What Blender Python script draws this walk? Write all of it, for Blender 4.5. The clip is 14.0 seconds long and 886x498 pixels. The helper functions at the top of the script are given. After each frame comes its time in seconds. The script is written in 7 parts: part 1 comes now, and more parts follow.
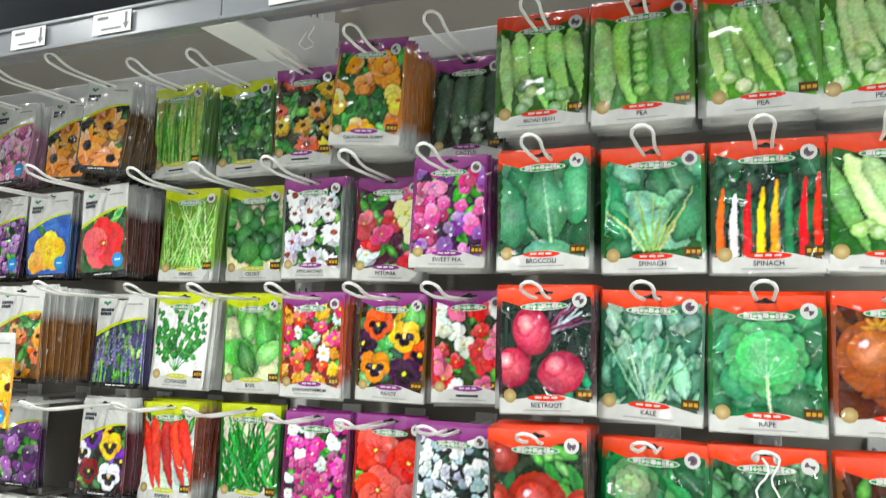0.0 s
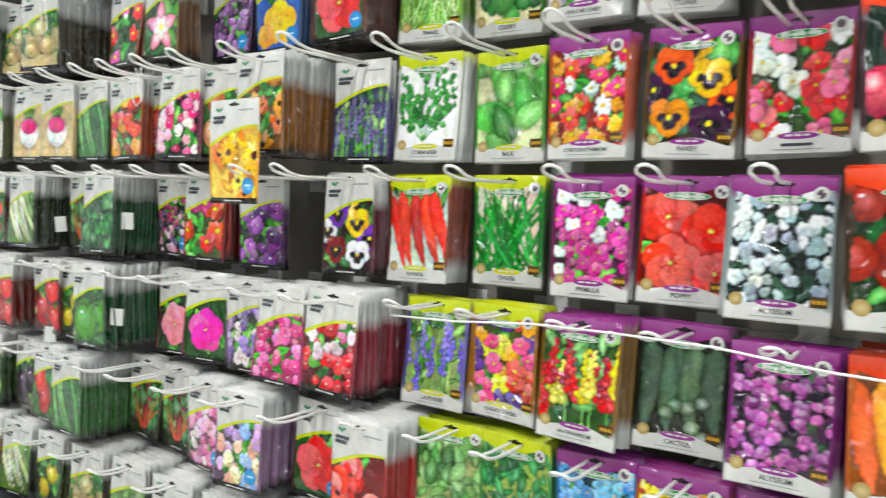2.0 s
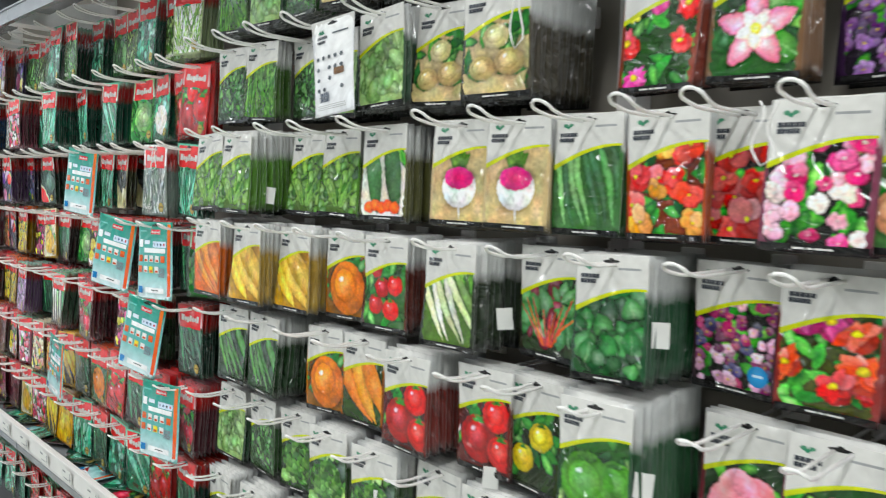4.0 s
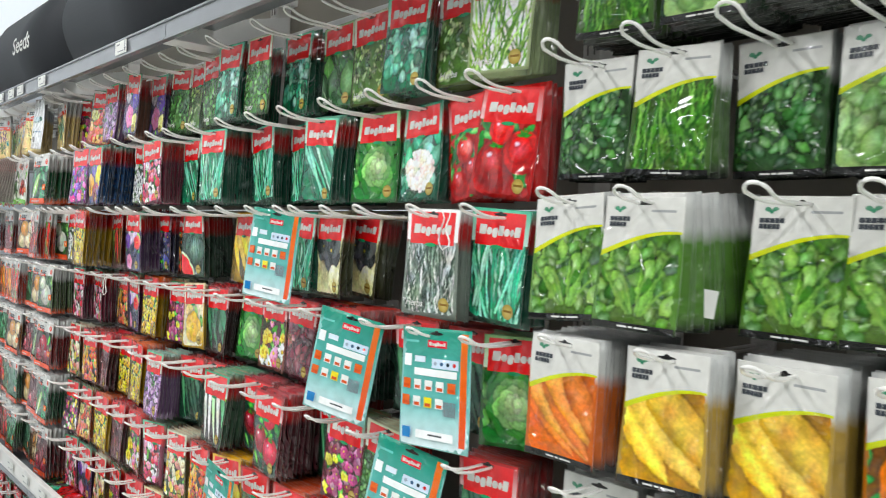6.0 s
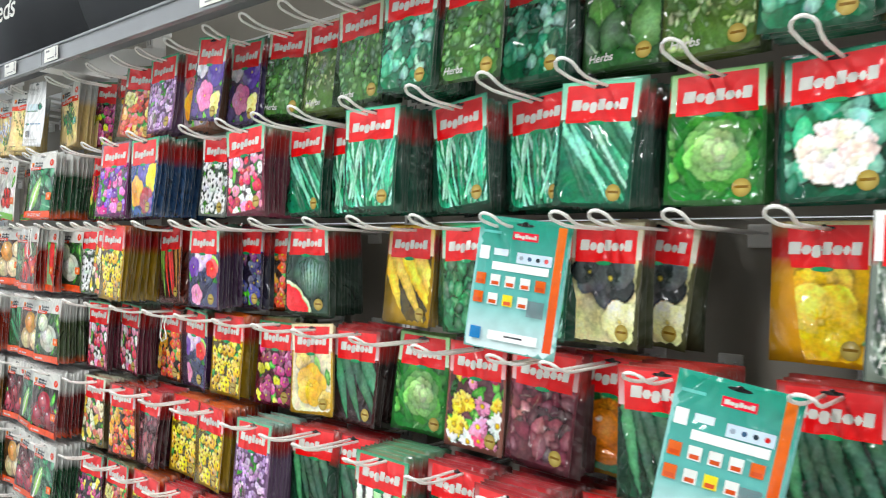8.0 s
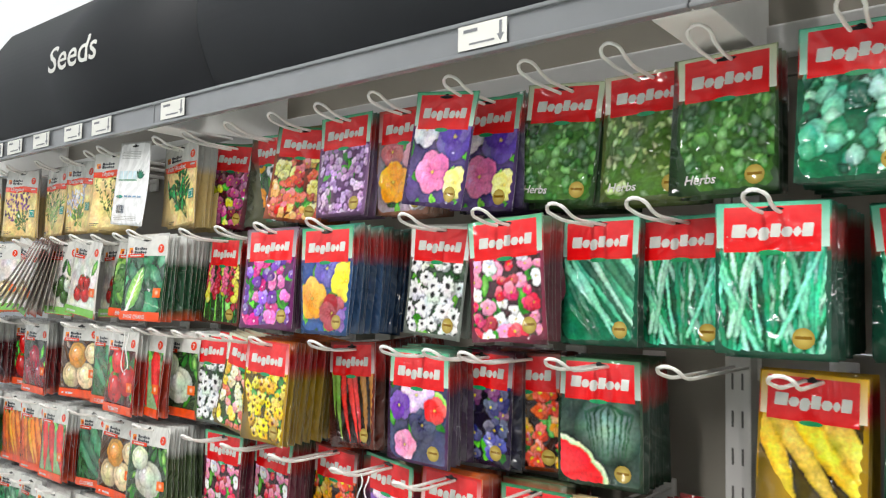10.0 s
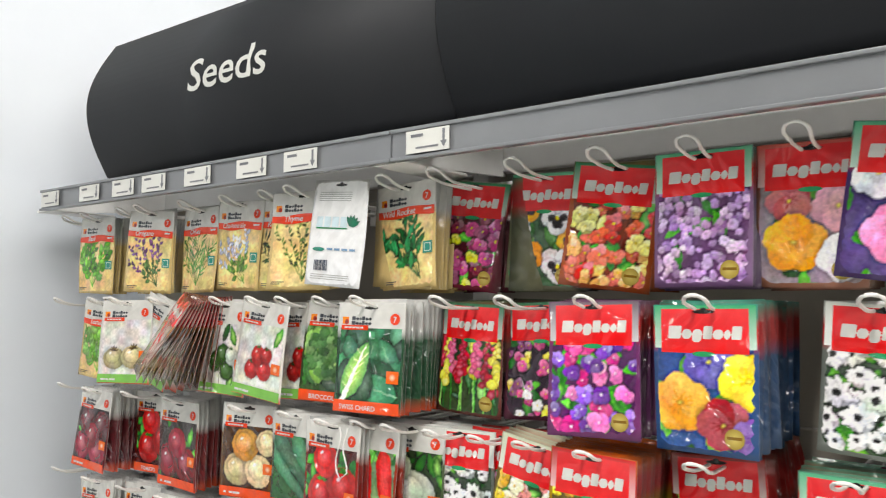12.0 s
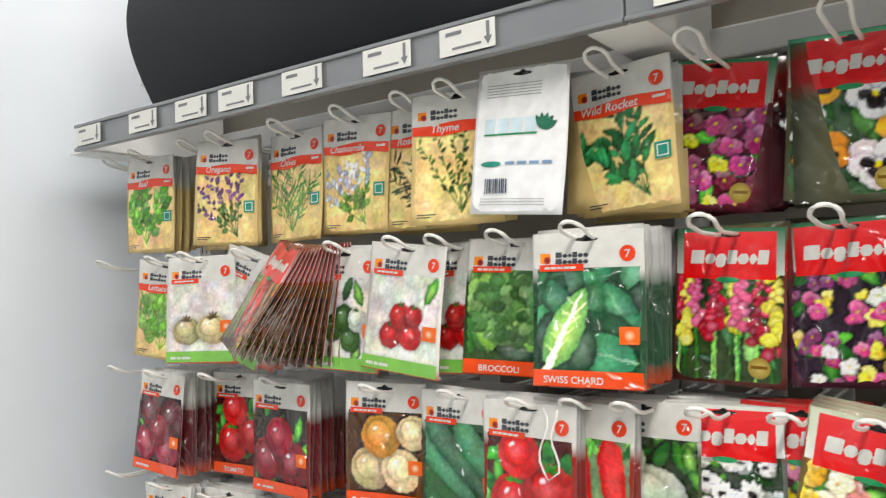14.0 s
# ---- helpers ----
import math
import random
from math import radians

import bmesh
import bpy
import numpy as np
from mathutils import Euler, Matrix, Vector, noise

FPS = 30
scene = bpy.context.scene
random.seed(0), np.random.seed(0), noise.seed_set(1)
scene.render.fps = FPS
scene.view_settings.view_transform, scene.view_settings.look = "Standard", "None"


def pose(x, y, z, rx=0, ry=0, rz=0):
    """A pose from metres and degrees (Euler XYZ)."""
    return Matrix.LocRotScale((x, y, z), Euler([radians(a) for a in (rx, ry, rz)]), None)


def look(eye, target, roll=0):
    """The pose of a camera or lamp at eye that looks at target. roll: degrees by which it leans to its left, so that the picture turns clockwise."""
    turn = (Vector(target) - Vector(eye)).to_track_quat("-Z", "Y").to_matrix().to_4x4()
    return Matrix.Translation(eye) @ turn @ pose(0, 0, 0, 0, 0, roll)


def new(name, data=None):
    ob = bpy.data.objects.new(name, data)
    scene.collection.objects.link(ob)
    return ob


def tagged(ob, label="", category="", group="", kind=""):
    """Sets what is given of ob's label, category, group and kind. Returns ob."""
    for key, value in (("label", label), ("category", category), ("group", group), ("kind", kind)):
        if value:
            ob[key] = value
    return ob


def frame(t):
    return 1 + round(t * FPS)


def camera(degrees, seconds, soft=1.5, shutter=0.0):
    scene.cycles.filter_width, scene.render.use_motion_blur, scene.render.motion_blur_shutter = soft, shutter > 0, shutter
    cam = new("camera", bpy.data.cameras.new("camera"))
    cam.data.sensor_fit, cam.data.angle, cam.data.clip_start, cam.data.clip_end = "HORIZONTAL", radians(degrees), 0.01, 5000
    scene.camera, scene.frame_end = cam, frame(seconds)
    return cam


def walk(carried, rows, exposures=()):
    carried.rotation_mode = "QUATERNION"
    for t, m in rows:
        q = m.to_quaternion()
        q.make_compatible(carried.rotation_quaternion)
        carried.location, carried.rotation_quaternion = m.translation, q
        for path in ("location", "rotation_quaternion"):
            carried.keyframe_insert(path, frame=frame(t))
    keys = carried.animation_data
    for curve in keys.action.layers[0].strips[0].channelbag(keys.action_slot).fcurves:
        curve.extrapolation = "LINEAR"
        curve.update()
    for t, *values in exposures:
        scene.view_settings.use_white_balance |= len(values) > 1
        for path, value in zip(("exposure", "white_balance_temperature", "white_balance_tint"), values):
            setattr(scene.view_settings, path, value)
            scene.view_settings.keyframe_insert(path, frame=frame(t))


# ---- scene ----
cam = camera(59.8, 14.0, soft=1.15, shutter=0.2)
PATH = [
    (0, (-0.046, -0.056, 1.453), (-0.833, 1.77, 1.667), 1.3),
    (0.5, (-0.074, -0.07, 1.396), (-0.842, 1.775, 1.464), 0.5),
    (1, (-0.093, -0.038, 1.338), (-0.845, 1.815, 1.293), 0.4),
    (1.5, (-0.15, 0.006, 1.304), (-0.984, 1.822, 1.219), 1.4),
    (2, (-0.253, 0.022, 1.302), (-1.399, 1.656, 1.175), 1.5),
    (2.5, (-0.394, 0.02, 1.302), (-1.718, 1.512, 1.155), 1.7),
    (3, (-0.621, 0.002, 1.336), (-1.986, 1.458, 1.195), 2.2),
    (3.5, (-0.813, -0.001, 1.361), (-2.202, 1.432, 1.236), 2.4),
    (4, (-1.058, 0.039, 1.41), (-2.481, 1.436, 1.254), 1.4),
    (6.3, (-1.986, 0.039, 1.453), (-3.457, 1.394, 1.432), 2.2),
    (6.5, (-2.06, 0.03, 1.451), (-3.501, 1.417, 1.435), 2.2),
    (7, (-2.243, -0.009, 1.46), (-3.575, 1.483, 1.471), 1.9),
    (7.5, (-2.395, -0.035, 1.438), (-3.706, 1.475, 1.449), 1.8),
    (8, (-2.581, -0.007, 1.442), (-3.895, 1.5, 1.457), 1.3),
    (8.5, (-2.753, 0.003, 1.452), (-4.075, 1.503, 1.458), 0.9),
    (9, (-2.935, -0.008, 1.461), (-4.263, 1.488, 1.476), 1.1),
    (9.2, (-2.994, -0.024, 1.48), (-4.313, 1.478, 1.527), 1.3),
    (11.3, (-3.54, -0.001, 1.633), (-4.695, 1.624, 1.784), 0.3),
    (11.5, (-3.606, -0.024, 1.638), (-4.776, 1.592, 1.786), 0.2),
    (12, (-3.741, -0.068, 1.651), (-4.929, 1.534, 1.798), 0.3),
    (12.5, (-3.841, -0.033, 1.618), (-5.027, 1.572, 1.752), 0.1),
    (13, (-3.944, 0.041, 1.624), (-5.116, 1.657, 1.754), -0.8),
    (13.5, (-4.037, 0.047, 1.637), (-5.203, 1.668, 1.749), -1.5),
    (14, (-4.126, 0.04, 1.61), (-5.298, 1.659, 1.697), -1.8),
]
walk(cam, [(t, look(eye, target, roll)) for t, eye, target, roll in PATH],
     [(0.0, -0.24, 6500, 10), (1.0, -0.36, 6500, 11), (2.5, -0.42, 6450, 11), (4.0, -0.54, 6400, 11), (6.5, -0.36, 6500, 12), (9.0, -0.2, 6600, 12), (11.5, -0.42, 6950, 15), (14.0, -0.4, 6950, 15)])


# ---------------------------------------------------------------- light
world = bpy.data.worlds.new("world")
scene.world = world
world.use_nodes = True
world.node_tree.nodes["Background"].inputs[0].default_value = (0.9, 0.95, 1.0, 1)
world.node_tree.nodes["Background"].inputs[1].default_value = 0.02

FRONT_W, OVER_W, FAR_W = 91.0, 40.0, 40.0
CEIL = 3.5


def tube_lamp(x, y, length=2.4):
    d = bpy.data.lights.new("tube_light", "AREA")
    d.shape, d.size, d.size_y, d.energy, d.color = "RECTANGLE", 0.22, length, FRONT_W if y < 0 else OVER_W if y < 2 else FAR_W, (0.97, 1.0, 1.0)
    o = new("tube_light", d)
    o.location = (x, y, CEIL - 0.16)
    return o


LAMPS = [(lx, ly) for lx in (-3.75, -0.6, 2.4) for ly in (-1.3, 1.3, 3.9)]
for lx, ly in LAMPS:
    tube_lamp(lx, ly)


# ---------------------------------------------------------------- materials
def srgb(h):
    c = [int(h[i:i + 2], 16) / 255 for i in (0, 2, 4)]
    return tuple(v / 12.92 if v < 0.04045 else ((v + 0.055) / 1.055) ** 2.4 for v in c)


def mat(name, colour, rough=0.5, metal=0.0, var=0.12, scale=30.0, bump=0.1, bscale=200.0, coat=0.0, attr=False, emit=0.0, spec=0.5, mottle=0.0, depth=0.002, crease=False):
    m = bpy.data.materials.new(name)
    m.use_nodes = True
    nt = m.node_tree
    p = nt.nodes["Principled BSDF"]
    p.inputs["Roughness"].default_value, p.inputs["Metallic"].default_value = rough, metal
    p.inputs["Specular IOR Level"].default_value = spec
    p.inputs["Coat Weight"].default_value, p.inputs["Coat Roughness"].default_value = coat, 0.12
    tc = nt.nodes.new("ShaderNodeTexCoord")
    n1 = nt.nodes.new("ShaderNodeTexNoise")
    n1.inputs["Scale"].default_value, n1.inputs["Detail"].default_value = scale, 5
    n2 = nt.nodes.new("ShaderNodeTexNoise")
    n2.inputs["Scale"].default_value, n2.inputs["Detail"].default_value = bscale, 3
    for n in (n1, n2):
        nt.links.new(tc.outputs["Object"], n.inputs["Vector"])
    ramp = nt.nodes.new("ShaderNodeMapRange")
    ramp.inputs["To Min"].default_value, ramp.inputs["To Max"].default_value = 1 - var, 1 + var
    ramp.inputs["From Min"].default_value, ramp.inputs["From Max"].default_value = 0.3, 0.7
    nt.links.new(n1.outputs["Fac"], ramp.inputs["Value"])
    mix = nt.nodes.new("ShaderNodeMix")
    mix.data_type, mix.blend_type = "RGBA", "MULTIPLY"
    mix.inputs["Factor"].default_value = 1
    if attr:
        a = nt.nodes.new("ShaderNodeAttribute")
        a.attribute_name = "Col"
        nt.links.new(a.outputs["Color"], mix.inputs["A"])
    else:
        mix.inputs["A"].default_value = (*colour, 1)
    comb = nt.nodes.new("ShaderNodeCombineColor")
    for i in range(3):
        nt.links.new(ramp.outputs["Result"], comb.inputs[i])
    nt.links.new(comb.outputs["Color"], mix.inputs["B"])
    nt.links.new(mix.outputs["Result"], p.inputs["Base Color"])
    if mottle:
        n3 = nt.nodes.new("ShaderNodeTexNoise")
        n3.inputs["Scale"].default_value, n3.inputs["Detail"].default_value = 120, 5
        nt.links.new(tc.outputs["Object"], n3.inputs["Vector"])
        mix2 = nt.nodes.new("ShaderNodeMix")
        mix2.data_type, mix2.blend_type = "RGBA", "OVERLAY"
        mix2.inputs["Factor"].default_value = mottle
        nt.links.new(mix.outputs["Result"], mix2.inputs["A"])
        nt.links.new(n3.outputs["Color"], mix2.inputs["B"])
        nt.links.new(mix2.outputs["Result"], p.inputs["Base Color"])
        n2.inputs["Distortion"].default_value = 1.2
    b = nt.nodes.new("ShaderNodeBump")
    b.inputs["Strength"].default_value, b.inputs["Distance"].default_value = bump, depth
    nt.links.new(n2.outputs["Fac"], b.inputs["Height"])
    nt.links.new(b.outputs["Normal"], p.inputs["Normal"])
    if mottle or crease:
        n4 = nt.nodes.new("ShaderNodeTexNoise")
        n4.inputs["Scale"].default_value, n4.inputs["Detail"].default_value, n4.inputs["Distortion"].default_value = 9, 1.5, 3.0
        info = nt.nodes.new("ShaderNodeObjectInfo")
        add = nt.nodes.new("ShaderNodeVectorMath")
        nt.links.new(tc.outputs["Object"], add.inputs[0])
        nt.links.new(info.outputs["Location"], add.inputs[1])
        nt.links.new(add.outputs["Vector"], n4.inputs["Vector"])
        b4 = nt.nodes.new("ShaderNodeBump")
        b4.inputs["Strength"].default_value, b4.inputs["Distance"].default_value = 1.0, 0.05
        nt.links.new(n4.outputs["Fac"], b4.inputs["Height"])
        nt.links.new(b4.outputs["Normal"], p.inputs["Coat Normal"])
        p.inputs["Coat Weight"].default_value, p.inputs["Coat Roughness"].default_value = 0.7, 0.06
    if emit:
        p.inputs["Emission Color"].default_value, p.inputs["Emission Strength"].default_value = (1, 0.98, 0.95, 1), emit
    return m


M_PRINT = mat("printed_film", (1, 1, 1), 0.26, var=0.07, scale=60, bump=0.5, bscale=26, attr=True, spec=0.2, depth=0.003, crease=True)
M_PHOTO = mat("printed_photo", (1, 1, 1), 0.2, var=0.12, scale=300, bump=0.6, bscale=26, attr=True, spec=0.2, mottle=0.12, depth=0.003)
M_PANEL = mat("back_panel_paint", srgb("989287"), 0.55, var=0.06, scale=6, bump=0.05)
M_UPRIGHT = mat("upright_paint", srgb("dcdad6"), 0.45, var=0.06, scale=10, bump=0.05)
M_WHITE = mat("white_powder_coat", srgb("e8e8e6"), 0.4, var=0.04, scale=20, bump=0.05)
M_HOOK = mat("white_hook_plastic", srgb("eceae6"), 0.35, var=0.05, scale=40, bump=0.05)
M_RAIL = mat("grey_rail_plastic", srgb("7b7e81"), 0.22, var=0.06, scale=12, bump=0.04, coat=0.2)
M_CANOPY = mat("charcoal_canopy", srgb("25272a"), 0.6, spec=0.25, var=0.10, scale=5, bump=0.04)
M_DARK = mat("slot_shadow_steel", srgb("6e6c68"), 0.6)
M_WALL = mat("white_wall_paint", srgb("dde1e7"), 0.55, var=0.04, scale=3, bump=0.06)
M_GLOSS = mat("glossy_wall_panel", srgb("dde3ea"), 0.3, var=0.03, scale=3, bump=0.03, bscale=40)
M_CEIL = mat("ceiling_paint", srgb("eeeeea"), 0.7, var=0.03, scale=3)
M_TILE = mat("floor_tile", srgb("d6d8cf"), 0.25, var=0.08, scale=8, bump=0.03)
M_GROUT = mat("floor_grout", srgb("c2c8c2"), 0.8, var=0.1)
M_LAMP = mat("lamp_diffuser", (1, 1, 1), 0.5, emit=4.0)
M_TAG = mat("paper_tag", srgb("dadad4"), 0.5, var=0.03)
M_INK = mat("black_ink", srgb("74767a"), 0.6)


# ---------------------------------------------------------------- mesh helpers
def mesh_from(name, verts, faces, material, smooth=False):
    me = bpy.data.meshes.new(name)
    me.from_pydata(verts, [], faces)
    me.materials.append(material)
    if smooth:
        me.polygons.foreach_set("use_smooth", [True] * len(faces))
    me.update()
    return me


def part(name, me, parent=None, label=""):
    o = new(name, me)
    if parent:
        o.parent = parent
    if label:
        o["label"] = label
    return o


def box_data(x0, x1, y0, y1, z0, z1, bevel=0.0):
    bm = bmesh.new()
    bmesh.ops.create_cube(bm, size=1, matrix=Matrix.Translation(((x0 + x1) / 2, (y0 + y1) / 2, (z0 + z1) / 2)) @ Matrix.Diagonal((x1 - x0, y1 - y0, z1 - z0, 1)))
    if bevel:
        bmesh.ops.bevel(bm, geom=bm.edges[:], offset=bevel, segments=2, affect="EDGES", profile=0.6)
    return bm


def box(name, x0, x1, y0, y1, z0, z1, material, bevel=0.0, parent=None, label=""):
    bm = box_data(x0, x1, y0, y1, z0, z1, bevel)
    me = bpy.data.meshes.new(name)
    bm.to_mesh(me)
    bm.free()
    me.materials.append(material)
    return part(name, me, parent, label)


def tube(points, r, sides=7):
    """Verts and faces of a round wire along points."""
    verts, faces = [], []
    pts = [Vector(p) for p in points]
    for i, p in enumerate(pts):
        d = (pts[min(i + 1, len(pts) - 1)] - pts[max(i - 1, 0)]).normalized()
        up = Vector((1, 0, 0)) if abs(d.x) < 0.8 else Vector((0, 0, 1))
        a = d.cross(up).normalized()
        b = d.cross(a)
        for k in range(sides):
            t = 2 * math.pi * k / sides
            verts.append(p + r * (math.cos(t) * a + math.sin(t) * b))
    for i in range(len(pts) - 1):
        for k in range(sides):
            q = i * sides
            faces.append((q + k, q + (k + 1) % sides, q + sides + (k + 1) % sides, q + sides + k))
    faces.append(tuple(range(sides))[::-1])
    faces.append(tuple(range((len(pts) - 1) * sides, len(pts) * sides)))
    return verts, faces


# ---------------------------------------------------------------- structure
XL, XR = -5.43, 3.5
PANEL_Y = 1.0
BAY = 0.927
X_END = -5.358
UPRIGHTS = [X_END + BAY * i for i in range(8)]

tagged(box("floor", XL, XR, -5, 6, -0.12, -0.012, M_GROUT), "pale glazed shop floor tiles with green grout", "floor", kind="structure")
tagged(box("ceiling", XL, XR, -5, 6, CEIL, CEIL + 0.1, M_CEIL), "white painted shop ceiling", "ceiling", kind="structure")
tagged(box("wall_west", XL - 0.1, XL, -3.2, 6, 0, CEIL, M_GLOSS), "glossy white end wall beside the rack", "wall", kind="structure")
tagged(box("wall_east", XR, XR + 0.1, -5, 6, 0, CEIL, M_WALL), "plain white painted end wall", "wall", kind="structure")
tagged(box("wall_north", XL, XR, 6, 6.1, 0, CEIL, M_WALL), "plain white painted back wall", "wall", kind="structure")
# unseen closing wall, set near and dark to lower bounced fill light
M_SOUTH = mat("bounce_cut_grey", srgb("6a6c6e"), 0.6, var=0.05, scale=3, bump=0.05)
tagged(box("wall_south", XL, XR, -3.3, -3.2, 0, CEIL, M_SOUTH), "unseen grey wall across the aisle, darkened to cut bounce light", "wall", kind="structure")


def luminaire(x, y, length=2.4):
    e = tagged(new("ceiling_light"), "white fluorescent tube fitting under the ceiling", "ceiling light", "ceiling lights")
    e.location = (x, y, CEIL)
    box("housing", -0.13, 0.13, -length / 2 - 0.05, length / 2 + 0.05, -0.08, 0, M_WHITE, 0.01, e)
    box("diffuser", -0.11, 0.11, -length / 2, length / 2, -0.13, -0.08, M_LAMP, 0.012, e)
    return e


for lx, ly in LAMPS:
    luminaire(lx, ly)

# the gondola: uprights, panels, crossbar
gondola = tagged(new("display_gondola"), "tall grey steel shop gondola with back panels and white crossbars", "shop shelving")
for i, ux in enumerate(UPRIGHTS):
    up = box("upright", ux - 0.016, ux + 0.016, PANEL_Y - 0.035, PANEL_Y + 0.05, 0, 2.2, M_UPRIGHT, 0.003, gondola)
    for k in range(40):
        zz = 0.3 + k * 0.046
        if zz > 2.1:
            break
        for sx in (-0.006, 0.006):
            box("slot", ux + sx - 0.0011, ux + sx + 0.0011, PANEL_Y - 0.0365, PANEL_Y - 0.0335, zz, zz + 0.02, M_DARK, 0, up)
    if i < len(UPRIGHTS) - 1:
        for k in range(6):
            z0 = 0.12 + k * 0.345
            box("back_panel", ux + 0.017, ux + BAY - 0.017, PANEL_Y, PANEL_Y + 0.02, z0, z0 + 0.343, M_PANEL, 0.002, gondola)
        box("top_crossbar", ux + 0.017, ux + BAY - 0.017, PANEL_Y - 0.022, PANEL_Y - 0.001, 1.866, 1.906, M_WHITE, 0.003, gondola)
box("plinth", UPRIGHTS[0], UPRIGHTS[-1], 0.62, 1.05, 0, 0.12, M_RAIL, 0.006, gondola)

# price rail under the canopy
RAIL_Y, RAIL_Z0, RAIL_Z1 = 0.69, 1.838, 1.878
rails = []
for i in range(len(UPRIGHTS) - 1):
    ux = UPRIGHTS[i] + 0.043
    r = tagged(new("price_rail"), "grey plastic shelf-edge price rail below the dark canopy", "price rail", "price rails")
    r.location = (ux, RAIL_Y, RAIL_Z0)
    h = RAIL_Z1 - RAIL_Z0
    box("channel", 0.001, BAY - 0.001, 0, 0.012, 0, h, M_RAIL, 0.002, r)
    box("upper_lip", 0.001, BAY - 0.001, -0.004, 0.004, h - 0.004, h + 0.001, M_RAIL, 0.0015, r)
    box("lower_lip", 0.001, BAY - 0.001, -0.004, 0.004, -0.001, 0.004, M_RAIL, 0.0015, r)
    rails.append(r)

# white canopy brackets reaching from the uprights to the rail
for ux in UPRIGHTS:
    e = tagged(new("canopy_bracket"), "white folded steel bracket holding the price rail", "bracket", "canopy brackets")
    e.location = (ux + 0.03, 0, 0)
    vs = [(0, RAIL_Y + 0.013, 1.84), (0, RAIL_Y + 0.013, 1.876), (0, PANEL_Y - 0.013, 1.95), (0, PANEL_Y - 0.013, 1.86)]
    vs = [(x + dx, y, z) for dx in (-0.004, 0.004) for x, y, z in vs]
    part("arm", mesh_from("arm", vs, [(0, 1, 2, 3), (7, 6, 5, 4), (0, 4, 5, 1), (1, 5, 6, 2), (2, 6, 7, 3), (3, 7, 4, 0)], M_WHITE), e)
    box("flange", -0.03, 0.03, RAIL_Y + 0.013, RAIL_Y + 0.15, 1.838, 1.842, M_WHITE, 0.001, e)


# ---- curved canopy
CANOPY_Z0, CANOPY_H = 1.914, 0.284


def canopy_y(z):
    """Front face of the canopy at height z."""
    t = min(max((z - CANOPY_Z0) / CANOPY_H, 0), 1)
    return 0.797 - 0.055 * math.sin(math.pi * t) + 0.008 * t


def canopy_section(x0, x1):
    n = 20
    prof = [(canopy_y(CANOPY_Z0 + CANOPY_H * k / n), CANOPY_Z0 + CANOPY_H * k / n) for k in range(n + 1)]
    back = [(y + 0.006, z) for y, z in prof]
    ring = prof + back[::-1]
    vs = [(x, y, z) for x in (x0, x1) for y, z in ring]
    m = len(ring)
    fs = [(k, (k + 1) % m, m + (k + 1) % m, m + k) for k in range(m)]
    for k in range(n):
        a, b, c, d = k, k + 1, m - 2 - k, m - 1 - k
        fs += [(a, d, c, b), (m + a, m + b, m + c, m + d)]
    return mesh_from("canopy_panel", vs, fs, M_CANOPY, True)


canopy = tagged(new("header_canopy"), "curved charcoal shop header canopy above the seed rack", "canopy")
CX = [-5.26, -4.36] + [-4.36 + BAY * k for k in range(1, 6)]
for a, b in zip(CX[:-1], CX[1:]):
    part("canopy_panel", canopy_section(a + 0.0012, b - 0.0012), canopy)
box("bottom_ledge", CX[0] + 0.004, CX[-1] - 0.004, 0.704, 0.803, 1.8805, 1.8845, M_RAIL, 0.001, canopy)
box("bottom_strip", CX[0] + 0.004, CX[-1] - 0.004, 0.7975, 0.803, 1.8848, 1.9125, M_CANOPY, 0.001, canopy)
for ux in UPRIGHTS[:6]:
    box("support_arm", ux + 0.04, ux + 0.075, 0.806, 0.985, 1.966, 1.99, M_WHITE, 0.003, canopy)


_text = {}


def text_shape(word, size, shear=0.0, bold=0.0):
    """Flat letters as verts (x, z) and faces, centred."""
    key = (word, size, shear, bold)
    if key not in _text:
        cu = bpy.data.curves.new("lettering", "FONT")
        cu.body, cu.size, cu.align_x, cu.shear, cu.offset = word, size, "CENTER", shear, bold
        cu.resolution_u = 3
        ob = bpy.data.objects.new("lettering", cu)
        me = bpy.data.meshes.new_from_object(ob)
        _text[key] = [(v.co.x, v.co.y) for v in me.vertices], [tuple(p.vertices) for p in me.polygons]
        bpy.data.objects.remove(ob)
    return _text[key]


vs, fs = text_shape("Seeds", 0.0925, 0.16, 0.0009)
SIGN_X, SIGN_Z = -4.812, 2.03
sign = tagged(part("lettering", mesh_from("lettering", [(SIGN_X + x, canopy_y(SIGN_Z + 0.86 * z) - 0.0015, SIGN_Z + 0.86 * z) for x, z in vs], fs, M_TAG), canopy), "white lettering reading Seeds")


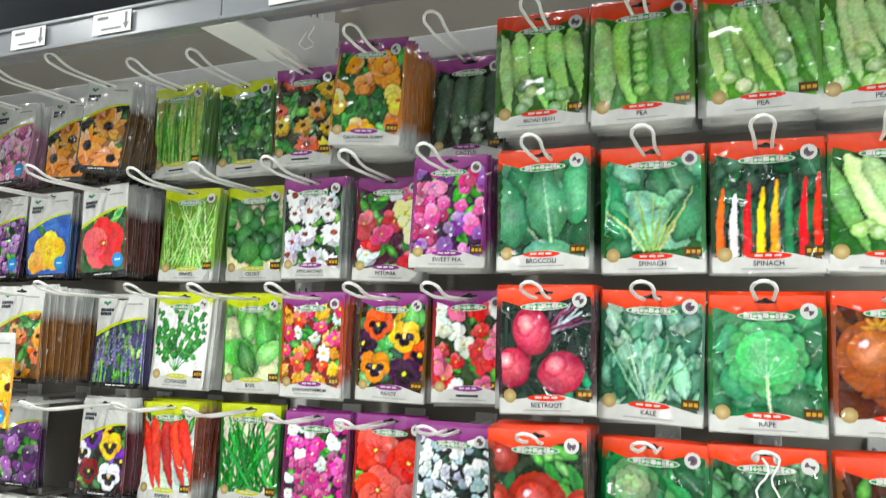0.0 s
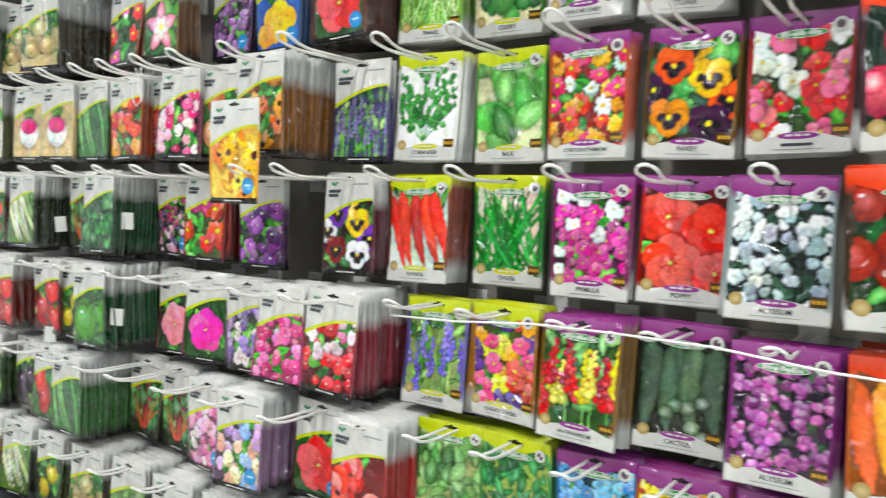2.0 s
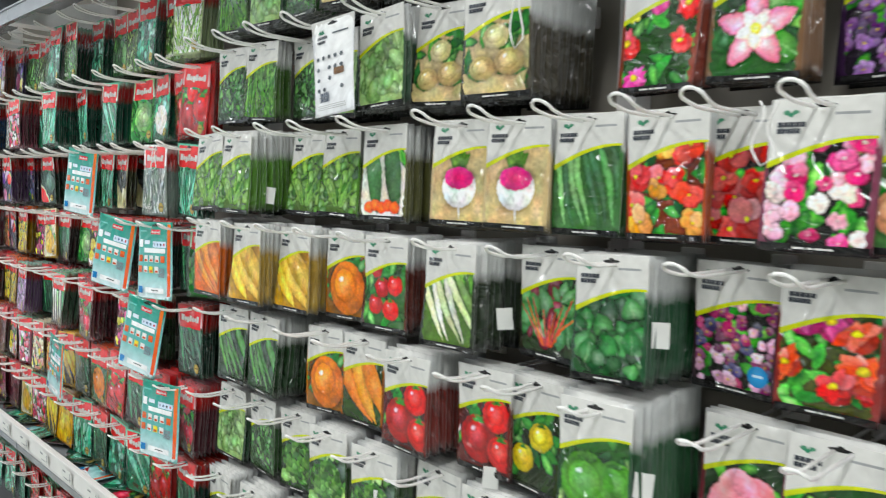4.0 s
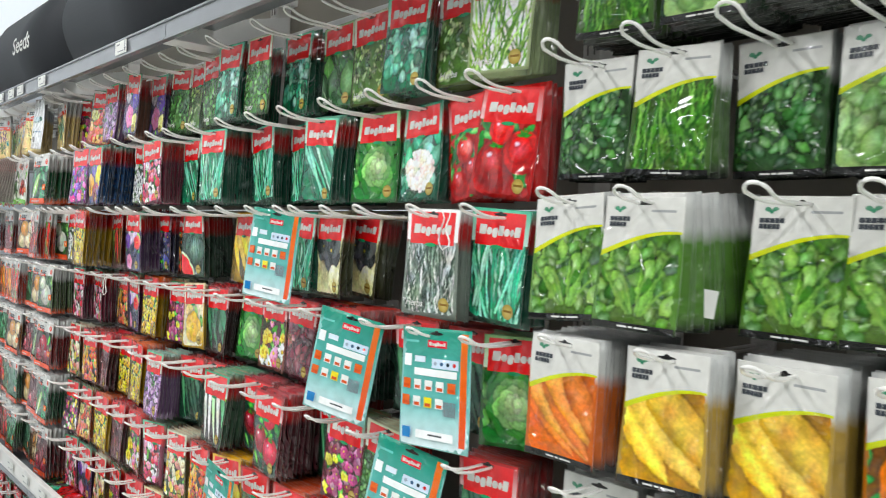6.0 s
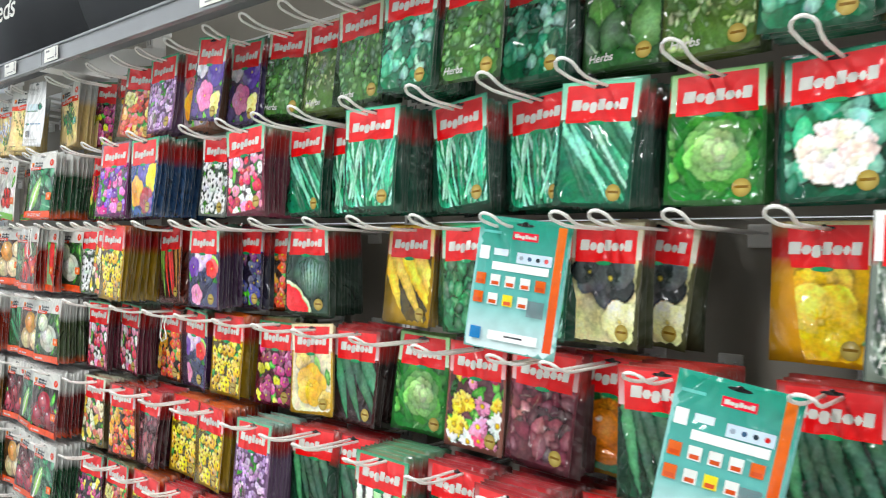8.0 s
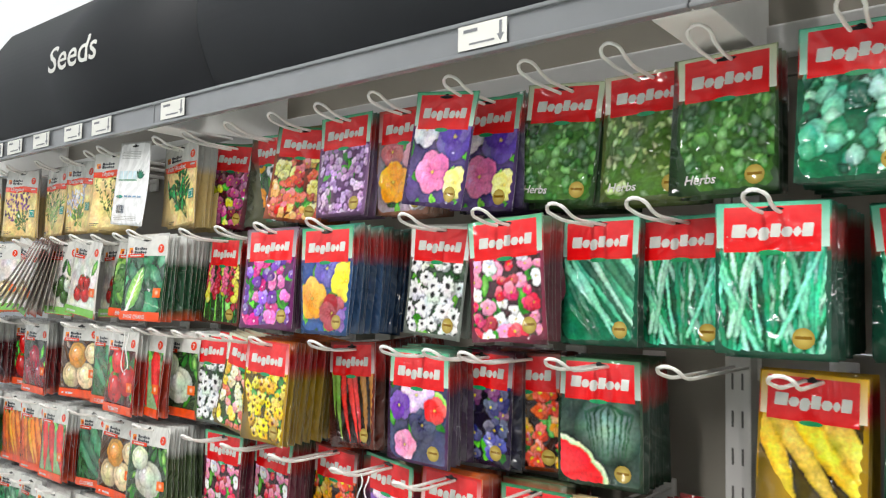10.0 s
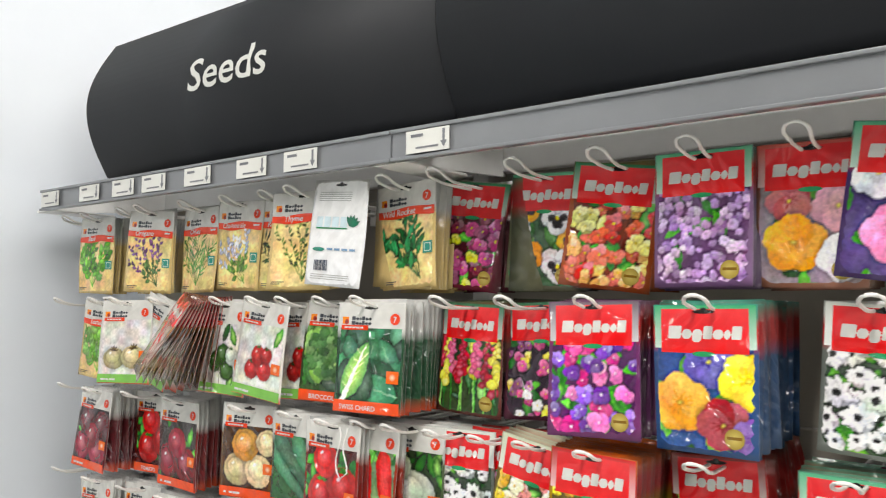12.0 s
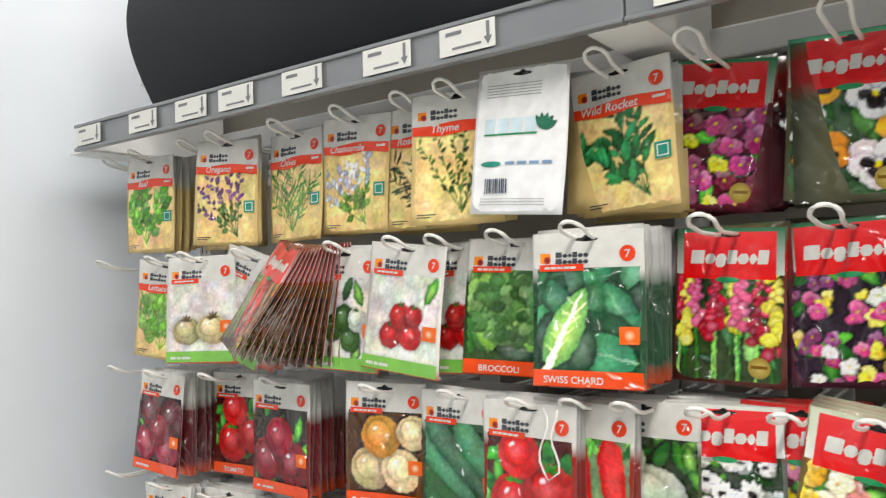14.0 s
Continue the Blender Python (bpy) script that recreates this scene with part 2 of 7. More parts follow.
# ---------------------------------------------------------------- packets: printed art
class Art:
    """Coloured flat shapes printed on a packet's bulged front."""

    def __init__(self, surf, level=0):
        self.v, self.f, self.c, self.surf, self.n = [], [], [], surf, level
        self.clip = (-1, 1, -1, 1)

    def pt(self, x, z):
        a, b, c, d = self.clip
        x, z = min(max(x, a), b), min(max(z, c), d)
        return (x, self.surf(x, z) - 0.00025 - 0.0000016 * self.n, z)

    def fan(self, centre, rim, col, col2):
        self.n += 1
        q = len(self.v)
        self.v.append(self.pt(*centre))
        self.c.append(col)
        reach = max(math.hypot(p[0] - centre[0], p[1] - centre[1]) for p in rim)
        rings = 1 + int(reach / 0.011)
        m = len(rim)
        for j in range(1, rings + 1):
            t = j / rings
            for p in rim:
                self.v.append(self.pt(centre[0] + (p[0] - centre[0]) * t, centre[1] + (p[1] - centre[1]) * t))
                self.c.append(blend(col, col2, t))
        self.f += [(q, q + 1 + k, q + 1 + (k + 1) % m) for k in range(m)]
        for j in range(rings - 1):
            o = q + 1 + j * m
            self.f += [(o + k, o + m + k, o + m + (k + 1) % m, o + (k + 1) % m) for k in range(m)]

    def ell(self, cx, cz, rx, rz, col, col2=None, rot=0.0, n=9):
        ca, sa = math.cos(rot), math.sin(rot)
        rim = []
        for k in range(n):
            t = 2 * math.pi * k / n
            x, z = rx * math.cos(t), rz * math.sin(t)
            rim.append((cx + x * ca - z * sa, cz + x * sa + z * ca))
        self.fan((cx, cz), rim, col, col2 or col)

    def grid(self, x0, x1, lo, hi, col, col2=None, nx=10, nz=4):
        """Area between two heights, which may be functions of x."""
        self.n += 30
        lo_f = lo if callable(lo) else (lambda x: lo)
        hi_f = hi if callable(hi) else (lambda x: hi)
        q = len(self.v)
        for j in range(nz + 1):
            for i in range(nx + 1):
                x = x0 + (x1 - x0) * i / nx
                a, b = lo_f(x), hi_f(x)
                t = j / nz
                self.v.append(self.pt(x, a + (b - a) * t))
                self.c.append(blend(col, col2 or col, t))
        for j in range(nz):
            for i in range(nx):
                k = q + j * (nx + 1) + i
                self.f.append((k, k + 1, k + nx + 2, k + nx + 1))
        self.n += 22

    def strip(self, pts, widths, col, col2=None):
        self.n += 1
        fine_p, fine_w = [pts[0]], [widths[0]]
        for i in range(len(pts) - 1):
            (x0, z0), (x1, z1) = pts[i], pts[i + 1]
            m = max(1, int(math.hypot(x1 - x0, z1 - z0) / 0.009))
            for k in range(1, m + 1):
                fine_p.append((x0 + (x1 - x0) * k / m, z0 + (z1 - z0) * k / m))
                fine_w.append(widths[i] + (widths[i + 1] - widths[i]) * k / m)
        pts, widths = fine_p, fine_w
        q = len(self.v)
        for i, (x, z) in enumerate(pts):
            a, b = pts[max(i - 1, 0)], pts[min(i + 1, len(pts) - 1)]
            dx, dz = b[0] - a[0], b[1] - a[1]
            l = math.hypot(dx, dz) or 1
            w = widths[i] / 2
            for s, c in ((-1, col2 or col), (0, col), (1, blend(col2 or col, col, 0.4))):
                self.v.append(self.pt(x - dz / l * w * s, z + dx / l * w * s))
                self.c.append(c)
        for i in range(len(pts) - 1):
            k = q + 3 * i
            self.f += [(k, k + 3, k + 4, k + 1), (k + 1, k + 4, k + 5, k + 2)]

    def leaf(self, x, z, length, width, ang, col, col2):
        ca, sa = math.cos(ang), math.sin(ang)
        side = [(k / 6, max(math.sin(math.pi * (k / 6) ** 0.85), 0) ** 0.75) for k in range(7)]
        rim = [(x + length * t * ca - width / 2 * w * sa, z + length * t * sa + width / 2 * w * ca) for t, w in side]
        rim += [(x + length * t * ca + width / 2 * w * sa, z + length * t * sa - width / 2 * w * ca) for t, w in side[-2:0:-1]]
        self.fan((x + length * 0.45 * ca, z + length * 0.45 * sa), rim, col, col2)

    def flower(self, x, z, r, petals, col, col2, heart, rng):
        a0 = rng.random() * 6
        dark, pale = blend(col, (0, 0, 0), 0.4), blend(col, (1, 1, 1), 0.25)
        self.ell(x + 0.15 * r, z - 0.2 * r, r * 0.7, r * 0.62, blend(col2, (0, 0, 0), 0.35), blend(col2, (0, 0, 0), 0.15), 0, 8)
        squash, turn = rng.uniform(0.55, 1.0), rng.uniform(0, 3.1)
        ct, sn = math.cos(turn), math.sin(turn)
        for k in range(petals):
            a = a0 + 2 * math.pi * k / petals + rng.uniform(-0.25, 0.25)
            pr = r * rng.uniform(0.75, 1.15)
            w = 2.6 * pr * math.sin(math.pi / max(petals, 3))
            ux, uz = math.cos(a), math.sin(a) * squash
            px, pz = ux * ct - uz * sn, ux * sn + uz * ct
            ang = math.atan2(pz, px)
            reach = math.hypot(px, pz) * pr
            lit = blend(col, pale, rng.random() * (0.4 + 0.6 * max(pz, 0)))
            if petals < 8:
                self.ell(x + 0.5 * reach * math.cos(ang), z + 0.5 * reach * math.sin(ang), 0.56 * reach, w * 0.34 * rng.uniform(0.8, 1.1), blend(lit, dark, 0.3 * rng.random()), blend(lit, dark, 0.05 if pz > 0 else 0.3), ang, 8)
            else:
                self.leaf(x, z, reach, w * 0.62 * rng.uniform(0.8, 1.1), ang, blend(lit, dark, 0.25), lit)
        q = 0.24 if petals >= 8 else 0.13
        self.ell(x, z, r * q, r * q * squash, heart, blend(heart, (0, 0, 0), 0.5), 0, 7)

    def text(self, word, x, z, size, col, shear=0.0, tilt=0.0):
        vs, fs = text_shape(word, size, shear, size * 0.012)
        self.n += 150
        q = len(self.v)
        ca, sa = math.cos(tilt), math.sin(tilt)
        for a, b in vs:
            self.v.append(self.pt(x + a * ca - b * sa, z + a * sa + b * ca))
            self.c.append(col)
        self.f += [tuple(q + i for i in f) for f in fs]

    def mesh(self, name, photo=True):
        me = mesh_from(name, self.v, self.f, M_PHOTO if name == "picture" and photo else M_PRINT)
        paint(me, self.c)
        return me


def soft_noise(rs, nx, nz, cells):
    """Smooth random field of about unit range on an nz by nx raster."""
    cz = max(2, int(cells * nz / nx))
    g = rs.uniform(-1, 1, (cz + 3, cells + 3))
    u, v = np.linspace(0, cells + 0.999, nx), np.linspace(0, cz + 0.999, nz)
    i, j = u.astype(int), v.astype(int)
    fu, fv = u - i, v - j
    fu, fv = (fu * fu * (3 - 2 * fu))[None, :], (fv * fv * (3 - 2 * fv))[:, None]
    a, b, c, d = g[np.ix_(j, i)], g[np.ix_(j, i + 1)], g[np.ix_(j + 1, i)], g[np.ix_(j + 1, i + 1)]
    return (a * (1 - fu) + b * fu) * (1 - fv) + (c * (1 - fu) + d * fu) * fv


class Photo(Art):
    """A printed photograph: the same shapes, softly blended into one picture on a fine sheet."""
    PX = 0.0008

    def __init__(self, surf, box4, seed):
        self.surf, self.n, self.clip = surf, 0, (-1, 1, -1, 1)
        self.f = [True]
        self.halo = 0.34
        self.box, self.rs = box4, np.random.RandomState(seed)
        x0, x1, z0, z1 = box4
        self.nx, self.nz = int((x1 - x0) / self.PX) + 1, int((z1 - z0) / self.PX) + 1
        self.xs, self.zs = np.linspace(x0, x1, self.nx), np.linspace(z0, z1, self.nz)
        self.buf = np.full((self.nz, self.nx, 3), 0.3)
        self.tex = 1 + 0.10 * soft_noise(self.rs, self.nx, self.nz, 60) + 0.12 * soft_noise(self.rs, self.nx, self.nz, 26)

    def window(self, xa, xb, za, zb):
        x0, x1, z0, z1 = self.box
        i0, i1 = max(0, int((xa - x0) / self.PX) - 1), min(self.nx, int((xb - x0) / self.PX) + 3)
        j0, j1 = max(0, int((za - z0) / self.PX) - 1), min(self.nz, int((zb - z0) / self.PX) + 3)
        return (slice(j0, j1), slice(i0, i1)) if i1 > i0 and j1 > j0 else None

    def lay(self, win, alpha, rgb):
        part_of = self.buf[win]
        self.buf[win] = part_of + alpha[..., None] * (rgb * self.tex[win][..., None] - part_of)

    def fan(self, centre, rim, col, col2):
        self.n += 1
        r = np.array(rim) - np.array(centre)
        ang, rad = np.arctan2(r[:, 1], r[:, 0]), np.hypot(r[:, 0], r[:, 1])
        reach = rad.max() * 1.3
        win = self.window(centre[0] - reach, centre[0] + reach, centre[1] - reach, centre[1] + reach)
        if win is None:
            return
        dx, dz = np.meshgrid(self.xs[win[1]] - centre[0], self.zs[win[0]] - centre[1])
        order = np.argsort(ang)
        lim = np.interp(np.arctan2(dz, dx), ang[order], rad[order], period=2 * math.pi)
        lim = np.maximum(lim, 0.0004)
        t = np.hypot(dx, dz) / lim
        if reach > 0.004:
            self.buf[win] *= (1 - self.halo * np.clip((1.3 - t) / 0.3, 0, 1))[..., None]
        alpha = np.clip((1 - t) * lim / self.PX + 0.5, 0, 1)
        tt = np.clip(t, 0, 1)[..., None]
        lit = 1 + 0.22 * np.clip((dz * 0.8 - dx * 0.5) / reach, -1, 1)
        self.lay(win, alpha, (np.array(col) * (1 - tt) + np.array(col2) * tt) * lit[..., None])

    def grid(self, x0, x1, lo, hi, col, col2=None, nx=10, nz=4):
        t = np.clip((self.zs - lo) / max(hi - lo, 1e-6), 0, 1)[:, None, None]
        inside = ((self.zs >= lo) & (self.zs <= hi))[:, None] & ((self.xs >= x0 - 0.001) & (self.xs <= x1 + 0.001))[None, :]
        self.lay((slice(0, self.nz), slice(0, self.nx)), inside * 1.0, np.array(col) * (1 - t) + np.array(col2 or col) * t)

    def strip(self, pts, widths, col, col2=None):
        self.n += 1
        p, m = np.array(pts), max(widths)
        win = self.window(p[:, 0].min() - m, p[:, 0].max() + m, p[:, 1].min() - m, p[:, 1].max() + m)
        if win is None:
            return
        X, Z = np.meshgrid(self.xs[win[1]], self.zs[win[0]])
        best, side, half = np.full(X.shape, 9.0), np.zeros(X.shape), np.full(X.shape, 1e-4)
        for k in range(len(p) - 1):
            d = p[k + 1] - p[k]
            l2 = max(d @ d, 1e-12)
            u = np.clip(((X - p[k, 0]) * d[0] + (Z - p[k, 1]) * d[1]) / l2, 0, 1)
            ex, ez = X - p[k, 0] - u * d[0], Z - p[k, 1] - u * d[1]
            w = np.maximum((widths[k] + (widths[k + 1] - widths[k]) * u) / 2, 1e-4)
            s = np.hypot(ex, ez) / w
            near = s < best
            best = np.where(near, s, best)
            half = np.where(near, w, half)
            side = np.where(near, np.sign(ez * d[0] - ex * d[1]), side)
        if m > 0.004:
            self.buf[win] *= (1 - 0.3 * np.clip((1.4 - best) / 0.4, 0, 1))[..., None]
        t = np.clip(best, 0, 1)[..., None] ** 2
        c, c2 = np.array(col), np.array(col2 or col)
        edge = np.where(side[..., None] > 0, c2 * 0.6 + c * 0.4, c2)
        self.lay(win, np.clip((1 - best) * half / self.PX + 0.5, 0, 1), c * (1 - t) + edge * t)

    def develop(self):
        nx, nz, rs = self.nx, self.nz, self.rs
        b = self.buf
        wx, wz = (1.1 * soft_noise(rs, nx, nz, 20) + 0.7 * soft_noise(rs, nx, nz, 50) for k in range(2))
        jj, ii = np.mgrid[0:nz, 0:nx]
        b = b[np.clip((jj + wz).round().astype(int), 0, nz - 1), np.clip((ii + wx).round().astype(int), 0, nx - 1)]
        b = b * (1 + 0.2 * soft_noise(rs, nx, nz, 4) + 0.14 * soft_noise(rs, nx, nz, 10))[..., None]
        b = b * np.stack([1 + 0.1 * soft_noise(rs, nx, nz, 6) for k in range(3)], -1)
        wide = b
        for axis in (0, 1):
            b = 0.25 * np.roll(b, 1, axis) + 0.5 * b + 0.25 * np.roll(b, -1, axis)
            wide = sum(np.roll(wide, k, axis) for k in (-3, -1, 0, 1, 3)) / 5
        b = b + 0.7 * (b - wide)
        mid = b.mean((0, 1), keepdims=True)
        self.buf = np.clip(1.12 * mid * (np.maximum(b, 0.001) / mid) ** 1.22, 0.003, 0.92)

    def sheet(self, cell, material):
        x0, x1, z0, z1 = self.box
        cx, cz = int((x1 - x0) / cell), int((z1 - z0) / cell)
        u, v = np.linspace(0, self.nx - 1, cx + 1).round().astype(int), np.linspace(0, self.nz - 1, cz + 1).round().astype(int)
        verts = [self.pt(float(self.xs[i]), float(self.zs[j])) for j in v for i in u]
        faces = [(j * (cx + 1) + i, j * (cx + 1) + i + 1, (j + 1) * (cx + 1) + i + 1, (j + 1) * (cx + 1) + i) for j in range(cz) for i in range(cx)]
        me = mesh_from("picture", verts, faces, material, True)
        paint(me, [tuple(c) for c in self.buf[np.ix_(v, u)].reshape(-1, 3)])
        return me

    def mesh(self, name, photo=True):
        self.n = 0
        self.develop()
        material = M_PHOTO if photo else M_PRINT
        return self.sheet(0.0016, material), self.sheet(0.005, material)


def blend(a, b, t):
    return tuple(a[i] + (b[i] - a[i]) * t for i in range(3))


def paint(me, cols):
    lum = [0.25 * c[0] + 0.6 * c[1] + 0.15 * c[2] for c in cols]
    cols = [tuple(min(max(l + (v - l) * 1.1, 0.004), 0.92) for v in c[:3]) for c, l in zip(cols, lum)]
    at = me.color_attributes.new("Col", "FLOAT_COLOR", "POINT")
    at.data.foreach_set("color", [v for c in cols for v in (*c[:3], 1.0)])


WHITE, BLACK, INK = srgb("d2d1cc"), srgb("141414"), srgb("3c4046")
GREENS = [srgb(h) for h in ("3a7a34", "5a9c44", "82b85c", "285a2c", "a0cb78")]
TEALS = [srgb(h) for h in ("2a9068", "46b088", "74cca8", "176a4c", "98dcc0")]


def tone(rng, cols):
    c = rng.choice(cols)
    k = rng.uniform(0.75, 1.2)
    return tuple(min(v * k, 0.95) for v in c)


def ground(a, rng, box4, bg):
    x0, x1, z0, z1 = box4
    a.clip = box4
    a.grid(x0, x1, z0, z1, bg, blend(bg, (0, 0, 0), 0.25), 10, 8)
    a.n += 80


def pic_flowers(a, rng, b, bg, cols, r=0.014, petals=5, heart="e8c63a", leafy=14, greens=GREENS):
    x0, x1, z0, z1 = b
    ground(a, rng, b, bg)
    for k in range(leafy * 2):
        a.leaf(rng.uniform(x0, x1), rng.uniform(z0, z1), 0.03, 0.012, rng.uniform(0, 6.28), tone(rng, greens), tone(rng, greens[:2] + greens[3:4]))
    nx, nz = max(1, round((x1 - x0) / (1.55 * r))), max(1, round((z1 - z0) / (1.55 * r)))
    spots = [(i, j) for i in range(nx) for j in range(nz)]
    rng.shuffle(spots)
    h = srgb(heart)
    for i, j in spots:
        if rng.random() < (0.22 if r > 0.015 else 0.28 if r < 0.009 else 0.1):
            continue
        c = tone(rng, cols)
        a.flower(x0 + (i + 0.5 + rng.uniform(-0.35, 0.35)) * (x1 - x0) / nx, z0 + (j + 0.5 + rng.uniform(-0.35, 0.35)) * (z1 - z0) / nz,
                 r * rng.uniform(0.7, 1.3), petals, c, blend(c, (0, 0, 0), 0.3), h, rng)


def pic_pansy(a, rng, b, bg, cols, r=0.02):
    x0, x1, z0, z1 = b
    pic_leafy(a, rng, b, bg, GREENS, 0.03, 34, 0.6)
    a.n += 20
    n = 0
    for fx, fz in ((0.5, 0.92), (0.93, 0.42), (0.08, 0.52), (0.28, 0.26), (0.7, 0.62), (0.3, 0.74), (0.72, 0.2)):
        x, z, c = x0 + fx * (x1 - x0), z0 + fz * (z1 - z0), cols[n % len(cols)]
        n += 1
        for dx, dz, k in ((-0.45, 0.5, 0.62), (0.45, 0.5, 0.62), (-0.6, -0.05, 0.55), (0.6, -0.05, 0.55), (0, -0.45, 0.7)):
            a.ell(x + dx * r, z + dz * r, k * r, k * r * 0.9, c, blend(c, (0, 0, 0), 0.2), 0, 10)
        for dx, dz, k in ((-0.42, 0.0, 0.3), (0.42, 0.0, 0.3), (0, -0.35, 0.4)):
            a.ell(x + dx * r, z + dz * r, k * r, k * r * 0.8, srgb("1c1016"), srgb("3a1526"), 0, 8)
        a.ell(x, z, r * 0.14, r * 0.14, srgb("f0c32c"), None, 0, 7)


def pic_leafy(a, rng, b, bg, cols, size=0.03, n=90, wide=0.55):
    x0, x1, z0, z1 = b
    ground(a, rng, b, bg)
    for k in range(n):
        f = k / n
        x, z = rng.uniform(x0, x1), z1 - (z1 - z0) * (f * 0.9 + rng.uniform(-0.05, 0.1))
        c = tone(rng, cols)
        ang = rng.gauss(1.57, 1.0)
        s = size * rng.uniform(0.6, 1.4)
        a.leaf(x, z, s, s * wide, ang, blend(c, (1, 1, 1), 0.12 * rng.random()), blend(c, (0, 0, 0), 0.24 + 0.38 * rng.random()))
        if k % 3 == 0:
            a.strip([(x, z), (x + s * 0.8 * math.cos(ang), z + s * 0.8 * math.sin(ang))], [s * 0.035, s * 0.012], blend(c, (1, 1, 0.8), 0.16))


def pic_heads(a, rng, b, bg, cols, centres=((0.5, 0.45, 0.4),), outer=None):
    x0, x1, z0, z1 = b
    pic_leafy(a, rng, b, bg, outer or cols, 0.035, 40)
    for fx, fz, fr in centres:
        x, z, r = x0 + fx * (x1 - x0), z0 + fz * (z1 - z0), fr * (x1 - x0)
        for ring in range(4):
            a.halo = 0.2
            rr = r * (1 - ring * 0.23)
            m = 9 - ring
            for k in range(m):
                t = 6.28 * k / m + ring * 0.4
                c = blend(tone(rng, cols), (1, 1, 0.7), 0.1 * ring)
                a.ell(x + 0.5 * rr * math.cos(t), z + 0.5 * rr * math.sin(t), rr * 0.62, rr * 0.52, c, blend(c, (0, 0, 0), 0.26), t, 10)


def pic_curd(a, rng, b, bg, cols, fx=0.5, fz=0.4, fr=0.35, leaves=TEALS):
    x0, x1, z0, z1 = b
    pic_leafy(a, rng, b, bg, leaves, 0.04, 50)
    x, z, r = x0 + fx * (x1 - x0), z0 + fz * (z1 - z0), fr * (x1 - x0)
    a.halo = 0.1
    for k in range(170):
        t, q = rng.random() * 6.28, r * math.sqrt(rng.random())
        c = tone(rng, cols)
        a.ell(x + q * math.cos(t), z + 0.85 * q * math.sin(t), r * 0.16, r * 0.14, c, blend(c, (0, 0, 0), 0.1), 0, 7)


def pic_roots(a, rng, b, bg, cols, n=6, w=0.016, spread=0.5, tops=True, lean=0.25):
    x0, x1, z0, z1 = b
    ground(a, rng, b, bg)
    H = z1 - z0
    if tops:
        for k in range(24):
            a.leaf(rng.uniform(x0, x1), z1 - H * rng.uniform(0.05, 0.35), 0.03, 0.008, rng.gauss(1.57, 0.5), tone(rng, GREENS), tone(rng, GREENS))
    for k in range(n):
        x = x0 + (x1 - x0) * (k + 0.5) / n + rng.uniform(-0.003, 0.003)
        c = tone(rng, cols)
        d = lean * H * rng.uniform(0.6, 1.2)
        pts = [(x - d * 0.4 + d * t + 0.003 * math.sin(5 * t + k), z1 - H * (0.12 + 0.84 * t)) for t in (0, 0.1, 0.3, 0.5, 0.7, 0.88, 1)]
        a.strip(pts, [w * s for s in (0.5, 1, 1.05, 0.95, 0.75, 0.4, 0.08)], blend(c, (1, 1, 1), 0.04), blend(c, (0, 0, 0), 0.35))


def pic_rounds(a, rng, b, bg, cols, spots=((0.3, 0.35, 0.24), (0.68, 0.3, 0.25), (0.5, 0.68, 0.25)), squash=0.95, stem="3f7a2c", greens=GREENS, leafy=26):
    x0, x1, z0, z1 = b
    ground(a, rng, b, bg)
    W, H = x1 - x0, z1 - z0
    a.n += 20
    for k in range(leafy):
        a.leaf(rng.uniform(x0, x1), rng.uniform(z0 + 0.2 * H, z1), 0.035, 0.013, rng.uniform(0, 6.28), tone(rng, greens), tone(rng, greens[3:4] + greens[:1]))
    a.n += 50
    for fx, fz, fr in spots:
        x, z, r, c = x0 + fx * W, z0 + fz * H, fr * W, tone(rng, cols)
        a.ell(x, z, r, r * squash, c, blend(c, (0, 0, 0), 0.45), 0, 16)
        a.ell(x - r * 0.12, z + r * 0.12, r * 0.6, r * 0.58 * squash, blend(c, (1, 1, 1), 0.08), blend(c, (0, 0, 0), 0.27), 0, 12)
        a.ell(x - r * 0.3, z + r * 0.35, r * 0.16, r * 0.1, blend(c, (1, 1, 1), 0.55), blend(c, (1, 1, 1), 0.15), 0.5, 7)
        if stem:
            for k in range(5):
                a.leaf(x, z + r * 0.72 * squash, r * 0.4, r * 0.12, 1.57 + (k - 2) * 0.7, srgb(stem), blend(srgb(stem), (0, 0, 0), 0.3))


def pic_stalks(a, rng, b, bg, cols, n=34, w=0.0035, lean=0.2):
    x0, x1, z0, z1 = b
    ground(a, rng, b, bg)
    H = z1 - z0
    for k in range(n):
        x, c = rng.uniform(x0, x1), tone(rng, cols)
        d = rng.gauss(0, lean) * H
        t0, t1 = rng.uniform(-0.05, 0.15), rng.uniform(0.75, 1.1)
        pts = [(x + d * t + 0.004 * math.sin(3 * t + k), z0 + H * t) for t in (t0, 0.35, 0.6, t1)]
        a.strip(pts, [w * rng.uniform(0.8, 1.4)] * 3 + [w * 0.4], c, blend(c, (0, 0, 0), 0.45))


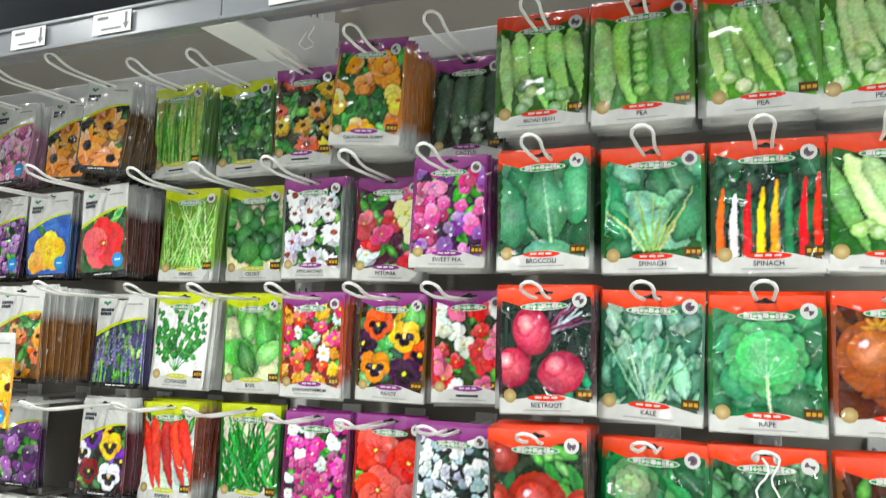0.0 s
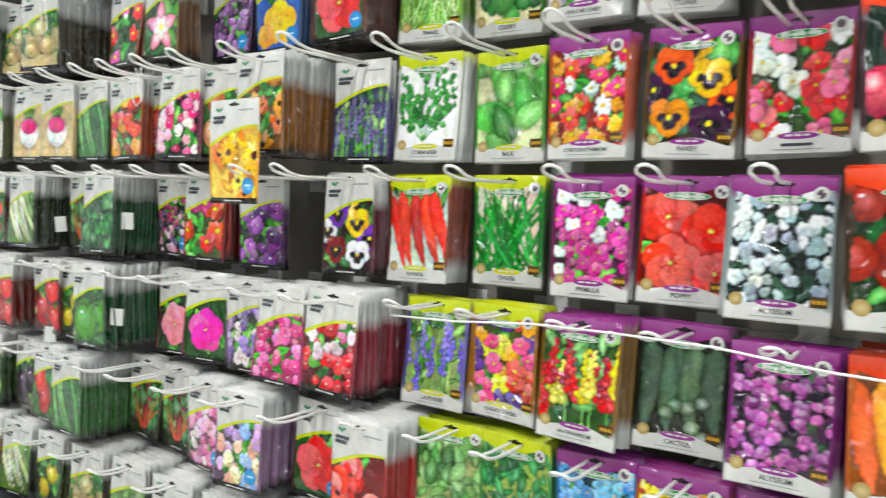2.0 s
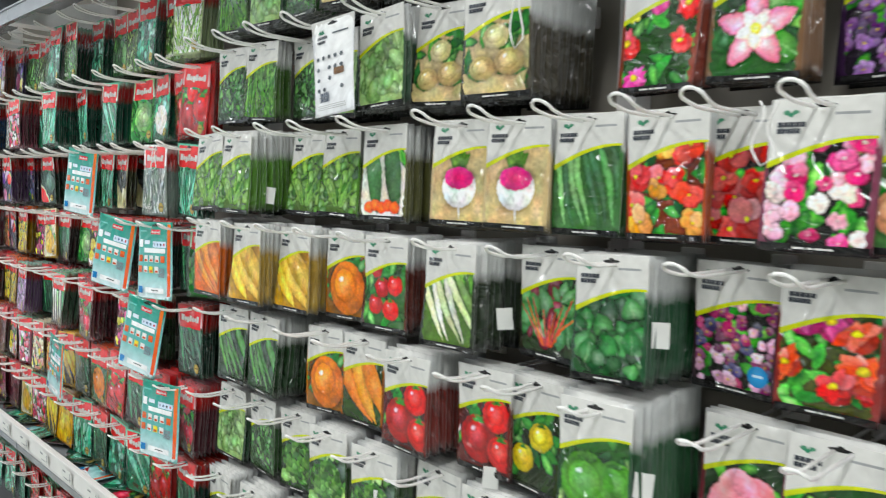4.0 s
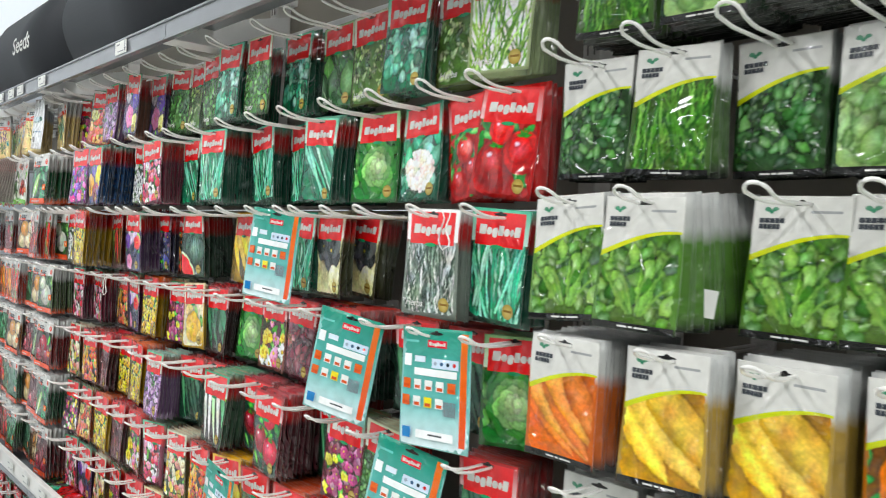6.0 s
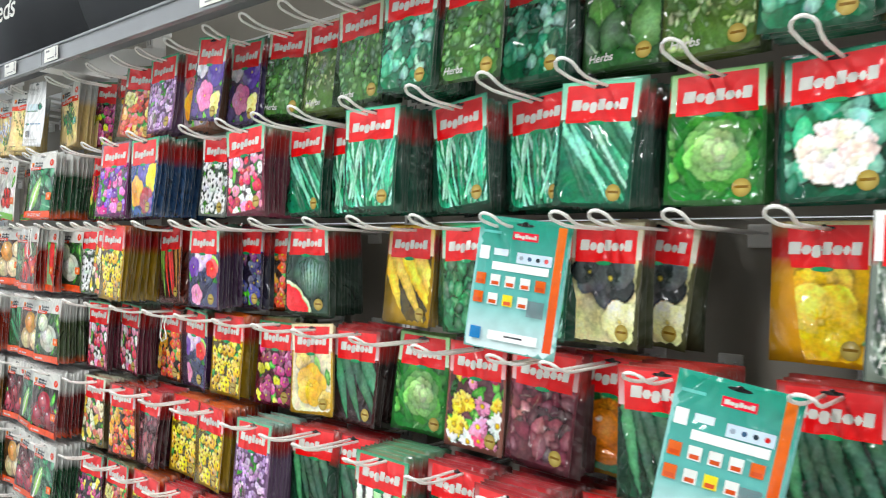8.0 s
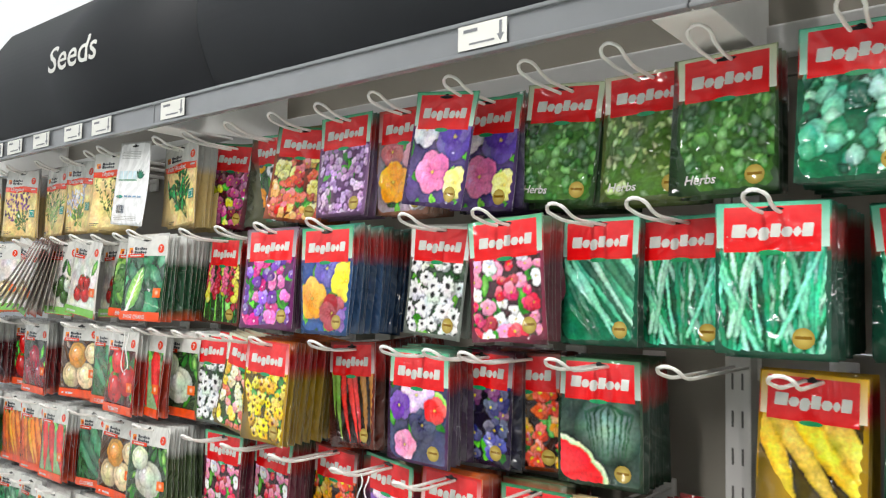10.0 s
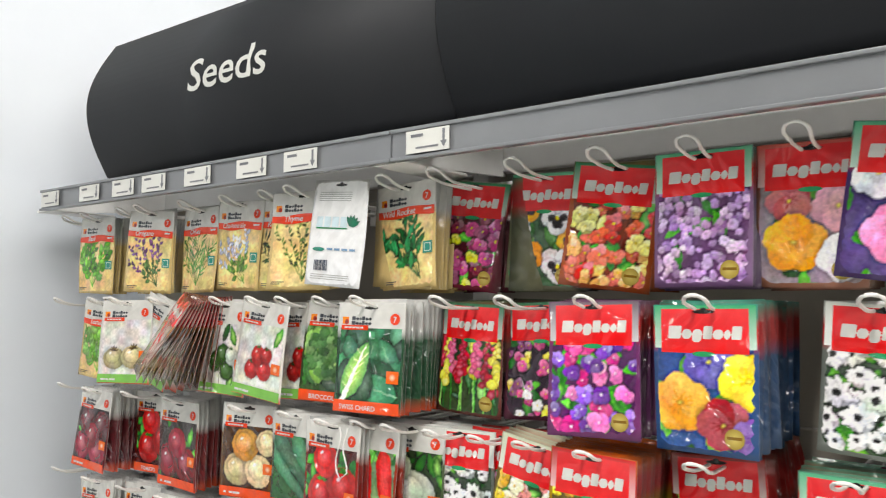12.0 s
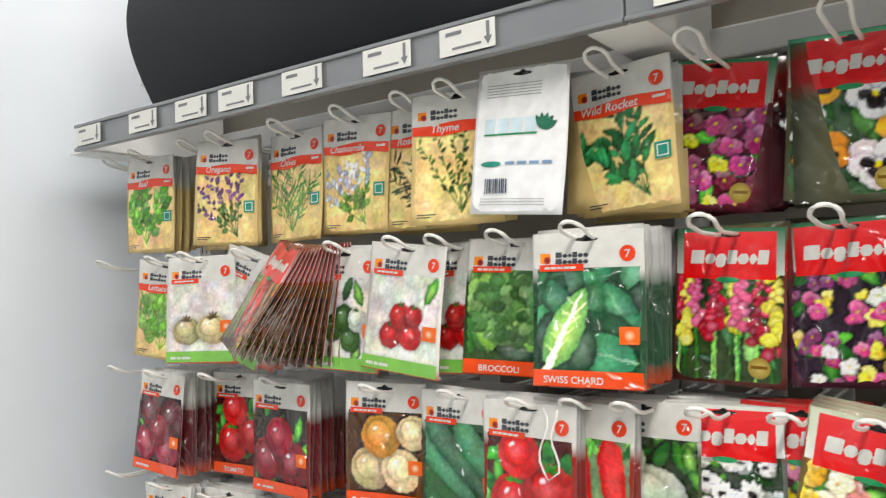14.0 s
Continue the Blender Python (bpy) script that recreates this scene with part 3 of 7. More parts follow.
def pic_spikes(a, rng, b, bg, cols, n=5, r=0.006, greens=GREENS):
    x0, x1, z0, z1 = b
    pic_leafy(a, rng, b, bg, greens, 0.026, 50, 0.4)
    H = z1 - z0
    for k in range(2 * n):
        x, c = x0 + (x1 - x0) * (k / 2 + 0.25 + rng.uniform(-0.3, 0.3)) / n, cols[k % len(cols)]
        top, tall, tip = z1 - H * rng.uniform(0.05, 0.4), rng.uniform(0.35, 0.6), rng.uniform(-0.006, 0.006)
        a.strip([(x, z0), (x + tip, top)], [0.002, 0.0012], tone(rng, greens))
        for j in range(24):
            t = j / 23
            s = r * (0.4 + 0.6 * t) * rng.uniform(0.7, 1.2)
            q = tone(rng, [c])
            a.ell(x + tip * (1 - t) + rng.uniform(-1, 1) * s * 1.2, top - H * tall * t, s, s * 0.8, blend(q, (1, 1, 1), 0.2 * rng.random()), blend(q, (0, 0, 0), 0.35), 0, 6)


def pic_sprig(a, rng, b, bg, cols, stems=5, leaf=0.012, width=0.4, x=0.5, tilt=0.0, tip=None, base=0.1):
    x0, x1, z0, z1 = b
    a.clip = b
    a.grid(x0, x1, z0, z1, blend(bg, (0, 0, 0), 0.06), bg, 10, 8)
    a.n += 80
    H = z1 - z0
    bx, bz = x0 + x * (x1 - x0), z0 + base * H
    for k in range(stems):
        ang = 1.57 + tilt + (k - (stems - 1) / 2) * 0.22 + rng.uniform(-0.08, 0.08)
        L = H * rng.uniform(0.6, 0.82)
        c = tone(rng, cols)
        pts = [(bx + L * t * math.cos(ang), bz + L * t * math.sin(ang)) for t in (0, 0.3, 0.6, 1)]
        a.strip(pts, [0.0016, 0.0014, 0.0012, 0.0006], blend(c, (0, 0, 0), 0.2))
        for j in range(13):
            t = 0.25 + 0.75 * j / 12
            s = leaf * rng.uniform(0.7, 1.2)
            col = tone(rng, tip) if tip and t > 0.55 else tone(rng, cols)
            a.leaf(bx + L * t * math.cos(ang), bz + L * t * math.sin(ang), s, s * width, ang + rng.choice((-1, 1)) * rng.uniform(0.4, 1.1), col, blend(col, (0, 0, 0), 0.35))


def pic_pods(a, rng, b, bg, cols, n=7, w=0.016, peas=0, lean=0.15):
    pic_roots(a, rng, b, bg, cols, n, w, tops=False, lean=lean)
    x0, x1, z0, z1 = b
    for k in range(peas):
        x, z, c = rng.uniform(x0 + 0.02, x1 - 0.02), z0 + rng.uniform(0.05, 0.4) * (z1 - z0), tone(rng, cols)
        a.ell(x, z, 0.009, 0.008, blend(c, (1, 1, 1), 0.25), blend(c, (0, 0, 0), 0.3), 0, 9)


# ---------------------------------------------------------------- packets: the pouch
def make_surf(w, h, seed):
    """The bulged front of a pouch, and the curl of the whole pouch."""
    r = random.Random(seed * 13 + 5)
    curl, kick, twist, wave = r.uniform(-0.004, 0.002), r.uniform(-0.006, 0.003), r.uniform(-0.006, 0.006), r.uniform(0, 6)

    def warp(x, z):
        u, v = 2 * x / w, min(max(-z / h, 0), 1)
        return curl * u * u * v + kick * v * v + twist * u * v + 0.0012 * math.sin(5 * v + wave) * u

    def surf(x, z):
        u, v = min(abs(2 * x / w), 1), -z / h
        prof = max(0.0, math.sin(math.pi * min(max(v, 0), 1)))
        return warp(x, z) - 0.0026 * (1 - u * u) * prof - 0.0004 * noise.noise((x * 28, z * 28, seed * 3.7)) * (1 - u ** 4) * prof
    return surf, warp


def pouch_shape(w, h, surf, warp, shade, nx=6, nz=12, edge_shade=None):
    """Front and back film; shade(v) gives the printed base colour at depth v of the height."""
    verts, faces, cols = [], [], []
    for side in (0, 1):
        for j in range(nz + 1):
            for i in range(nx + 1):
                x, z = w * (i / nx - 0.5), -h * j / nz
                edge = i in (0, nx) or j in (0, nz)
                y0 = warp(x, z)
                y = surf(x, z) if side == 0 else y0 - 0.45 * (surf(x, z) - y0)
                if edge:
                    y = y0 - 0.0004 if side == 0 else y0 + 0.0004
                verts.append((x, y, z))
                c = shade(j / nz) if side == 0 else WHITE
                # side edges of stacked copies are darkened in colour, as shade
                cols.append(edge_shade(c) if edge_shade and i in (0, nx) else c)
    m = (nx + 1) * (nz + 1)
    for j in range(nz):
        for i in range(nx):
            k = j * (nx + 1) + i
            faces.append((k, k + nx + 1, k + nx + 2, k + 1))
            faces.append((m + k, m + k + 1, m + k + nx + 2, m + k + nx + 1))
    rim = [i for i in range(nx + 1)] + [j * (nx + 1) + nx for j in range(1, nz + 1)] + [nz * (nx + 1) + i for i in range(nx - 1, -1, -1)] + [j * (nx + 1) for j in range(nz - 1, 0, -1)]
    for a, b in zip(rim, rim[1:] + rim[:1]):
        faces.append((a, b, m + b, m + a))
    return verts, faces, cols


def pouch_mesh(w, h, surf, warp, shade):
    verts, faces, cols = pouch_shape(w, h, surf, warp, shade, 8, 12)
    me = mesh_from("seed_packet", verts, faces, M_PRINT, True)
    paint(me, cols)
    return me


def slot_hole(a, w):
    a.clip = (-1, 1, -1, 1)
    a.ell(0, -0.0075, 0.012, 0.0022, BLACK, BLACK, 0, 10)
    a.ell(0, -0.0065, 0.004, 0.0034, BLACK, BLACK, 0, 8)


def bars(a, x, z, widths, h, gap, col):
    for q in widths:
        a.grid(x, x + q, z, z + h, col, None, 2, 1)
        x += q + gap


RUN_M = ((1.35, 0, 1), (0.95, 0, 0.74), (0.95, -0.24, 0.74), (0.9, 0, 1), (0.95, 0, 0.74), (0.6, 0, 0.74), (0.95, 0, 1))
RUN_K = ((1, 0, 1), (0.4, 0, 1), (0.7, 0, 0.7), (0.9, 0, 0.7), (1, 0, 1), (1, 0, 0.7), (0.6, 0, 1), (0.6, 0, 1), (0.8, 0, 0.7))
RUN_CAPS = ((1, 0, 1), (0.9, 0, 1), (1, 0, 1), (0.9, 0, 1), (0.9, 0, 1))
RUN_G = ((1.2, 0, 1), (0.9, 0, 0.72), (0.7, 0, 0.72), (0.9, 0, 1), (0.9, 0, 0.72), (0.9, 0, 0.72))


def brand_word(a, cx, cz, w, h, col, run=RUN_M, lean=0.0, gap=0.13):
    """A brand mark as one plain run of blocks joined by a thin bar."""
    a.n += 30
    total = sum(q[0] for q in run) + gap * (len(run) - 1)
    unit, z0, last = w / total, cz - h / 2, None
    x, lo, hi = cx - w / 2, z0 + h * 0.3, z0 + h * 0.42
    for width, bottom, top in run:
        xa, xb, b, t = x, x + width * unit, z0 + h * bottom, z0 + h * top
        cut = unit * (0.08 if top == 1 else 0.24)
        i = len(a.v)
        for vx, vz in ((xa + cut, b), (xb - cut, b), (xb, b + cut), (xb, lo), (xb, hi), (xb, t - cut), (xb - cut, t), (xa + cut, t), (xa, t - cut), (xa, hi), (xa, lo), (xa, b + cut)):
            a.v.append(a.pt(vx + lean * (vz - z0), vz))
            a.c.append(col)
        a.f += [(i, i + 1, i + 2, i + 11), (i + 11, i + 2, i + 3, i + 10), (i + 10, i + 3, i + 4, i + 9), (i + 9, i + 4, i + 5, i + 8), (i + 8, i + 5, i + 6, i + 7)]
        if last is not None:
            a.f.append((last + 3, i + 10, i + 9, last + 4))
        last = i
        x = xb + gap * unit
    a.n += 12


def cards(kind, w, h, surf, rng, head, pic, text):
    """The printed parts of one packet as named pieces of art."""
    out = []
    hw = w / 2 - 0.0015

    def art(level):
        return Art(surf, level and level + 110)

    def photo(*box4):
        a = Photo(surf, box4, rng.randrange(10 ** 6))
        pic(a, rng, box4)
        a.n = 20
        out.append(("picture", a))
        return a

    if kind in "kfh":
        top, tag_c = {"k": (srgb("e2441c"), srgb("dc3a22")), "f": (srgb("8a2f7c"), srgb("8c3a86")), "h": (srgb("c3cf22"), srgb("c9c92a"))}[kind]
        wave = lambda x: -h * 0.125 - 0.006 * math.cos(x / w * 6.5 + 0.6)
        foot = lambda x: -h * 0.865 + 0.004 * math.cos(x / w * 7 - 0.5) - 0.004 * x / w
        a = photo(-hw, hw, -h * 0.9, -h * 0.09)
        a = art(a.n)
        a.grid(-hw, hw, wave, -0.001, top, blend(top, (1, 1, 1), 0.06), 12, 4)
        slot_hole(a, w)
        out.append(("header", a))
        a = art(a.n)
        a.grid(-hw, hw, -h + 0.0015, foot, WHITE, None, 12, 4)
        a.ell(0, -h * 0.868, w * 0.2, h * 0.026, tag_c, tag_c, 0, 14)
        bars(a, -w * 0.12, -h * 0.872, [w * 0.07, w * 0.06, w * 0.06], h * 0.014, w * 0.02, WHITE)
        a.ell(-w * 0.38, -h * 0.855, w * 0.07, w * 0.07, srgb("cdb98a"), srgb("a58a54"), 0, 12)
        a.grid(w * 0.30, w * 0.46, -h * 0.875, -h * 0.80, srgb("4a3418"), None, 2, 2)
        bars(a, w * 0.32, -h * 0.85, [w * 0.035] * 3, h * 0.026, w * 0.012, srgb("c89a3a"))
        if text:
            a.text(text, 0, -h * 0.94, 0.0078 if len(text) < 10 else 0.0066, INK)
        else:
            bars(a, -w * 0.16, -h * 0.94, [w * 0.3], h * 0.02, 0, INK)
        bars(a, -w * 0.24, -h * 0.966, [w * 0.48], h * 0.006, 0, srgb("9a9a98"))
        out.append(("footer", a))
        a = art(a.n)
        g = srgb("2f9a4a")
        a.ell(0, -h * 0.155, w * 0.25, h * 0.032, WHITE, WHITE, 0, 16)
        a.ell(0, -h * 0.155, w * 0.235, h * 0.026, g, g, 0, 16)
        out.append(("brand_oval", a))
        a = art(a.n)
        brand_word(a, 0, -h * 0.152, w * 0.38, h * 0.034, WHITE, RUN_K)
        out.append(("brand_mark", a))
        a = art(a.n)
        a.ell(w * 0.36, -h * 0.115, w * 0.075, w * 0.075, WHITE, WHITE, 0, 12)
        a.ell(w * 0.36, -h * 0.115, w * 0.045, w * 0.045, srgb("4a3a4a"), srgb("6a5a66"), 0, 10)
        out.append(("badge", a))
    elif kind == "s":
        curve = lambda x: -h * 0.36 + h * 0.17 * math.sin(min(max((x / w + 0.5), 0), 1) * 1.75) - h * 0.06
        a = photo(-hw, hw, -h * 0.95, -h * 0.2)
        a = art(a.n)
        lime = srgb("c5cf2e")
        a.grid(-hw, hw, lambda x: curve(x) - h * 0.028 * (1.1 - x / w), curve, lime, None, 14, 1)
        a.grid(-hw, hw, curve, -0.001, WHITE, None, 14, 4)
        slot_hole(a, w)
        bars(a, w * 0.1, -h * 0.115, [w * 0.3], h * 0.018, 0, srgb("9a9c9c"))
        out.append(("header", a))
        if text:
            a = art(a.n)
            a.ell(w * 0.3, -h * 0.83, w * 0.12, w * 0.12, srgb("3f9fd8"), srgb("2f84c0"), 0, 14)
            bars(a, w * 0.24, -h * 0.835, [w * 0.12], h * 0.02, 0, srgb("bfe0f2"))
            out.append(("sticker", a))
        a = art(a.n)
        gm = srgb("1f7a56")
        rim = [(k * 0.2244, w * (0.03 + 0.065 * abs(math.sin(2 * k * 0.2244)) ** 0.7) if 1 < k < 14 else w * 0.022) for k in range(28)]
        a.fan((-w * 0.3, -h * 0.112), [(-w * 0.3 + r * math.cos(t), -h * 0.112 + 0.72 * r * math.sin(t)) for t, r in rim], gm, blend(gm, WHITE, 0.15))
        out.append(("emblem", a))
        for row, n in ((0, 6), (1, 5)):
            a = art(a.n)
            brand_word(a, -w * 0.42 + w * 0.022 * n, -h * (0.17 + 0.042 * row), w * 0.044 * n, h * 0.034, INK, RUN_CAPS)
            out.append(("brand_mark", a))
        a = art(a.n)
        a.grid(-hw, hw, -h + 0.0015, -h * 0.945, BLACK, None, 10, 1)
        bars(a, -w * 0.18, -h * 0.978, [w * 0.11, w * 0.05, w * 0.16], h * 0.013, w * 0.02, WHITE)
        out.append(("footer", a))
    elif kind == "m":
        a = photo(-hw, hw, -h + 0.0015, -h * 0.02)
        a = art(a.n)
        if head:
            a.grid(-hw, hw, -h * 0.3, -0.001, blend(head, (1, 1, 1), 0.5), head, 10, 4)
        red = srgb("e0141c")
        a.grid(-w * 0.42, w * 0.42, -h * 0.33, -h * 0.03, red, blend(red, (1, 1, 1), 0.05), 10, 4)
        slot_hole(a, w)
        out.append(("header", a))
        a = art(a.n)
        brand_word(a, 0, -h * 0.19, w * 0.7, h * 0.088, WHITE, RUN_M, 0.1)
        out.append(("brand_mark", a))
        a = art(a.n)
        a.ell(0, -h * 0.335, w * 0.11, h * 0.018, srgb("1d8f5a"), srgb("1d8f5a"), 0, 12)
        out.append(("badge", a))
        a = art(a.n)
        a.ell(w * 0.28, -h * 0.88, w * 0.095, w * 0.095, srgb("cbb76a"), srgb("9a8440"), 0, 14)
        bars(a, w * 0.21, -h * 0.885, [w * 0.14], h * 0.02, 0, srgb("7a5a18"))
        out.append(("seal", a))
        if text:
            a = art(a.n)
            a.text(text, -w * 0.26, -h * 0.92, 0.014, WHITE, 0.25)
            out.append(("lettering", a))
    elif kind in "gv":
        beige = srgb("e2cd98")
        z_top = -h * (0.27 if kind == "g" else 0.235)
        a = photo(-hw, hw, -h + 0.0015 if kind == "g" else -h * 0.93, z_top + 0.01)
        a = art(a.n)
        a.grid(-hw, hw, z_top, -0.001, WHITE, None, 10, 4)
        slot_hole(a, w)
        bars(a, -w * 0.43, -h * 0.2, [w * 0.1], h * 0.065, 0, srgb("e8892a"))
        a.ell(-w * 0.36, -h * 0.18, w * 0.035, w * 0.035, srgb("1e1a18"), srgb("c33a1c"), 0.6, 8)
        out.append(("header", a))
        for row, n in ((0, 6), (1, 6)):
            a = art(a.n)
            brand_word(a, -w * 0.13, -h * (0.147 + 0.042 * row), w * 0.3, h * 0.036, INK, RUN_G)
            out.append(("brand_mark", a))
        a = art(a.n)
        red = srgb("e04424")
        a.ell(w * 0.36, -h * 0.15, w * 0.07, w * 0.07, red, red, 0, 14)
        a.text("7", w * 0.36, -h * 0.15 - 0.004, 0.011, WHITE)
        out.append(("number_badge", a))
        a = art(a.n)
        if kind == "g":
            a.grid(-hw, hw, lambda x: z_top - h * 0.055 + 0.0015 * math.sin(90 * x), lambda x: z_top + h * 0.03 + 0.0015 * math.sin(70 * x + 1), red, None, 14, 2)
            if text:
                a.text(text, -w * 0.12, z_top - h * 0.035, 0.0125, WHITE, 0.2)
            bars(a, w * 0.32, z_top - h * 0.015, [w * 0.12], h * 0.018, 0, WHITE)
            out.append(("name_band", a))
            a = art(a.n)
            tl = srgb("1e8a78")
            a.grid(w * 0.30, w * 0.46, -h * 0.69, -h * 0.58, tl, None, 3, 2)
            a.grid(w * 0.325, w * 0.435, -h * 0.675, -h * 0.597, srgb("dfe8d8"), None, 2, 2)
            a.grid(w * 0.335, w * 0.425, -h * 0.668, -h * 0.604, tl, None, 2, 2)
        else:
            a.grid(-w * 0.43, -w * 0.02, z_top - h * 0.018, z_top + h * 0.026, red, None, 5, 1)
            bars(a, -w * 0.38, z_top - h * 0.004, [w * 0.05] * 5, h * 0.015, w * 0.01, WHITE)
            out.append(("name_band", a))
            a = art(a.n)
            a.grid(w * 0.29, w * 0.46, -h * 0.72, -h * 0.61, srgb("e86a24"), None, 3, 2)
            a.ell(w * 0.375, -h * 0.665, w * 0.05, w * 0.05, srgb("f2d8b4"), srgb("e86a24"), 0, 8)
        out.append(("pack_symbol", a))
        a = art(a.n)
        if kind == "v":
            band = head or srgb("e2521e")
            a.grid(-hw, hw, -h + 0.0015, -h * 0.89, band, None, 10, 1)
            if text:
                a.text(text, -w * 0.12, -h * 0.972, 0.0095, WHITE)
            else:
                bars(a, -w * 0.42, -h * 0.962, [w * 0.09, w * 0.05, w * 0.12], h * 0.022, w * 0.015, WHITE)
        else:
            bars(a, -w * 0.42, -h * 0.93, [w * 0.2], h * 0.008, 0, INK)
            bars(a, -w * 0.42, -h * 0.95, [w * 0.14], h * 0.008, 0, INK)
        out.append(("footer", a))
    elif kind == "t":
        tl = srgb("1d8a74")
        a = art(0)
        a.grid(-hw, hw, -h * 0.62, -0.001, srgb("6ab8b4"), tl, 10, 8)
        a.grid(-hw, hw, -h + 0.0015, -h * 0.62, srgb("dff0f2"), srgb("6ab8b4"), 10, 6)
        a.grid(w * 0.36, w * 0.45, -h * 0.95, -h * 0.03, srgb("e0521e"), srgb("e0741e"), 2, 8)
        slot_hole(a, w)
        out.append(("picture", a))
        a = art(a.n)
        a.grid(-w * 0.12, w * 0.16, -h * 0.16, -h * 0.10, srgb("d5203a"), None, 4, 1)
        brand_word(a, 0.02 * w, -h * 0.13, w * 0.24, h * 0.03, WHITE)
        bars(a, -w * 0.45, -h * 0.13, [w * 0.2], h * 0.02, 0, srgb("6cc4bc"))
        out.append(("badge", a))
        a = art(a.n)
        for x, z, q, r, c in ((-0.46, 0.33, 0.11, 0.10, "eef4f4"), (-0.30, 0.29, 0.16, 0.05, "d8e6f0"), (-0.04, 0.33, 0.38, 0.08, "cfe2f2"), (-0.30, 0.40, 0.62, 0.06, "f2f6f8")):
            a.grid(w * x, w * (x + q), -h * z, -h * (z - r), srgb(c), None, 4, 1)
        for k in range(4):
            a.ell(w * (0.01 + 0.09 * k), -h * 0.29, w * 0.025, w * 0.025, srgb(("9aa8b8", "3a5a7a", "22303a", "c82a2a")[k]), None, 0, 6)
        for row in range(2):
            for k in range(5):
                if row and k == 4:
                    continue
                x, z = w * (-0.46 + 0.165 * k), -h * (0.52 + 0.14 * row)
                a.grid(x, x + w * 0.11, z, z + h * 0.085, srgb(("d8642e", "e8ece8", "e8ece8", "e8ece8", "d8642e")[k] if (row, k) != (1, 2) else "e8d84a"), None, 2, 1)
                a.grid(x + w * 0.015, x + w * 0.095, z + h * 0.008, z + h * 0.035, srgb("c8502a"), None, 2, 1)
        for k in range(9):
            a.grid(w * (0.15 + 0.02 * k), w * (0.162 + 0.02 * k), -h * 0.71, -h * 0.59, srgb("7a8088"), None, 1, 1)
        a.grid(-w * 0.44, -w * 0.32, -h * 0.93, -h * 0.84, srgb("2a7ab8"), None, 2, 1)
        a.grid(-w * 0.24, w * 0.3, -h * 0.92, -h * 0.85, srgb("f4f6f6"), None, 4, 1)
        bars(a, -w * 0.06, -h * 0.89, [w * 0.2], h * 0.014, 0, INK)
        out.append(("instruction_panel", a))
    else:
        a = art(0)
        a.grid(-hw, hw, -h + 0.0015, -0.001, srgb("ecedef"), srgb("f4f4f2"), 10, 10)
        slot_hole(a, w)
        out.append(("picture", a))
        a = art(a.n)
        ink = srgb("5a6066")
        if kind == "b":
            bars(a, -w * 0.36, -h * 0.2, [w * 0.032] * 6, h * 0.03, w * 0.01, INK)
            bars(a, -w * 0.36, -h * 0.245, [w * 0.032] * 5, h * 0.03, w * 0.01, INK)
            for s in (-1, 1):
                for t in range(3):
                    a.leaf(-w * 0.25, -h * 0.145, w * 0.08, w * 0.025, 1.57 - s * (0.5 + 0.45 * t), srgb("1f7a56"), srgb("1f7a56"))
            bars(a, w * 0.02, -h * 0.17, [w * 0.36], h * 0.016, 0, ink)
            for r in range(4):
                for k in range(5):
                    x, z = w * (-0.36 + 0.15 * k), -h * (0.40 + 0.11 * r)
                    if rng.random() < 0.75:
                        a.ell(x, z, w * 0.045, w * 0.035, ink, ink, 0, 6)
            a.grid(w * 0.05, w * 0.3, -h * 0.6, -h * 0.53, srgb("6a4a2c"), None, 3, 1)
        else:
            for k in range(5):
                bars(a, -w * 0.38, -h * (0.12 + 0.02 * k), [w * 0.6], h * 0.006, 0, srgb("a8a8a4"))
            for k in range(4):
                a.grid(w * (-0.38 + 0.15 * k), w * (-0.26 + 0.15 * k), -h * 0.45, -h * 0.35, srgb("cfe2e8"), None, 2, 1)
            bars(a, -w * 0.38, -h * 0.465, [w * 0.58], h * 0.012, 0, srgb("1e8a5a"))
            for k in range(5):
                a.leaf(w * 0.26, -h * 0.44, w * 0.16, w * 0.06, 0.5 + 0.4 * k, srgb("1e7a5a"), srgb("14604a"))
            a.ell(-w * 0.28, -h * 0.66, w * 0.12, h * 0.02, srgb("1e8a78"), None, 0, 10)
            bars(a, -w * 0.12, -h * 0.665, [w * 0.1] * 4, h * 0.02, w * 0.03, srgb("7a9ab8"))
        for k in range(11):
            a.grid(w * (-0.34 + 0.024 * k), w * (-0.328 + 0.024 * k + 0.004 * (k % 3)), -h * 0.86, -h * 0.76, srgb("3a4658"), None, 1, 1)
        for k in range(3):
            bars(a, -w * 0.38, -h * (0.9 + 0.02 * k), [w * 0.7], h * 0.006, 0, srgb("a8a8a4"))
        out.append(("instruction_panel", a))
    return out


SIZES = {"k": (0.119, 0.151), "f": (0.104, 0.150), "h": (0.106, 0.150), "s": (0.101, 0.148), "m": (0.108, 0.152), "g": (0.110, 0.150), "v": (0.112, 0.150), "t": (0.118, 0.165), "b": (0.101, 0.148), "w": (0.110, 0.155)}
HEADS = {"k": "orange-red header", "f": "purple header", "h": "yellow header", "s": "lime-edged white header", "m": "red title panel", "g": "red-banded white header", "v": "white header", "t": "teal reverse", "b": "white reverse", "w": "pale reverse"}
DESIGNS = {}


def design(name, kind, words, pic, base, text="", head=None):
    """name: key; words: what the picture shows; base: colour of the printed film under it."""
    DESIGNS[name] = (kind, words, pic, srgb(base), text, srgb(head) if head else None)


_built = {}


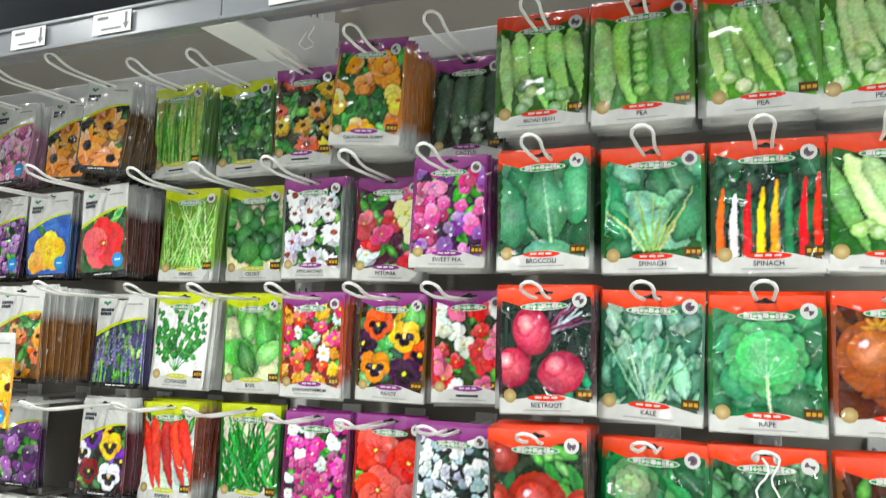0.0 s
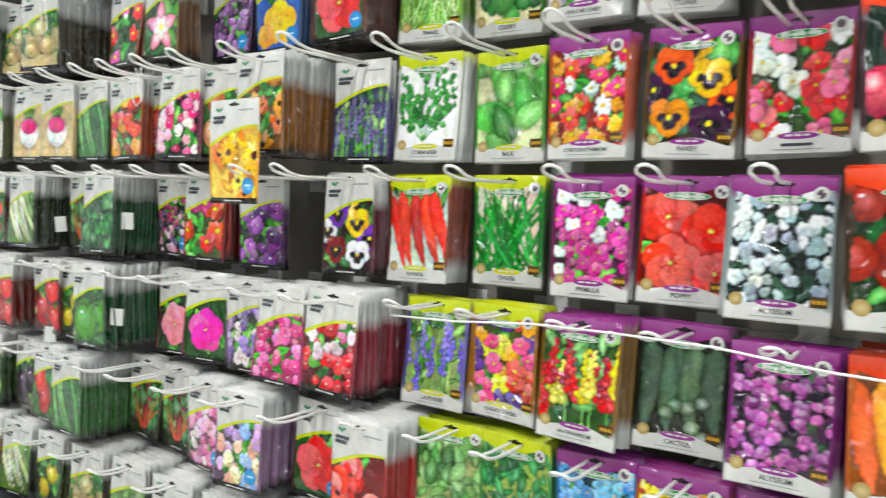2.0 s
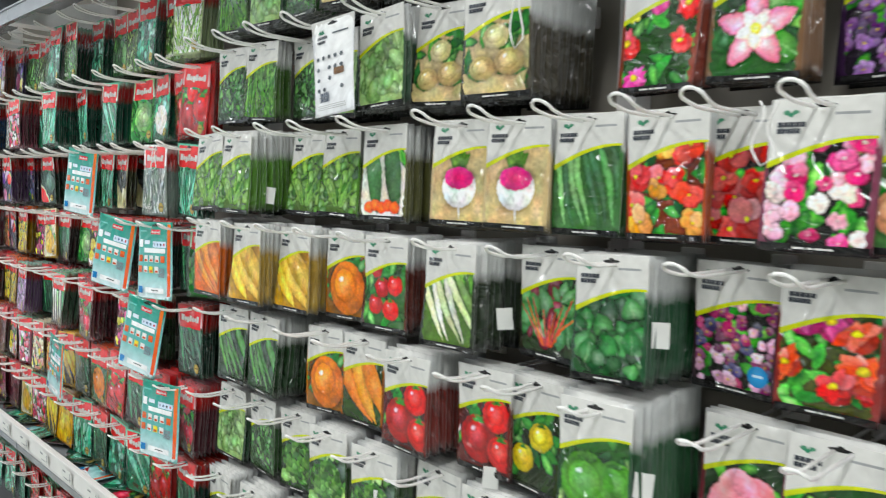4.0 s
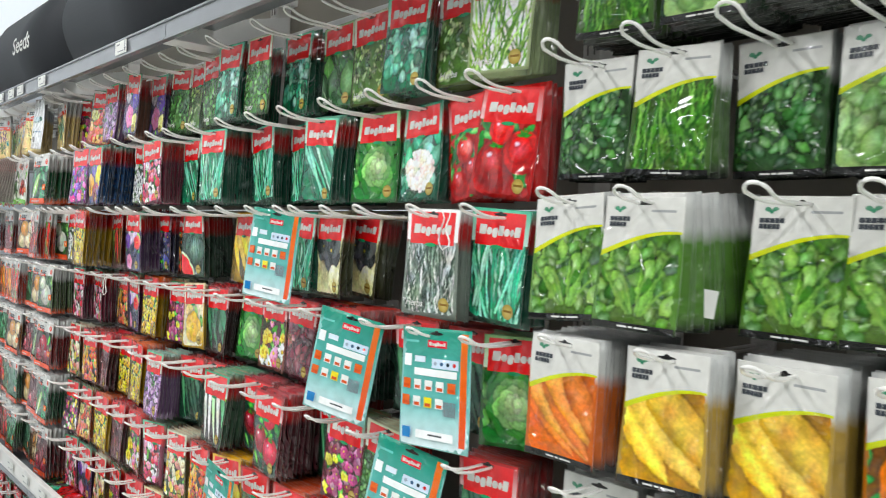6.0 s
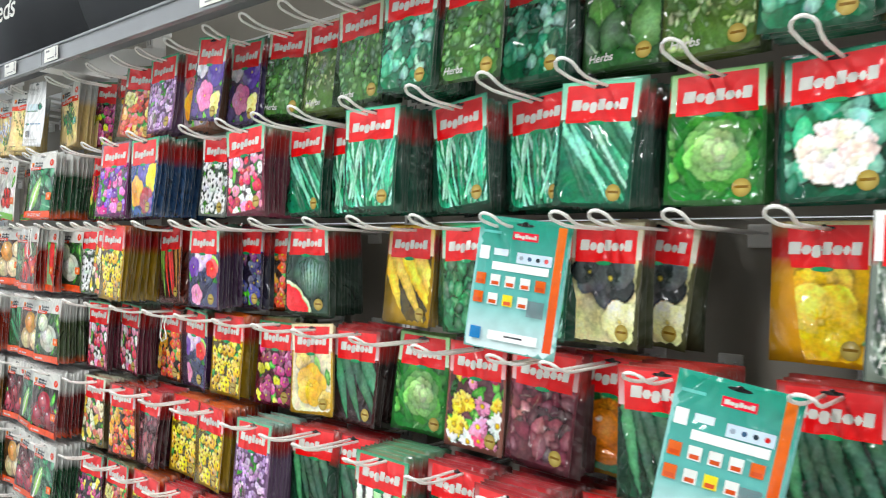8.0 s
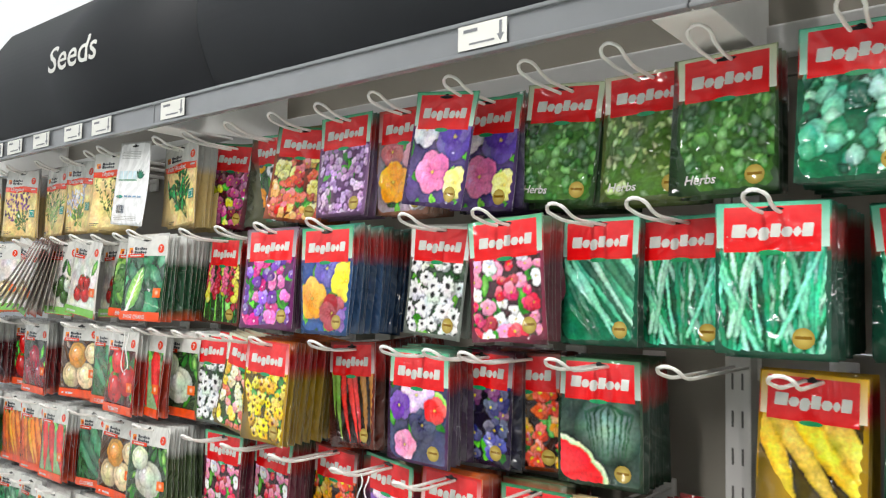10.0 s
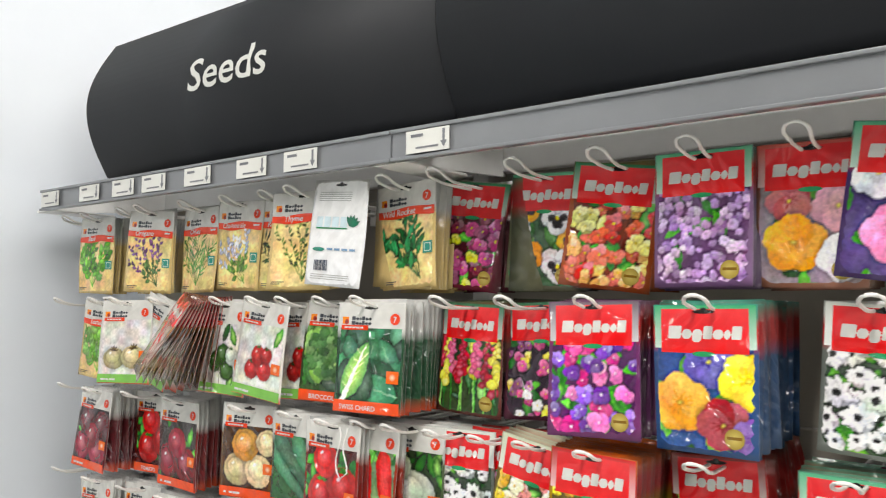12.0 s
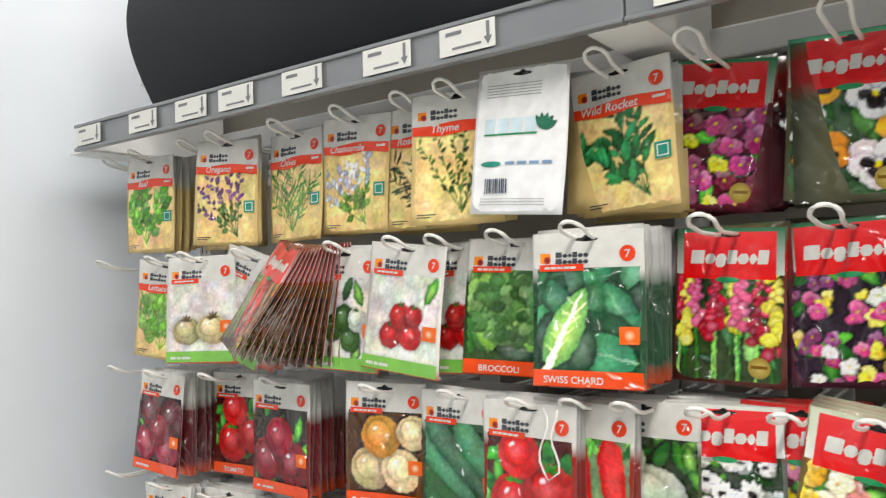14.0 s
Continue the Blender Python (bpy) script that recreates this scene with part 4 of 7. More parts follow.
def built(name):
    if name in _built:
        return _built[name]
    kind, words, pic, base, text, head = DESIGNS[name]
    w, h = SIZES[kind]
    seed = len(_built) + 1
    rng = random.Random(seed * 7 + 1)
    surf, warp = make_surf(w, h, seed)
    top = {"k": srgb("e2441c"), "f": srgb("8a2f7c"), "h": srgb("c3cf22"), "s": WHITE, "m": srgb("c01a1c"), "g": WHITE, "v": WHITE, "t": srgb("1d8a74")}.get(kind, WHITE)
    foot = {"k": WHITE, "f": WHITE, "h": WHITE, "s": BLACK, "t": WHITE, "v": srgb("e2521e")}.get(kind, base)
    cut = {"s": 0.3, "m": 0.3, "g": 0.26, "v": 0.26}.get(kind, 0.12)
    low = {"k": 0.86, "f": 0.86, "h": 0.86, "s": 0.95, "v": 0.92}.get(kind, 2)

    def shade(v):
        if kind == "m" and v < 0.09:
            return blend(head, base, 0.4) if head else base
        return top if v < cut else foot if v > low else base

    body = pouch_mesh(w, h, surf, warp, shade)
    # stacked copies: shade between packets is put into their side-edge colours
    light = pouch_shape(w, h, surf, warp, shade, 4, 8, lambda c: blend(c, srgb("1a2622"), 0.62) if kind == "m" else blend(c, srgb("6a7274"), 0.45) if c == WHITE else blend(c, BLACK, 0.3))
    pieces = [(n, a.mesh(n, kind in "kfhsmv" and "white" not in words)) for n, a in cards(kind, w, h, surf, rng, head, pic, text) if a.f]
    label = "seed packet of %s, %s" % (words, HEADS[kind])
    _built[name] = (body, pieces, label, light)
    return _built[name]


# ---------------------------------------------------------------- hooks
def hook_mesh(length):
    pts = []
    y0, y1 = PANEL_Y - 0.006, PANEL_Y - length
    wd = 0.0095
    pts += [(wd * 0.9, y0, 0.0), (wd * 0.9, y1 + 0.05, 0.0), (wd, y1 + 0.035, 0.001), (wd * 1.1, y1 + 0.02, 0.004)]
    for k in range(9):
        t = math.pi * k / 8
        pts.append((wd * 1.25 * math.cos(t), y1 + 0.01 - 0.012 * math.sin(t), 0.007 + 0.008 * math.sin(t)))
    pts += [(-wd * 1.1, y1 + 0.02, 0.004), (-wd, y1 + 0.035, 0.001), (-wd * 0.9, y1 + 0.05, 0.0), (-wd * 0.9, y0, 0.0)]
    return mesh_from("wire", *tube(pts, 0.0021), M_HOOK, True)


_hooks = {}


def hook(x, z, length):
    key = round(length, 2)
    if key not in _hooks:
        bm = box_data(-0.016, 0.016, PANEL_Y - 0.008, PANEL_Y - 0.0015, -0.018, 0.012, 0.002)
        me = bpy.data.meshes.new("mount")
        bm.to_mesh(me)
        bm.free()
        me.materials.append(M_HOOK)
        _hooks[key] = hook_mesh(key), me
    wire, mount = _hooks[key]
    o = tagged(part("display_hook", wire), "white looped wire display hook fixed to the back panel", "display hook", "display hooks")
    o.location = (x, 0, z)
    part("mount", mount, o)
    return o


ROW_Z = {1: 1.815, 2: 1.648, 3: 1.478, 4: 1.31, 5: 1.14, 6: 0.972, 7: 0.804}
jit = random.Random(5)
STOCK_V, STOCK_F, STOCK_C = [], [], []


def hang(row, x, name, y=0.83, depth=0.05, dz=0.0, roll=0.0, yaw=0.0, fan=0.0, peg=True, step=0.0075):
    """A hook in that row at x, with packets of one design from y back over depth."""
    body, pieces, label, light = built(name)
    lift = 0.018 if x > -2.55 else 0.0
    z = ROW_Z[row] + lift
    if peg:
        hook(x, z, PANEL_Y - min(0.775 if x > -0.95 else 0.718, y - 0.03))
    n = max(1, round(depth / step))
    for k in range(n):
        s = k / max(n - 1, 1)
        loose = 2.6 if x < -2.55 and k == 0 else 1.2
        r = roll * (1 - s) + fan * s + jit.gauss(0, 0.9) * loose
        yy = min(y + k * step + jit.uniform(-0.001, 0.001), PANEL_Y - 0.012)
        m = pose(x + jit.gauss(0, 0.0018), yy, z + 0.009 + dz + jit.gauss(0, 0.0015), jit.gauss(0, 0.8) - 1.0, r, yaw * (1 - s) + jit.gauss(0, 1.7) * loose)
        if k == 0:
            o = tagged(new("seed_packet", body), label, "seed packet", "hanging seed packets")
            o.matrix_basis = m
            for pn, me in pieces:
                part(pn, me[row > 6] if pn == "picture" and isinstance(me, tuple) else me, o)
        else:
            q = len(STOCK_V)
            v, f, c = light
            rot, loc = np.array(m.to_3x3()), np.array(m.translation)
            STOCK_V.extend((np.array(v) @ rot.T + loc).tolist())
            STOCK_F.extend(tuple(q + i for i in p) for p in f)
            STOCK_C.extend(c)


def pic_sprig_over(a, rng, b, cols):
    """Pale stems fanned from the foot of a leafy picture."""
    x0, x1, z0, z1 = b
    H = z1 - z0
    for k in range(9):
        c = blend(tone(rng, cols), srgb("3f7a44"), 0.3)
        d = (k - 4) * 0.008 + rng.uniform(-0.004, 0.004)
        a.strip([(d * 0.3, z0 + H * 0.1), (d * 0.8, z0 + H * 0.3), (d * 1.6, z0 + H * rng.uniform(0.45, 0.7))], [0.0024, 0.003, 0.0008], c, blend(c, (0, 0, 0), 0.3))


def chard_stems(a, rng, b):
    x0, x1, z0, z1 = b
    H = z1 - z0
    for k, h in enumerate(("d86a28", "e0d8c8", "b8202c", "e8b838", "e8a030", "3a7a4a", "c82a30", "d8402a")):
        x = x0 + (x1 - x0) * (k + 0.6) / 8.2
        c = srgb(h)
        a.strip([(x, z0 + H * 0.06), (x, z0 + H * 0.4), (x + 0.003, z0 + H * rng.uniform(0.6, 0.9))], [0.009, 0.008, 0.003], c, blend(c, (0, 0, 0), 0.35))


def radish_pic(a, rng, b):
    x0, x1, z0, z1 = b
    ground(a, rng, b, srgb("cdb486"))
    W, H = x1 - x0, z1 - z0
    for k in range(5):
        a.leaf(x0 + 0.5 * W, z0 + 0.62 * H, 0.03, 0.012, 1.57 + (k - 2) * 0.3, srgb("7a9a4a"), srgb("5a7a38"))
    x, z, r = x0 + 0.5 * W, z0 + 0.42 * H, 0.3 * W
    a.strip([(x, z - r * 0.7), (x + 0.002, z - r * 1.5)], [0.005, 0.0008], srgb("e8e0d8"))
    a.ell(x, z, r, r * 0.95, srgb("f2eee8"), srgb("d8cfc8"), 0, 16)
    a.ell(x, z + r * 0.45, r * 0.88, r * 0.5, srgb("d82a70"), srgb("c03a78"), 0, 14)


def slices(a, rng, b):
    x0, x1, z0, z1 = b
    for k in range(5):
        a.ell(x0 + (0.2 + 0.14 * k) * (x1 - x0), z0 + (0.12 + 0.03 * (k % 2)) * (z1 - z0), 0.011, 0.009, srgb("f08428"), srgb("d8601a"), 0, 10)


def discs(a, rng, b, bg, items, leaves=18, greens=GREENS):
    """Large soft round blooms or fruits at given places."""
    x0, x1, z0, z1 = b
    ground(a, rng, b, bg)
    for k in range(leaves):
        a.leaf(rng.uniform(x0, x1), rng.uniform(z0, z1), 0.03, 0.012, rng.uniform(0, 6.28), tone(rng, greens), tone(rng, greens))
    a.n += 60
    for fx, fz, fr, h in items:
        x, z, r, c = x0 + fx * (x1 - x0), z0 + fz * (z1 - z0), fr * (x1 - x0), srgb(h)
        t0 = rng.random() * 6
        a.ell(x, z, r * 0.9, r * 0.85, blend(c, (0, 0, 0), 0.2), blend(c, (0, 0, 0), 0.3), 0, 14)
        a.halo = 0.14
        for k in range(5):
            t = t0 + k * 1.2566
            q = blend(c, (1, 1, 1), 0.12 * rng.random())
            a.ell(x + 0.42 * r * math.cos(t), z + 0.38 * r * math.sin(t), r * 0.62, r * 0.56, q, blend(q, (0, 0, 0), 0.06 + 0.1 * rng.random()), t, 12)
        for k in range(22):
            t, u = rng.random() * 6.28, rng.uniform(0.25, 0.55)
            a.strip([(x, z), (x + u * r * math.cos(t), z + u * r * math.sin(t))], [0.0016, 0.0005], blend(c, (0, 0, 0), 0.35), c)
        a.ell(x, z, r * 0.12, r * 0.1, srgb("e8d070"), blend(c, (0, 0, 0), 0.5), 0, 8)
        a.halo = 0.34


def beet_pic(a, rng, b):
    x0, x1, z0, z1 = b
    ground(a, rng, b, srgb("24302a"))
    W, H = x1 - x0, z1 - z0
    for k in range(16):
        x = x0 + W * rng.uniform(0.45, 0.6)
        c = tone(rng, [srgb("8a3a58"), srgb("6a4a5a"), srgb("b0a0a8"), srgb("5a2a40")])
        a.strip([(x, z0 + H * 0.66), (x + W * rng.uniform(0.1, 0.5), z0 + H * rng.uniform(0.7, 1.0))], [0.004, 0.002], c, blend(c, (0, 0, 0), 0.3))
    for k in range(10):
        a.leaf(x0 + W * rng.uniform(0.75, 1), z0 + H * rng.uniform(0, 0.3), 0.02, 0.01, rng.uniform(0, 6), srgb("2f8a6a"), srgb("1f6a50"))
    for fx, fz, rx, rz in ((0.36, 0.68, 0.2, 0.25), (0.14, 0.33, 0.2, 0.2), (0.66, 0.28, 0.24, 0.21)):
        x, z, c = x0 + fx * W, z0 + fz * H, srgb("c42c50")
        a.strip([(x, z - rz * W * 0.8), (x - 0.008, z - rz * W * 1.5)], [0.006, 0.001], blend(c, (0, 0, 0), 0.4))
        a.ell(x, z, rx * W, rz * W, blend(c, (1, 1, 1), 0.08), blend(c, (0, 0, 0), 0.45), 0.2, 18)
        a.ell(x - 0.06 * W, z + 0.07 * W, rx * W * 0.45, rz * W * 0.45, blend(c, (1, 1, 1), 0.3), blend(c, (1, 1, 1), 0.02), 0.2, 14)


def open_pod_pic(a, rng, b):
    x0, x1, z0, z1 = b
    W, H = x1 - x0, z1 - z0
    pic_roots(a, rng, b, srgb("4f8a3c"), [srgb("8cc860"), srgb("74b450"), srgb("a4d67c")], 4, 0.032, 0.5, False, 0.12)
    c = srgb("5a9a40")
    x = x0 + 0.48 * W
    a.strip([(x - 0.002, z1 - H * 0.05), (x, z0 + H * 0.75), (x + 0.002, z0 + H * 0.5), (x + 0.003, z0 + H * 0.25), (x + 0.004, z0 + H * 0.1)], [0.004, 0.024, 0.027, 0.025, 0.006], c, blend(c, (0, 0, 0), 0.5))
    for k in range(7):
        a.ell(x + 0.0004 * k, z0 + H * (0.84 - 0.105 * k), 0.0085, 0.0078, srgb("b4dc88"), srgb("6aa848"), 0, 10)


def chard_leaf_pic(a, rng, b):
    """Dark crinkled chard with one pale leaf and its white stem across it."""
    x0, x1, z0, z1 = b
    pic_leafy(a, rng, b, srgb("1f5434"), P("2f7a4c", "459468", "1c5838"), 0.05, 60, 0.6)
    x, z, L = x0 + 0.12 * (x1 - x0), z0 + 0.05 * (z1 - z0), 0.78 * (z1 - z0)
    a.leaf(x, z, L, 0.034, 1.1, srgb("a8c878"), srgb("5a9458"))
    a.strip([(x, z), (x + 0.2 * L, z + 0.42 * L), (x + 0.42 * L, z + 0.84 * L)], [0.009, 0.006, 0.001], srgb("e4e8d0"), srgb("b4c898"))
    for k in range(9):
        t = 0.2 + 0.07 * k
        a.strip([(x + 0.47 * t * L, z + t * L * 0.9), (x + 0.47 * t * L + (0.012 if k % 2 else -0.01), z + t * L * 0.9 + 0.009)], [0.0014, 0.0004], srgb("cfdcae"))


def star_pic(a, rng, b):
    """One pink star-shaped bloom with a pale yellow heart."""
    x0, x1, z0, z1 = b
    pic_leafy(a, rng, b, srgb("2f5a2a"), GREENS, 0.035, 40)
    x, z, r = (x0 + x1) / 2, z0 + 0.42 * (z1 - z0), 0.45 * (x1 - x0)
    for k in range(5):
        a.leaf(x, z, r, r * 0.52, 1.57 + k * 1.2566, srgb("f2c0c4"), srgb("e0788c"))
    for k in range(5):
        a.leaf(x, z, r * 0.5, r * 0.34, 2.2 + k * 1.2566, srgb("f8ecd8"), srgb("eec0b8"))
    a.ell(x, z, r * 0.13, r * 0.13, srgb("f4e090"), srgb("e0b850"), 0, 9)


def big_leaf_pic(a, rng, b):
    x0, x1, z0, z1 = b
    pic_leafy(a, rng, b, srgb("256a3f"), [srgb("3f9c66"), srgb("2f8452"), srgb("58b07c")], 0.045, 45, 0.8)
    x, z, c = (x0 + x1) / 2, z0 + 0.55 * (z1 - z0), srgb("52b06c")
    for k in range(12):
        t = k * 0.5236
        a.ell(x + 0.026 * math.cos(t), z + 0.026 * math.sin(t), 0.017, 0.013, blend(c, (1, 1, 1), 0.08), blend(c, (0, 0, 0), 0.25), t, 10)
    a.ell(x, z, 0.031, 0.03, blend(c, (1, 1, 1), 0.06), c, 0, 14)
    for k in range(7):
        t = 1.57 + (k - 3) * 0.55
        a.strip([(x, z - 0.022), (x + 0.026 * math.cos(t), z - 0.01 + 0.03 * math.sin(t))], [0.0013, 0.0005], blend(c, (1, 1, 1), 0.16))
    a.strip([(x, z - 0.02), (x + 0.004, z0 + 0.004)], [0.003, 0.003], srgb("a0d0a0"))


def melon_slice_pic(a, rng, b):
    x0, x1, z0, z1 = b
    W, H = x1 - x0, z1 - z0
    ground(a, rng, b, srgb("3a4a40"))
    x, z = x0 + 0.62 * W, z0 + 0.45 * H
    c = srgb("5a7a68")
    a.ell(x, z, 0.42 * W, 0.4 * W, blend(c, (1, 1, 1), 0.15), srgb("24382c"), 0, 20)
    for k in range(9):
        t = -1.2 + 0.3 * k
        a.strip([(x, z + 0.3 * W), (x + 0.3 * W * math.sin(t), z + 0.02), (x + 0.2 * W * math.sin(t), z - 0.3 * W)], [0.001, 0.003, 0.001], srgb("30503c"))
    x, z = x0 + 0.2 * W, z0 + 0.1 * H
    a.fan((x, z), [(x - 0.25 * W, z + 0.28 * H), (x - 0.02 * W, z + 0.24 * H), (x + 0.25 * W, z + 0.1 * H), (x + 0.42 * W, z - 0.06 * H), (x - 0.25 * W, z - 0.1 * H)], srgb("3a7a44"), srgb("cfe0b0"))
    a.fan((x, z), [(x - 0.25 * W, z + 0.24 * H), (x - 0.03 * W, z + 0.2 * H), (x + 0.22 * W, z + 0.07 * H), (x + 0.36 * W, z - 0.06 * H), (x - 0.25 * W, z - 0.1 * H)], srgb("e04a4a"), srgb("d83038"))


# ---------------------------------------------------------------- designs
def P(*hs):
    return [srgb(h) for h in hs]


def fl(bg, cols, r=0.014, petals=5, heart="e8c63a", leafy=14, greens=GREENS):
    return lambda a, g, b: pic_flowers(a, g, b, srgb(bg), cols, r, petals, heart, leafy, greens)


def pa(bg, cols, r=0.02):
    return lambda a, g, b: pic_pansy(a, g, b, srgb(bg), cols, r)


def lf(bg, cols, size=0.03, n=90, wide=0.55):
    return lambda a, g, b: pic_leafy(a, g, b, srgb(bg), cols, size, n, wide)


def hd(bg, cols, centres=((0.5, 0.45, 0.4),), outer=None):
    return lambda a, g, b: pic_heads(a, g, b, srgb(bg), cols, centres, outer)


def cu(bg, cols, fx=0.5, fz=0.4, fr=0.35, leaves=TEALS):
    return lambda a, g, b: pic_curd(a, g, b, srgb(bg), cols, fx, fz, fr, leaves)


def ro(bg, cols, n=6, w=0.016, tops=True, lean=0.25):
    return lambda a, g, b: pic_roots(a, g, b, srgb(bg), cols, n, w, 0.5, tops, lean)


def rd(bg, cols, spots=((0.3, 0.35, 0.24), (0.68, 0.3, 0.25), (0.5, 0.68, 0.25)), squash=0.95, stem="3f7a2c", greens=GREENS, leafy=26):
    return lambda a, g, b: pic_rounds(a, g, b, srgb(bg), cols, spots, squash, stem, greens, leafy)


def st(bg, cols, n=34, w=0.0035, lean=0.2):
    return lambda a, g, b: pic_stalks(a, g, b, srgb(bg), cols, n, w, lean)


def sp(bg, cols, n=5, r=0.006):
    return lambda a, g, b: pic_spikes(a, g, b, srgb(bg), cols, n, r)


def sg(bg, cols, stems=5, leaf=0.012, width=0.4, x=0.45, tilt=0.0, tip=None, base=0.1):
    return lambda a, g, b: pic_sprig(a, g, b, srgb(bg), cols, stems, leaf, width, x, tilt, tip, base)


def pd(bg, cols, n=7, w=0.016, peas=0, lean=0.15):
    return lambda a, g, b: pic_pods(a, g, b, srgb(bg), cols, n, w, peas, lean)


PEAS, DEEP, LIME = P("98d070", "b2e08c", "7cbc62"), P("3f9866", "58b07c", "2f7c52", "80c49c"), P("a4d872", "bce494", "86c268")
BLUEGREEN = P("62a084", "86bc9e", "458468", "a0ccb4")
REDS, PINKS, PURPLES = P("c81e1e", "e0301f", "a81418"), P("e05a9a", "d83a80", "f090b8", "c02868"), P("7a3a9a", "5a2a86", "a060b8")
YELLOWS, ORANGES, WHITES = P("f2c81e", "f0d850", "e0a818"), P("ee7a1a", "f09028", "d85a14"), P("f0f0ee", "e4e6ea")

# red-topped vegetables
design("broad_bean", "k", "broad beans", pd("3f6f2a", PEAS, 5, 0.022, 12), "3f6f2a", "BROAD BEAN")
design("pea", "k", "open pea pods", lambda a, g, b: open_pod_pic(a, g, b), "4a7a30", "PEA")
design("sugar_pea", "k", "flat green pea pods", pd("5a9a3a", LIME, 8, 0.016, 6, 0.3), "5a9a3a", "PEA")
design("garden_pea", "k", "shelled green peas", pd("5a9a3a", LIME, 6, 0.018, 16, 0.3), "5a9a3a", "PEA")
design("broccoli_leaf", "k", "dark green broccoli", lf("24583a", P("3f9866", "58b07c", "2f7c52", "6ab890"), 0.075, 34, 0.5), "1f4a26", "BROCCOLI")
design("spinach", "k", "spinach leaves with pale stems", lambda a, g, b: (pic_leafy(a, g, b, srgb("2c6a34"), DEEP, 0.055, 50), pic_sprig_over(a, g, b, P("a8cf7a", "c8dfa0"))), "2c6a34", "SPINACH")
design("rainbow_chard", "k", "rainbow chard stalks", lambda a, g, b: (pic_leafy(a, g, b, srgb("1f3f24"), P("1d4a30", "2a6238", "173a2a"), 0.04, 60), chard_stems(a, g, b)), "1f3f24", "SPINACH")
design("green_bean", "k", "green beans", pd("2f6a2a", PEAS, 5, 0.022, 4, 0.5), "2f6a2a", "BEAN")
design("beetroot", "k", "three purple-red beetroots", lambda a, g, b: beet_pic(a, g, b), "3a1f24", "BEETROOT")
design("kale", "k", "blue-green kale leaves", lambda a, g, b: (pic_leafy(a, g, b, srgb("3a6a50"), BLUEGREEN, 0.034, 150, 0.42), pic_sprig_over(a, g, b, P("a8d0b0", "90c0a0"))), "3f6f52", "KALE")
design("rape", "k", "broad green rape leaves", lambda a, g, b: big_leaf_pic(a, g, b), "256a34", "RAPE")
design("onion", "k", "golden onions", rd("5a2a10", P("d87a1e", "c86818"), ((0.35, 0.55, 0.34), (0.75, 0.3, 0.3)), 1.0, "c88a3a", P("7a3a14", "a0521c", "5a2a10", "8a4a18")), "8a3f14", "ONION")
design("beetroot_dark", "k", "cut round beetroots", rd("2a3a1f", P("a83a24", "b84028"), ((0.5, 0.42, 0.32), (0.05, 0.42, 0.18), (0.97, 0.4, 0.2), (0.15, 0.85, 0.16)), 1.0, None), "3a2a1a", "BEETROOT")
design("amaranth", "k", "ruffled green leaves", hd("1f6a3a", P("2a8a4a", "3fa05c", "1f7040"), ((0.5, 0.4, 0.4), (0.3, 0.7, 0.3))), "1f6a3a", "MAROGO")
design("chinese_spinach", "k", "dark spinach with white stems", lambda a, g, b: (pic_leafy(a, g, b, srgb("2a5a34"), P("3a6f44", "2a5a38", "4f8a5a"), 0.03, 90, 0.5), pic_sprig_over(a, g, b, P("c4d4b4", "a8c0a0"))), "2a5a34", "SPINACH")
design("radish_white", "k", "white radishes", rd("5a3a24", P("e8e0d0", "d8ccb8"), ((0.3, 0.3, 0.2), (0.7, 0.3, 0.2), (0.4, 0.6, 0.2), (0.8, 0.6, 0.2))), "6a4a2c")
design("carrot", "k", "orange carrots", ro("8a4a14", ORANGES, 5, 0.026, False, 0.2), "b85a14", "CARROT")
design("cabbage", "k", "a pale green cabbage", hd("2a6a34", P("6fb45a", "8cc870", "58a050"), ((0.5, 0.42, 0.36),), DEEP), "2f7038", "CABBAGE")
design("perpetual_spinach", "k", "tall green spinach", lf("2f5f38", P("5a8a5c", "3f7046", "78a478"), 0.04, 90, 0.4), "2f5f38")
design("squash_orange", "k", "an orange squash", rd("4a3a18", ORANGES, ((0.4, 0.4, 0.36), (0.8, 0.6, 0.25))), "8a4a18")
# purple-topped flowers
design("gazania", "f", "orange and yellow gazanias", fl("3a3a14", P("e8641a", "f0a01e", "f2c828"), 0.019, 10, "5a2a10"), "7a4a14")
design("calendula_poppy", "f", "golden poppies", fl("3a6a2c", P("f8a81e", "fabc34", "f29418"), 0.021, 5, "d86a10", 24), "c87a1a", "CALIFORNIA POPPY")
design("cactus", "f", "small potted cacti", pd("2a2f24", P("4a6a44", "6a8a5a", "38563a"), 4, 0.024, 6, 0.0), "2a2f24", "CACTUS")
design("african_daisy", "f", "white daisies", fl("2a3a2a", WHITES, 0.02, 12, "a8621e"), "7a807a", "AFRICAN DAISY")
design("petunia", "f", "red and white petunias", fl("5a1f3a", P("c81e2c", "e8e4dc", "d84a7a", "f0e8a0"), 0.019, 5), "6a2a3a", "PETUNIA")
design("sweet_pea", "f", "pink and purple sweet peas", fl("4a2a4a", P("d84a9a", "8a3a9a", "e07ab0", "b82a6a"), 0.013, 4, "f0d0e0"), "8a3a7a", "SWEET PEA")
design("chrysanthemum", "f", "mixed chrysanthemums", fl("8a2a14", P("e8431c", "f0a424", "f0f0e0", "e83a6a"), 0.013, 10), "b84a24", "CHRYSANTHEMUM")
design("pansy", "f", "yellow and dark pansies", pa("3a2f10", P("f2bc1e", "e8641a", "4a1f3a", "d88a1a"), 0.02), "6a4a14", "PANSY")
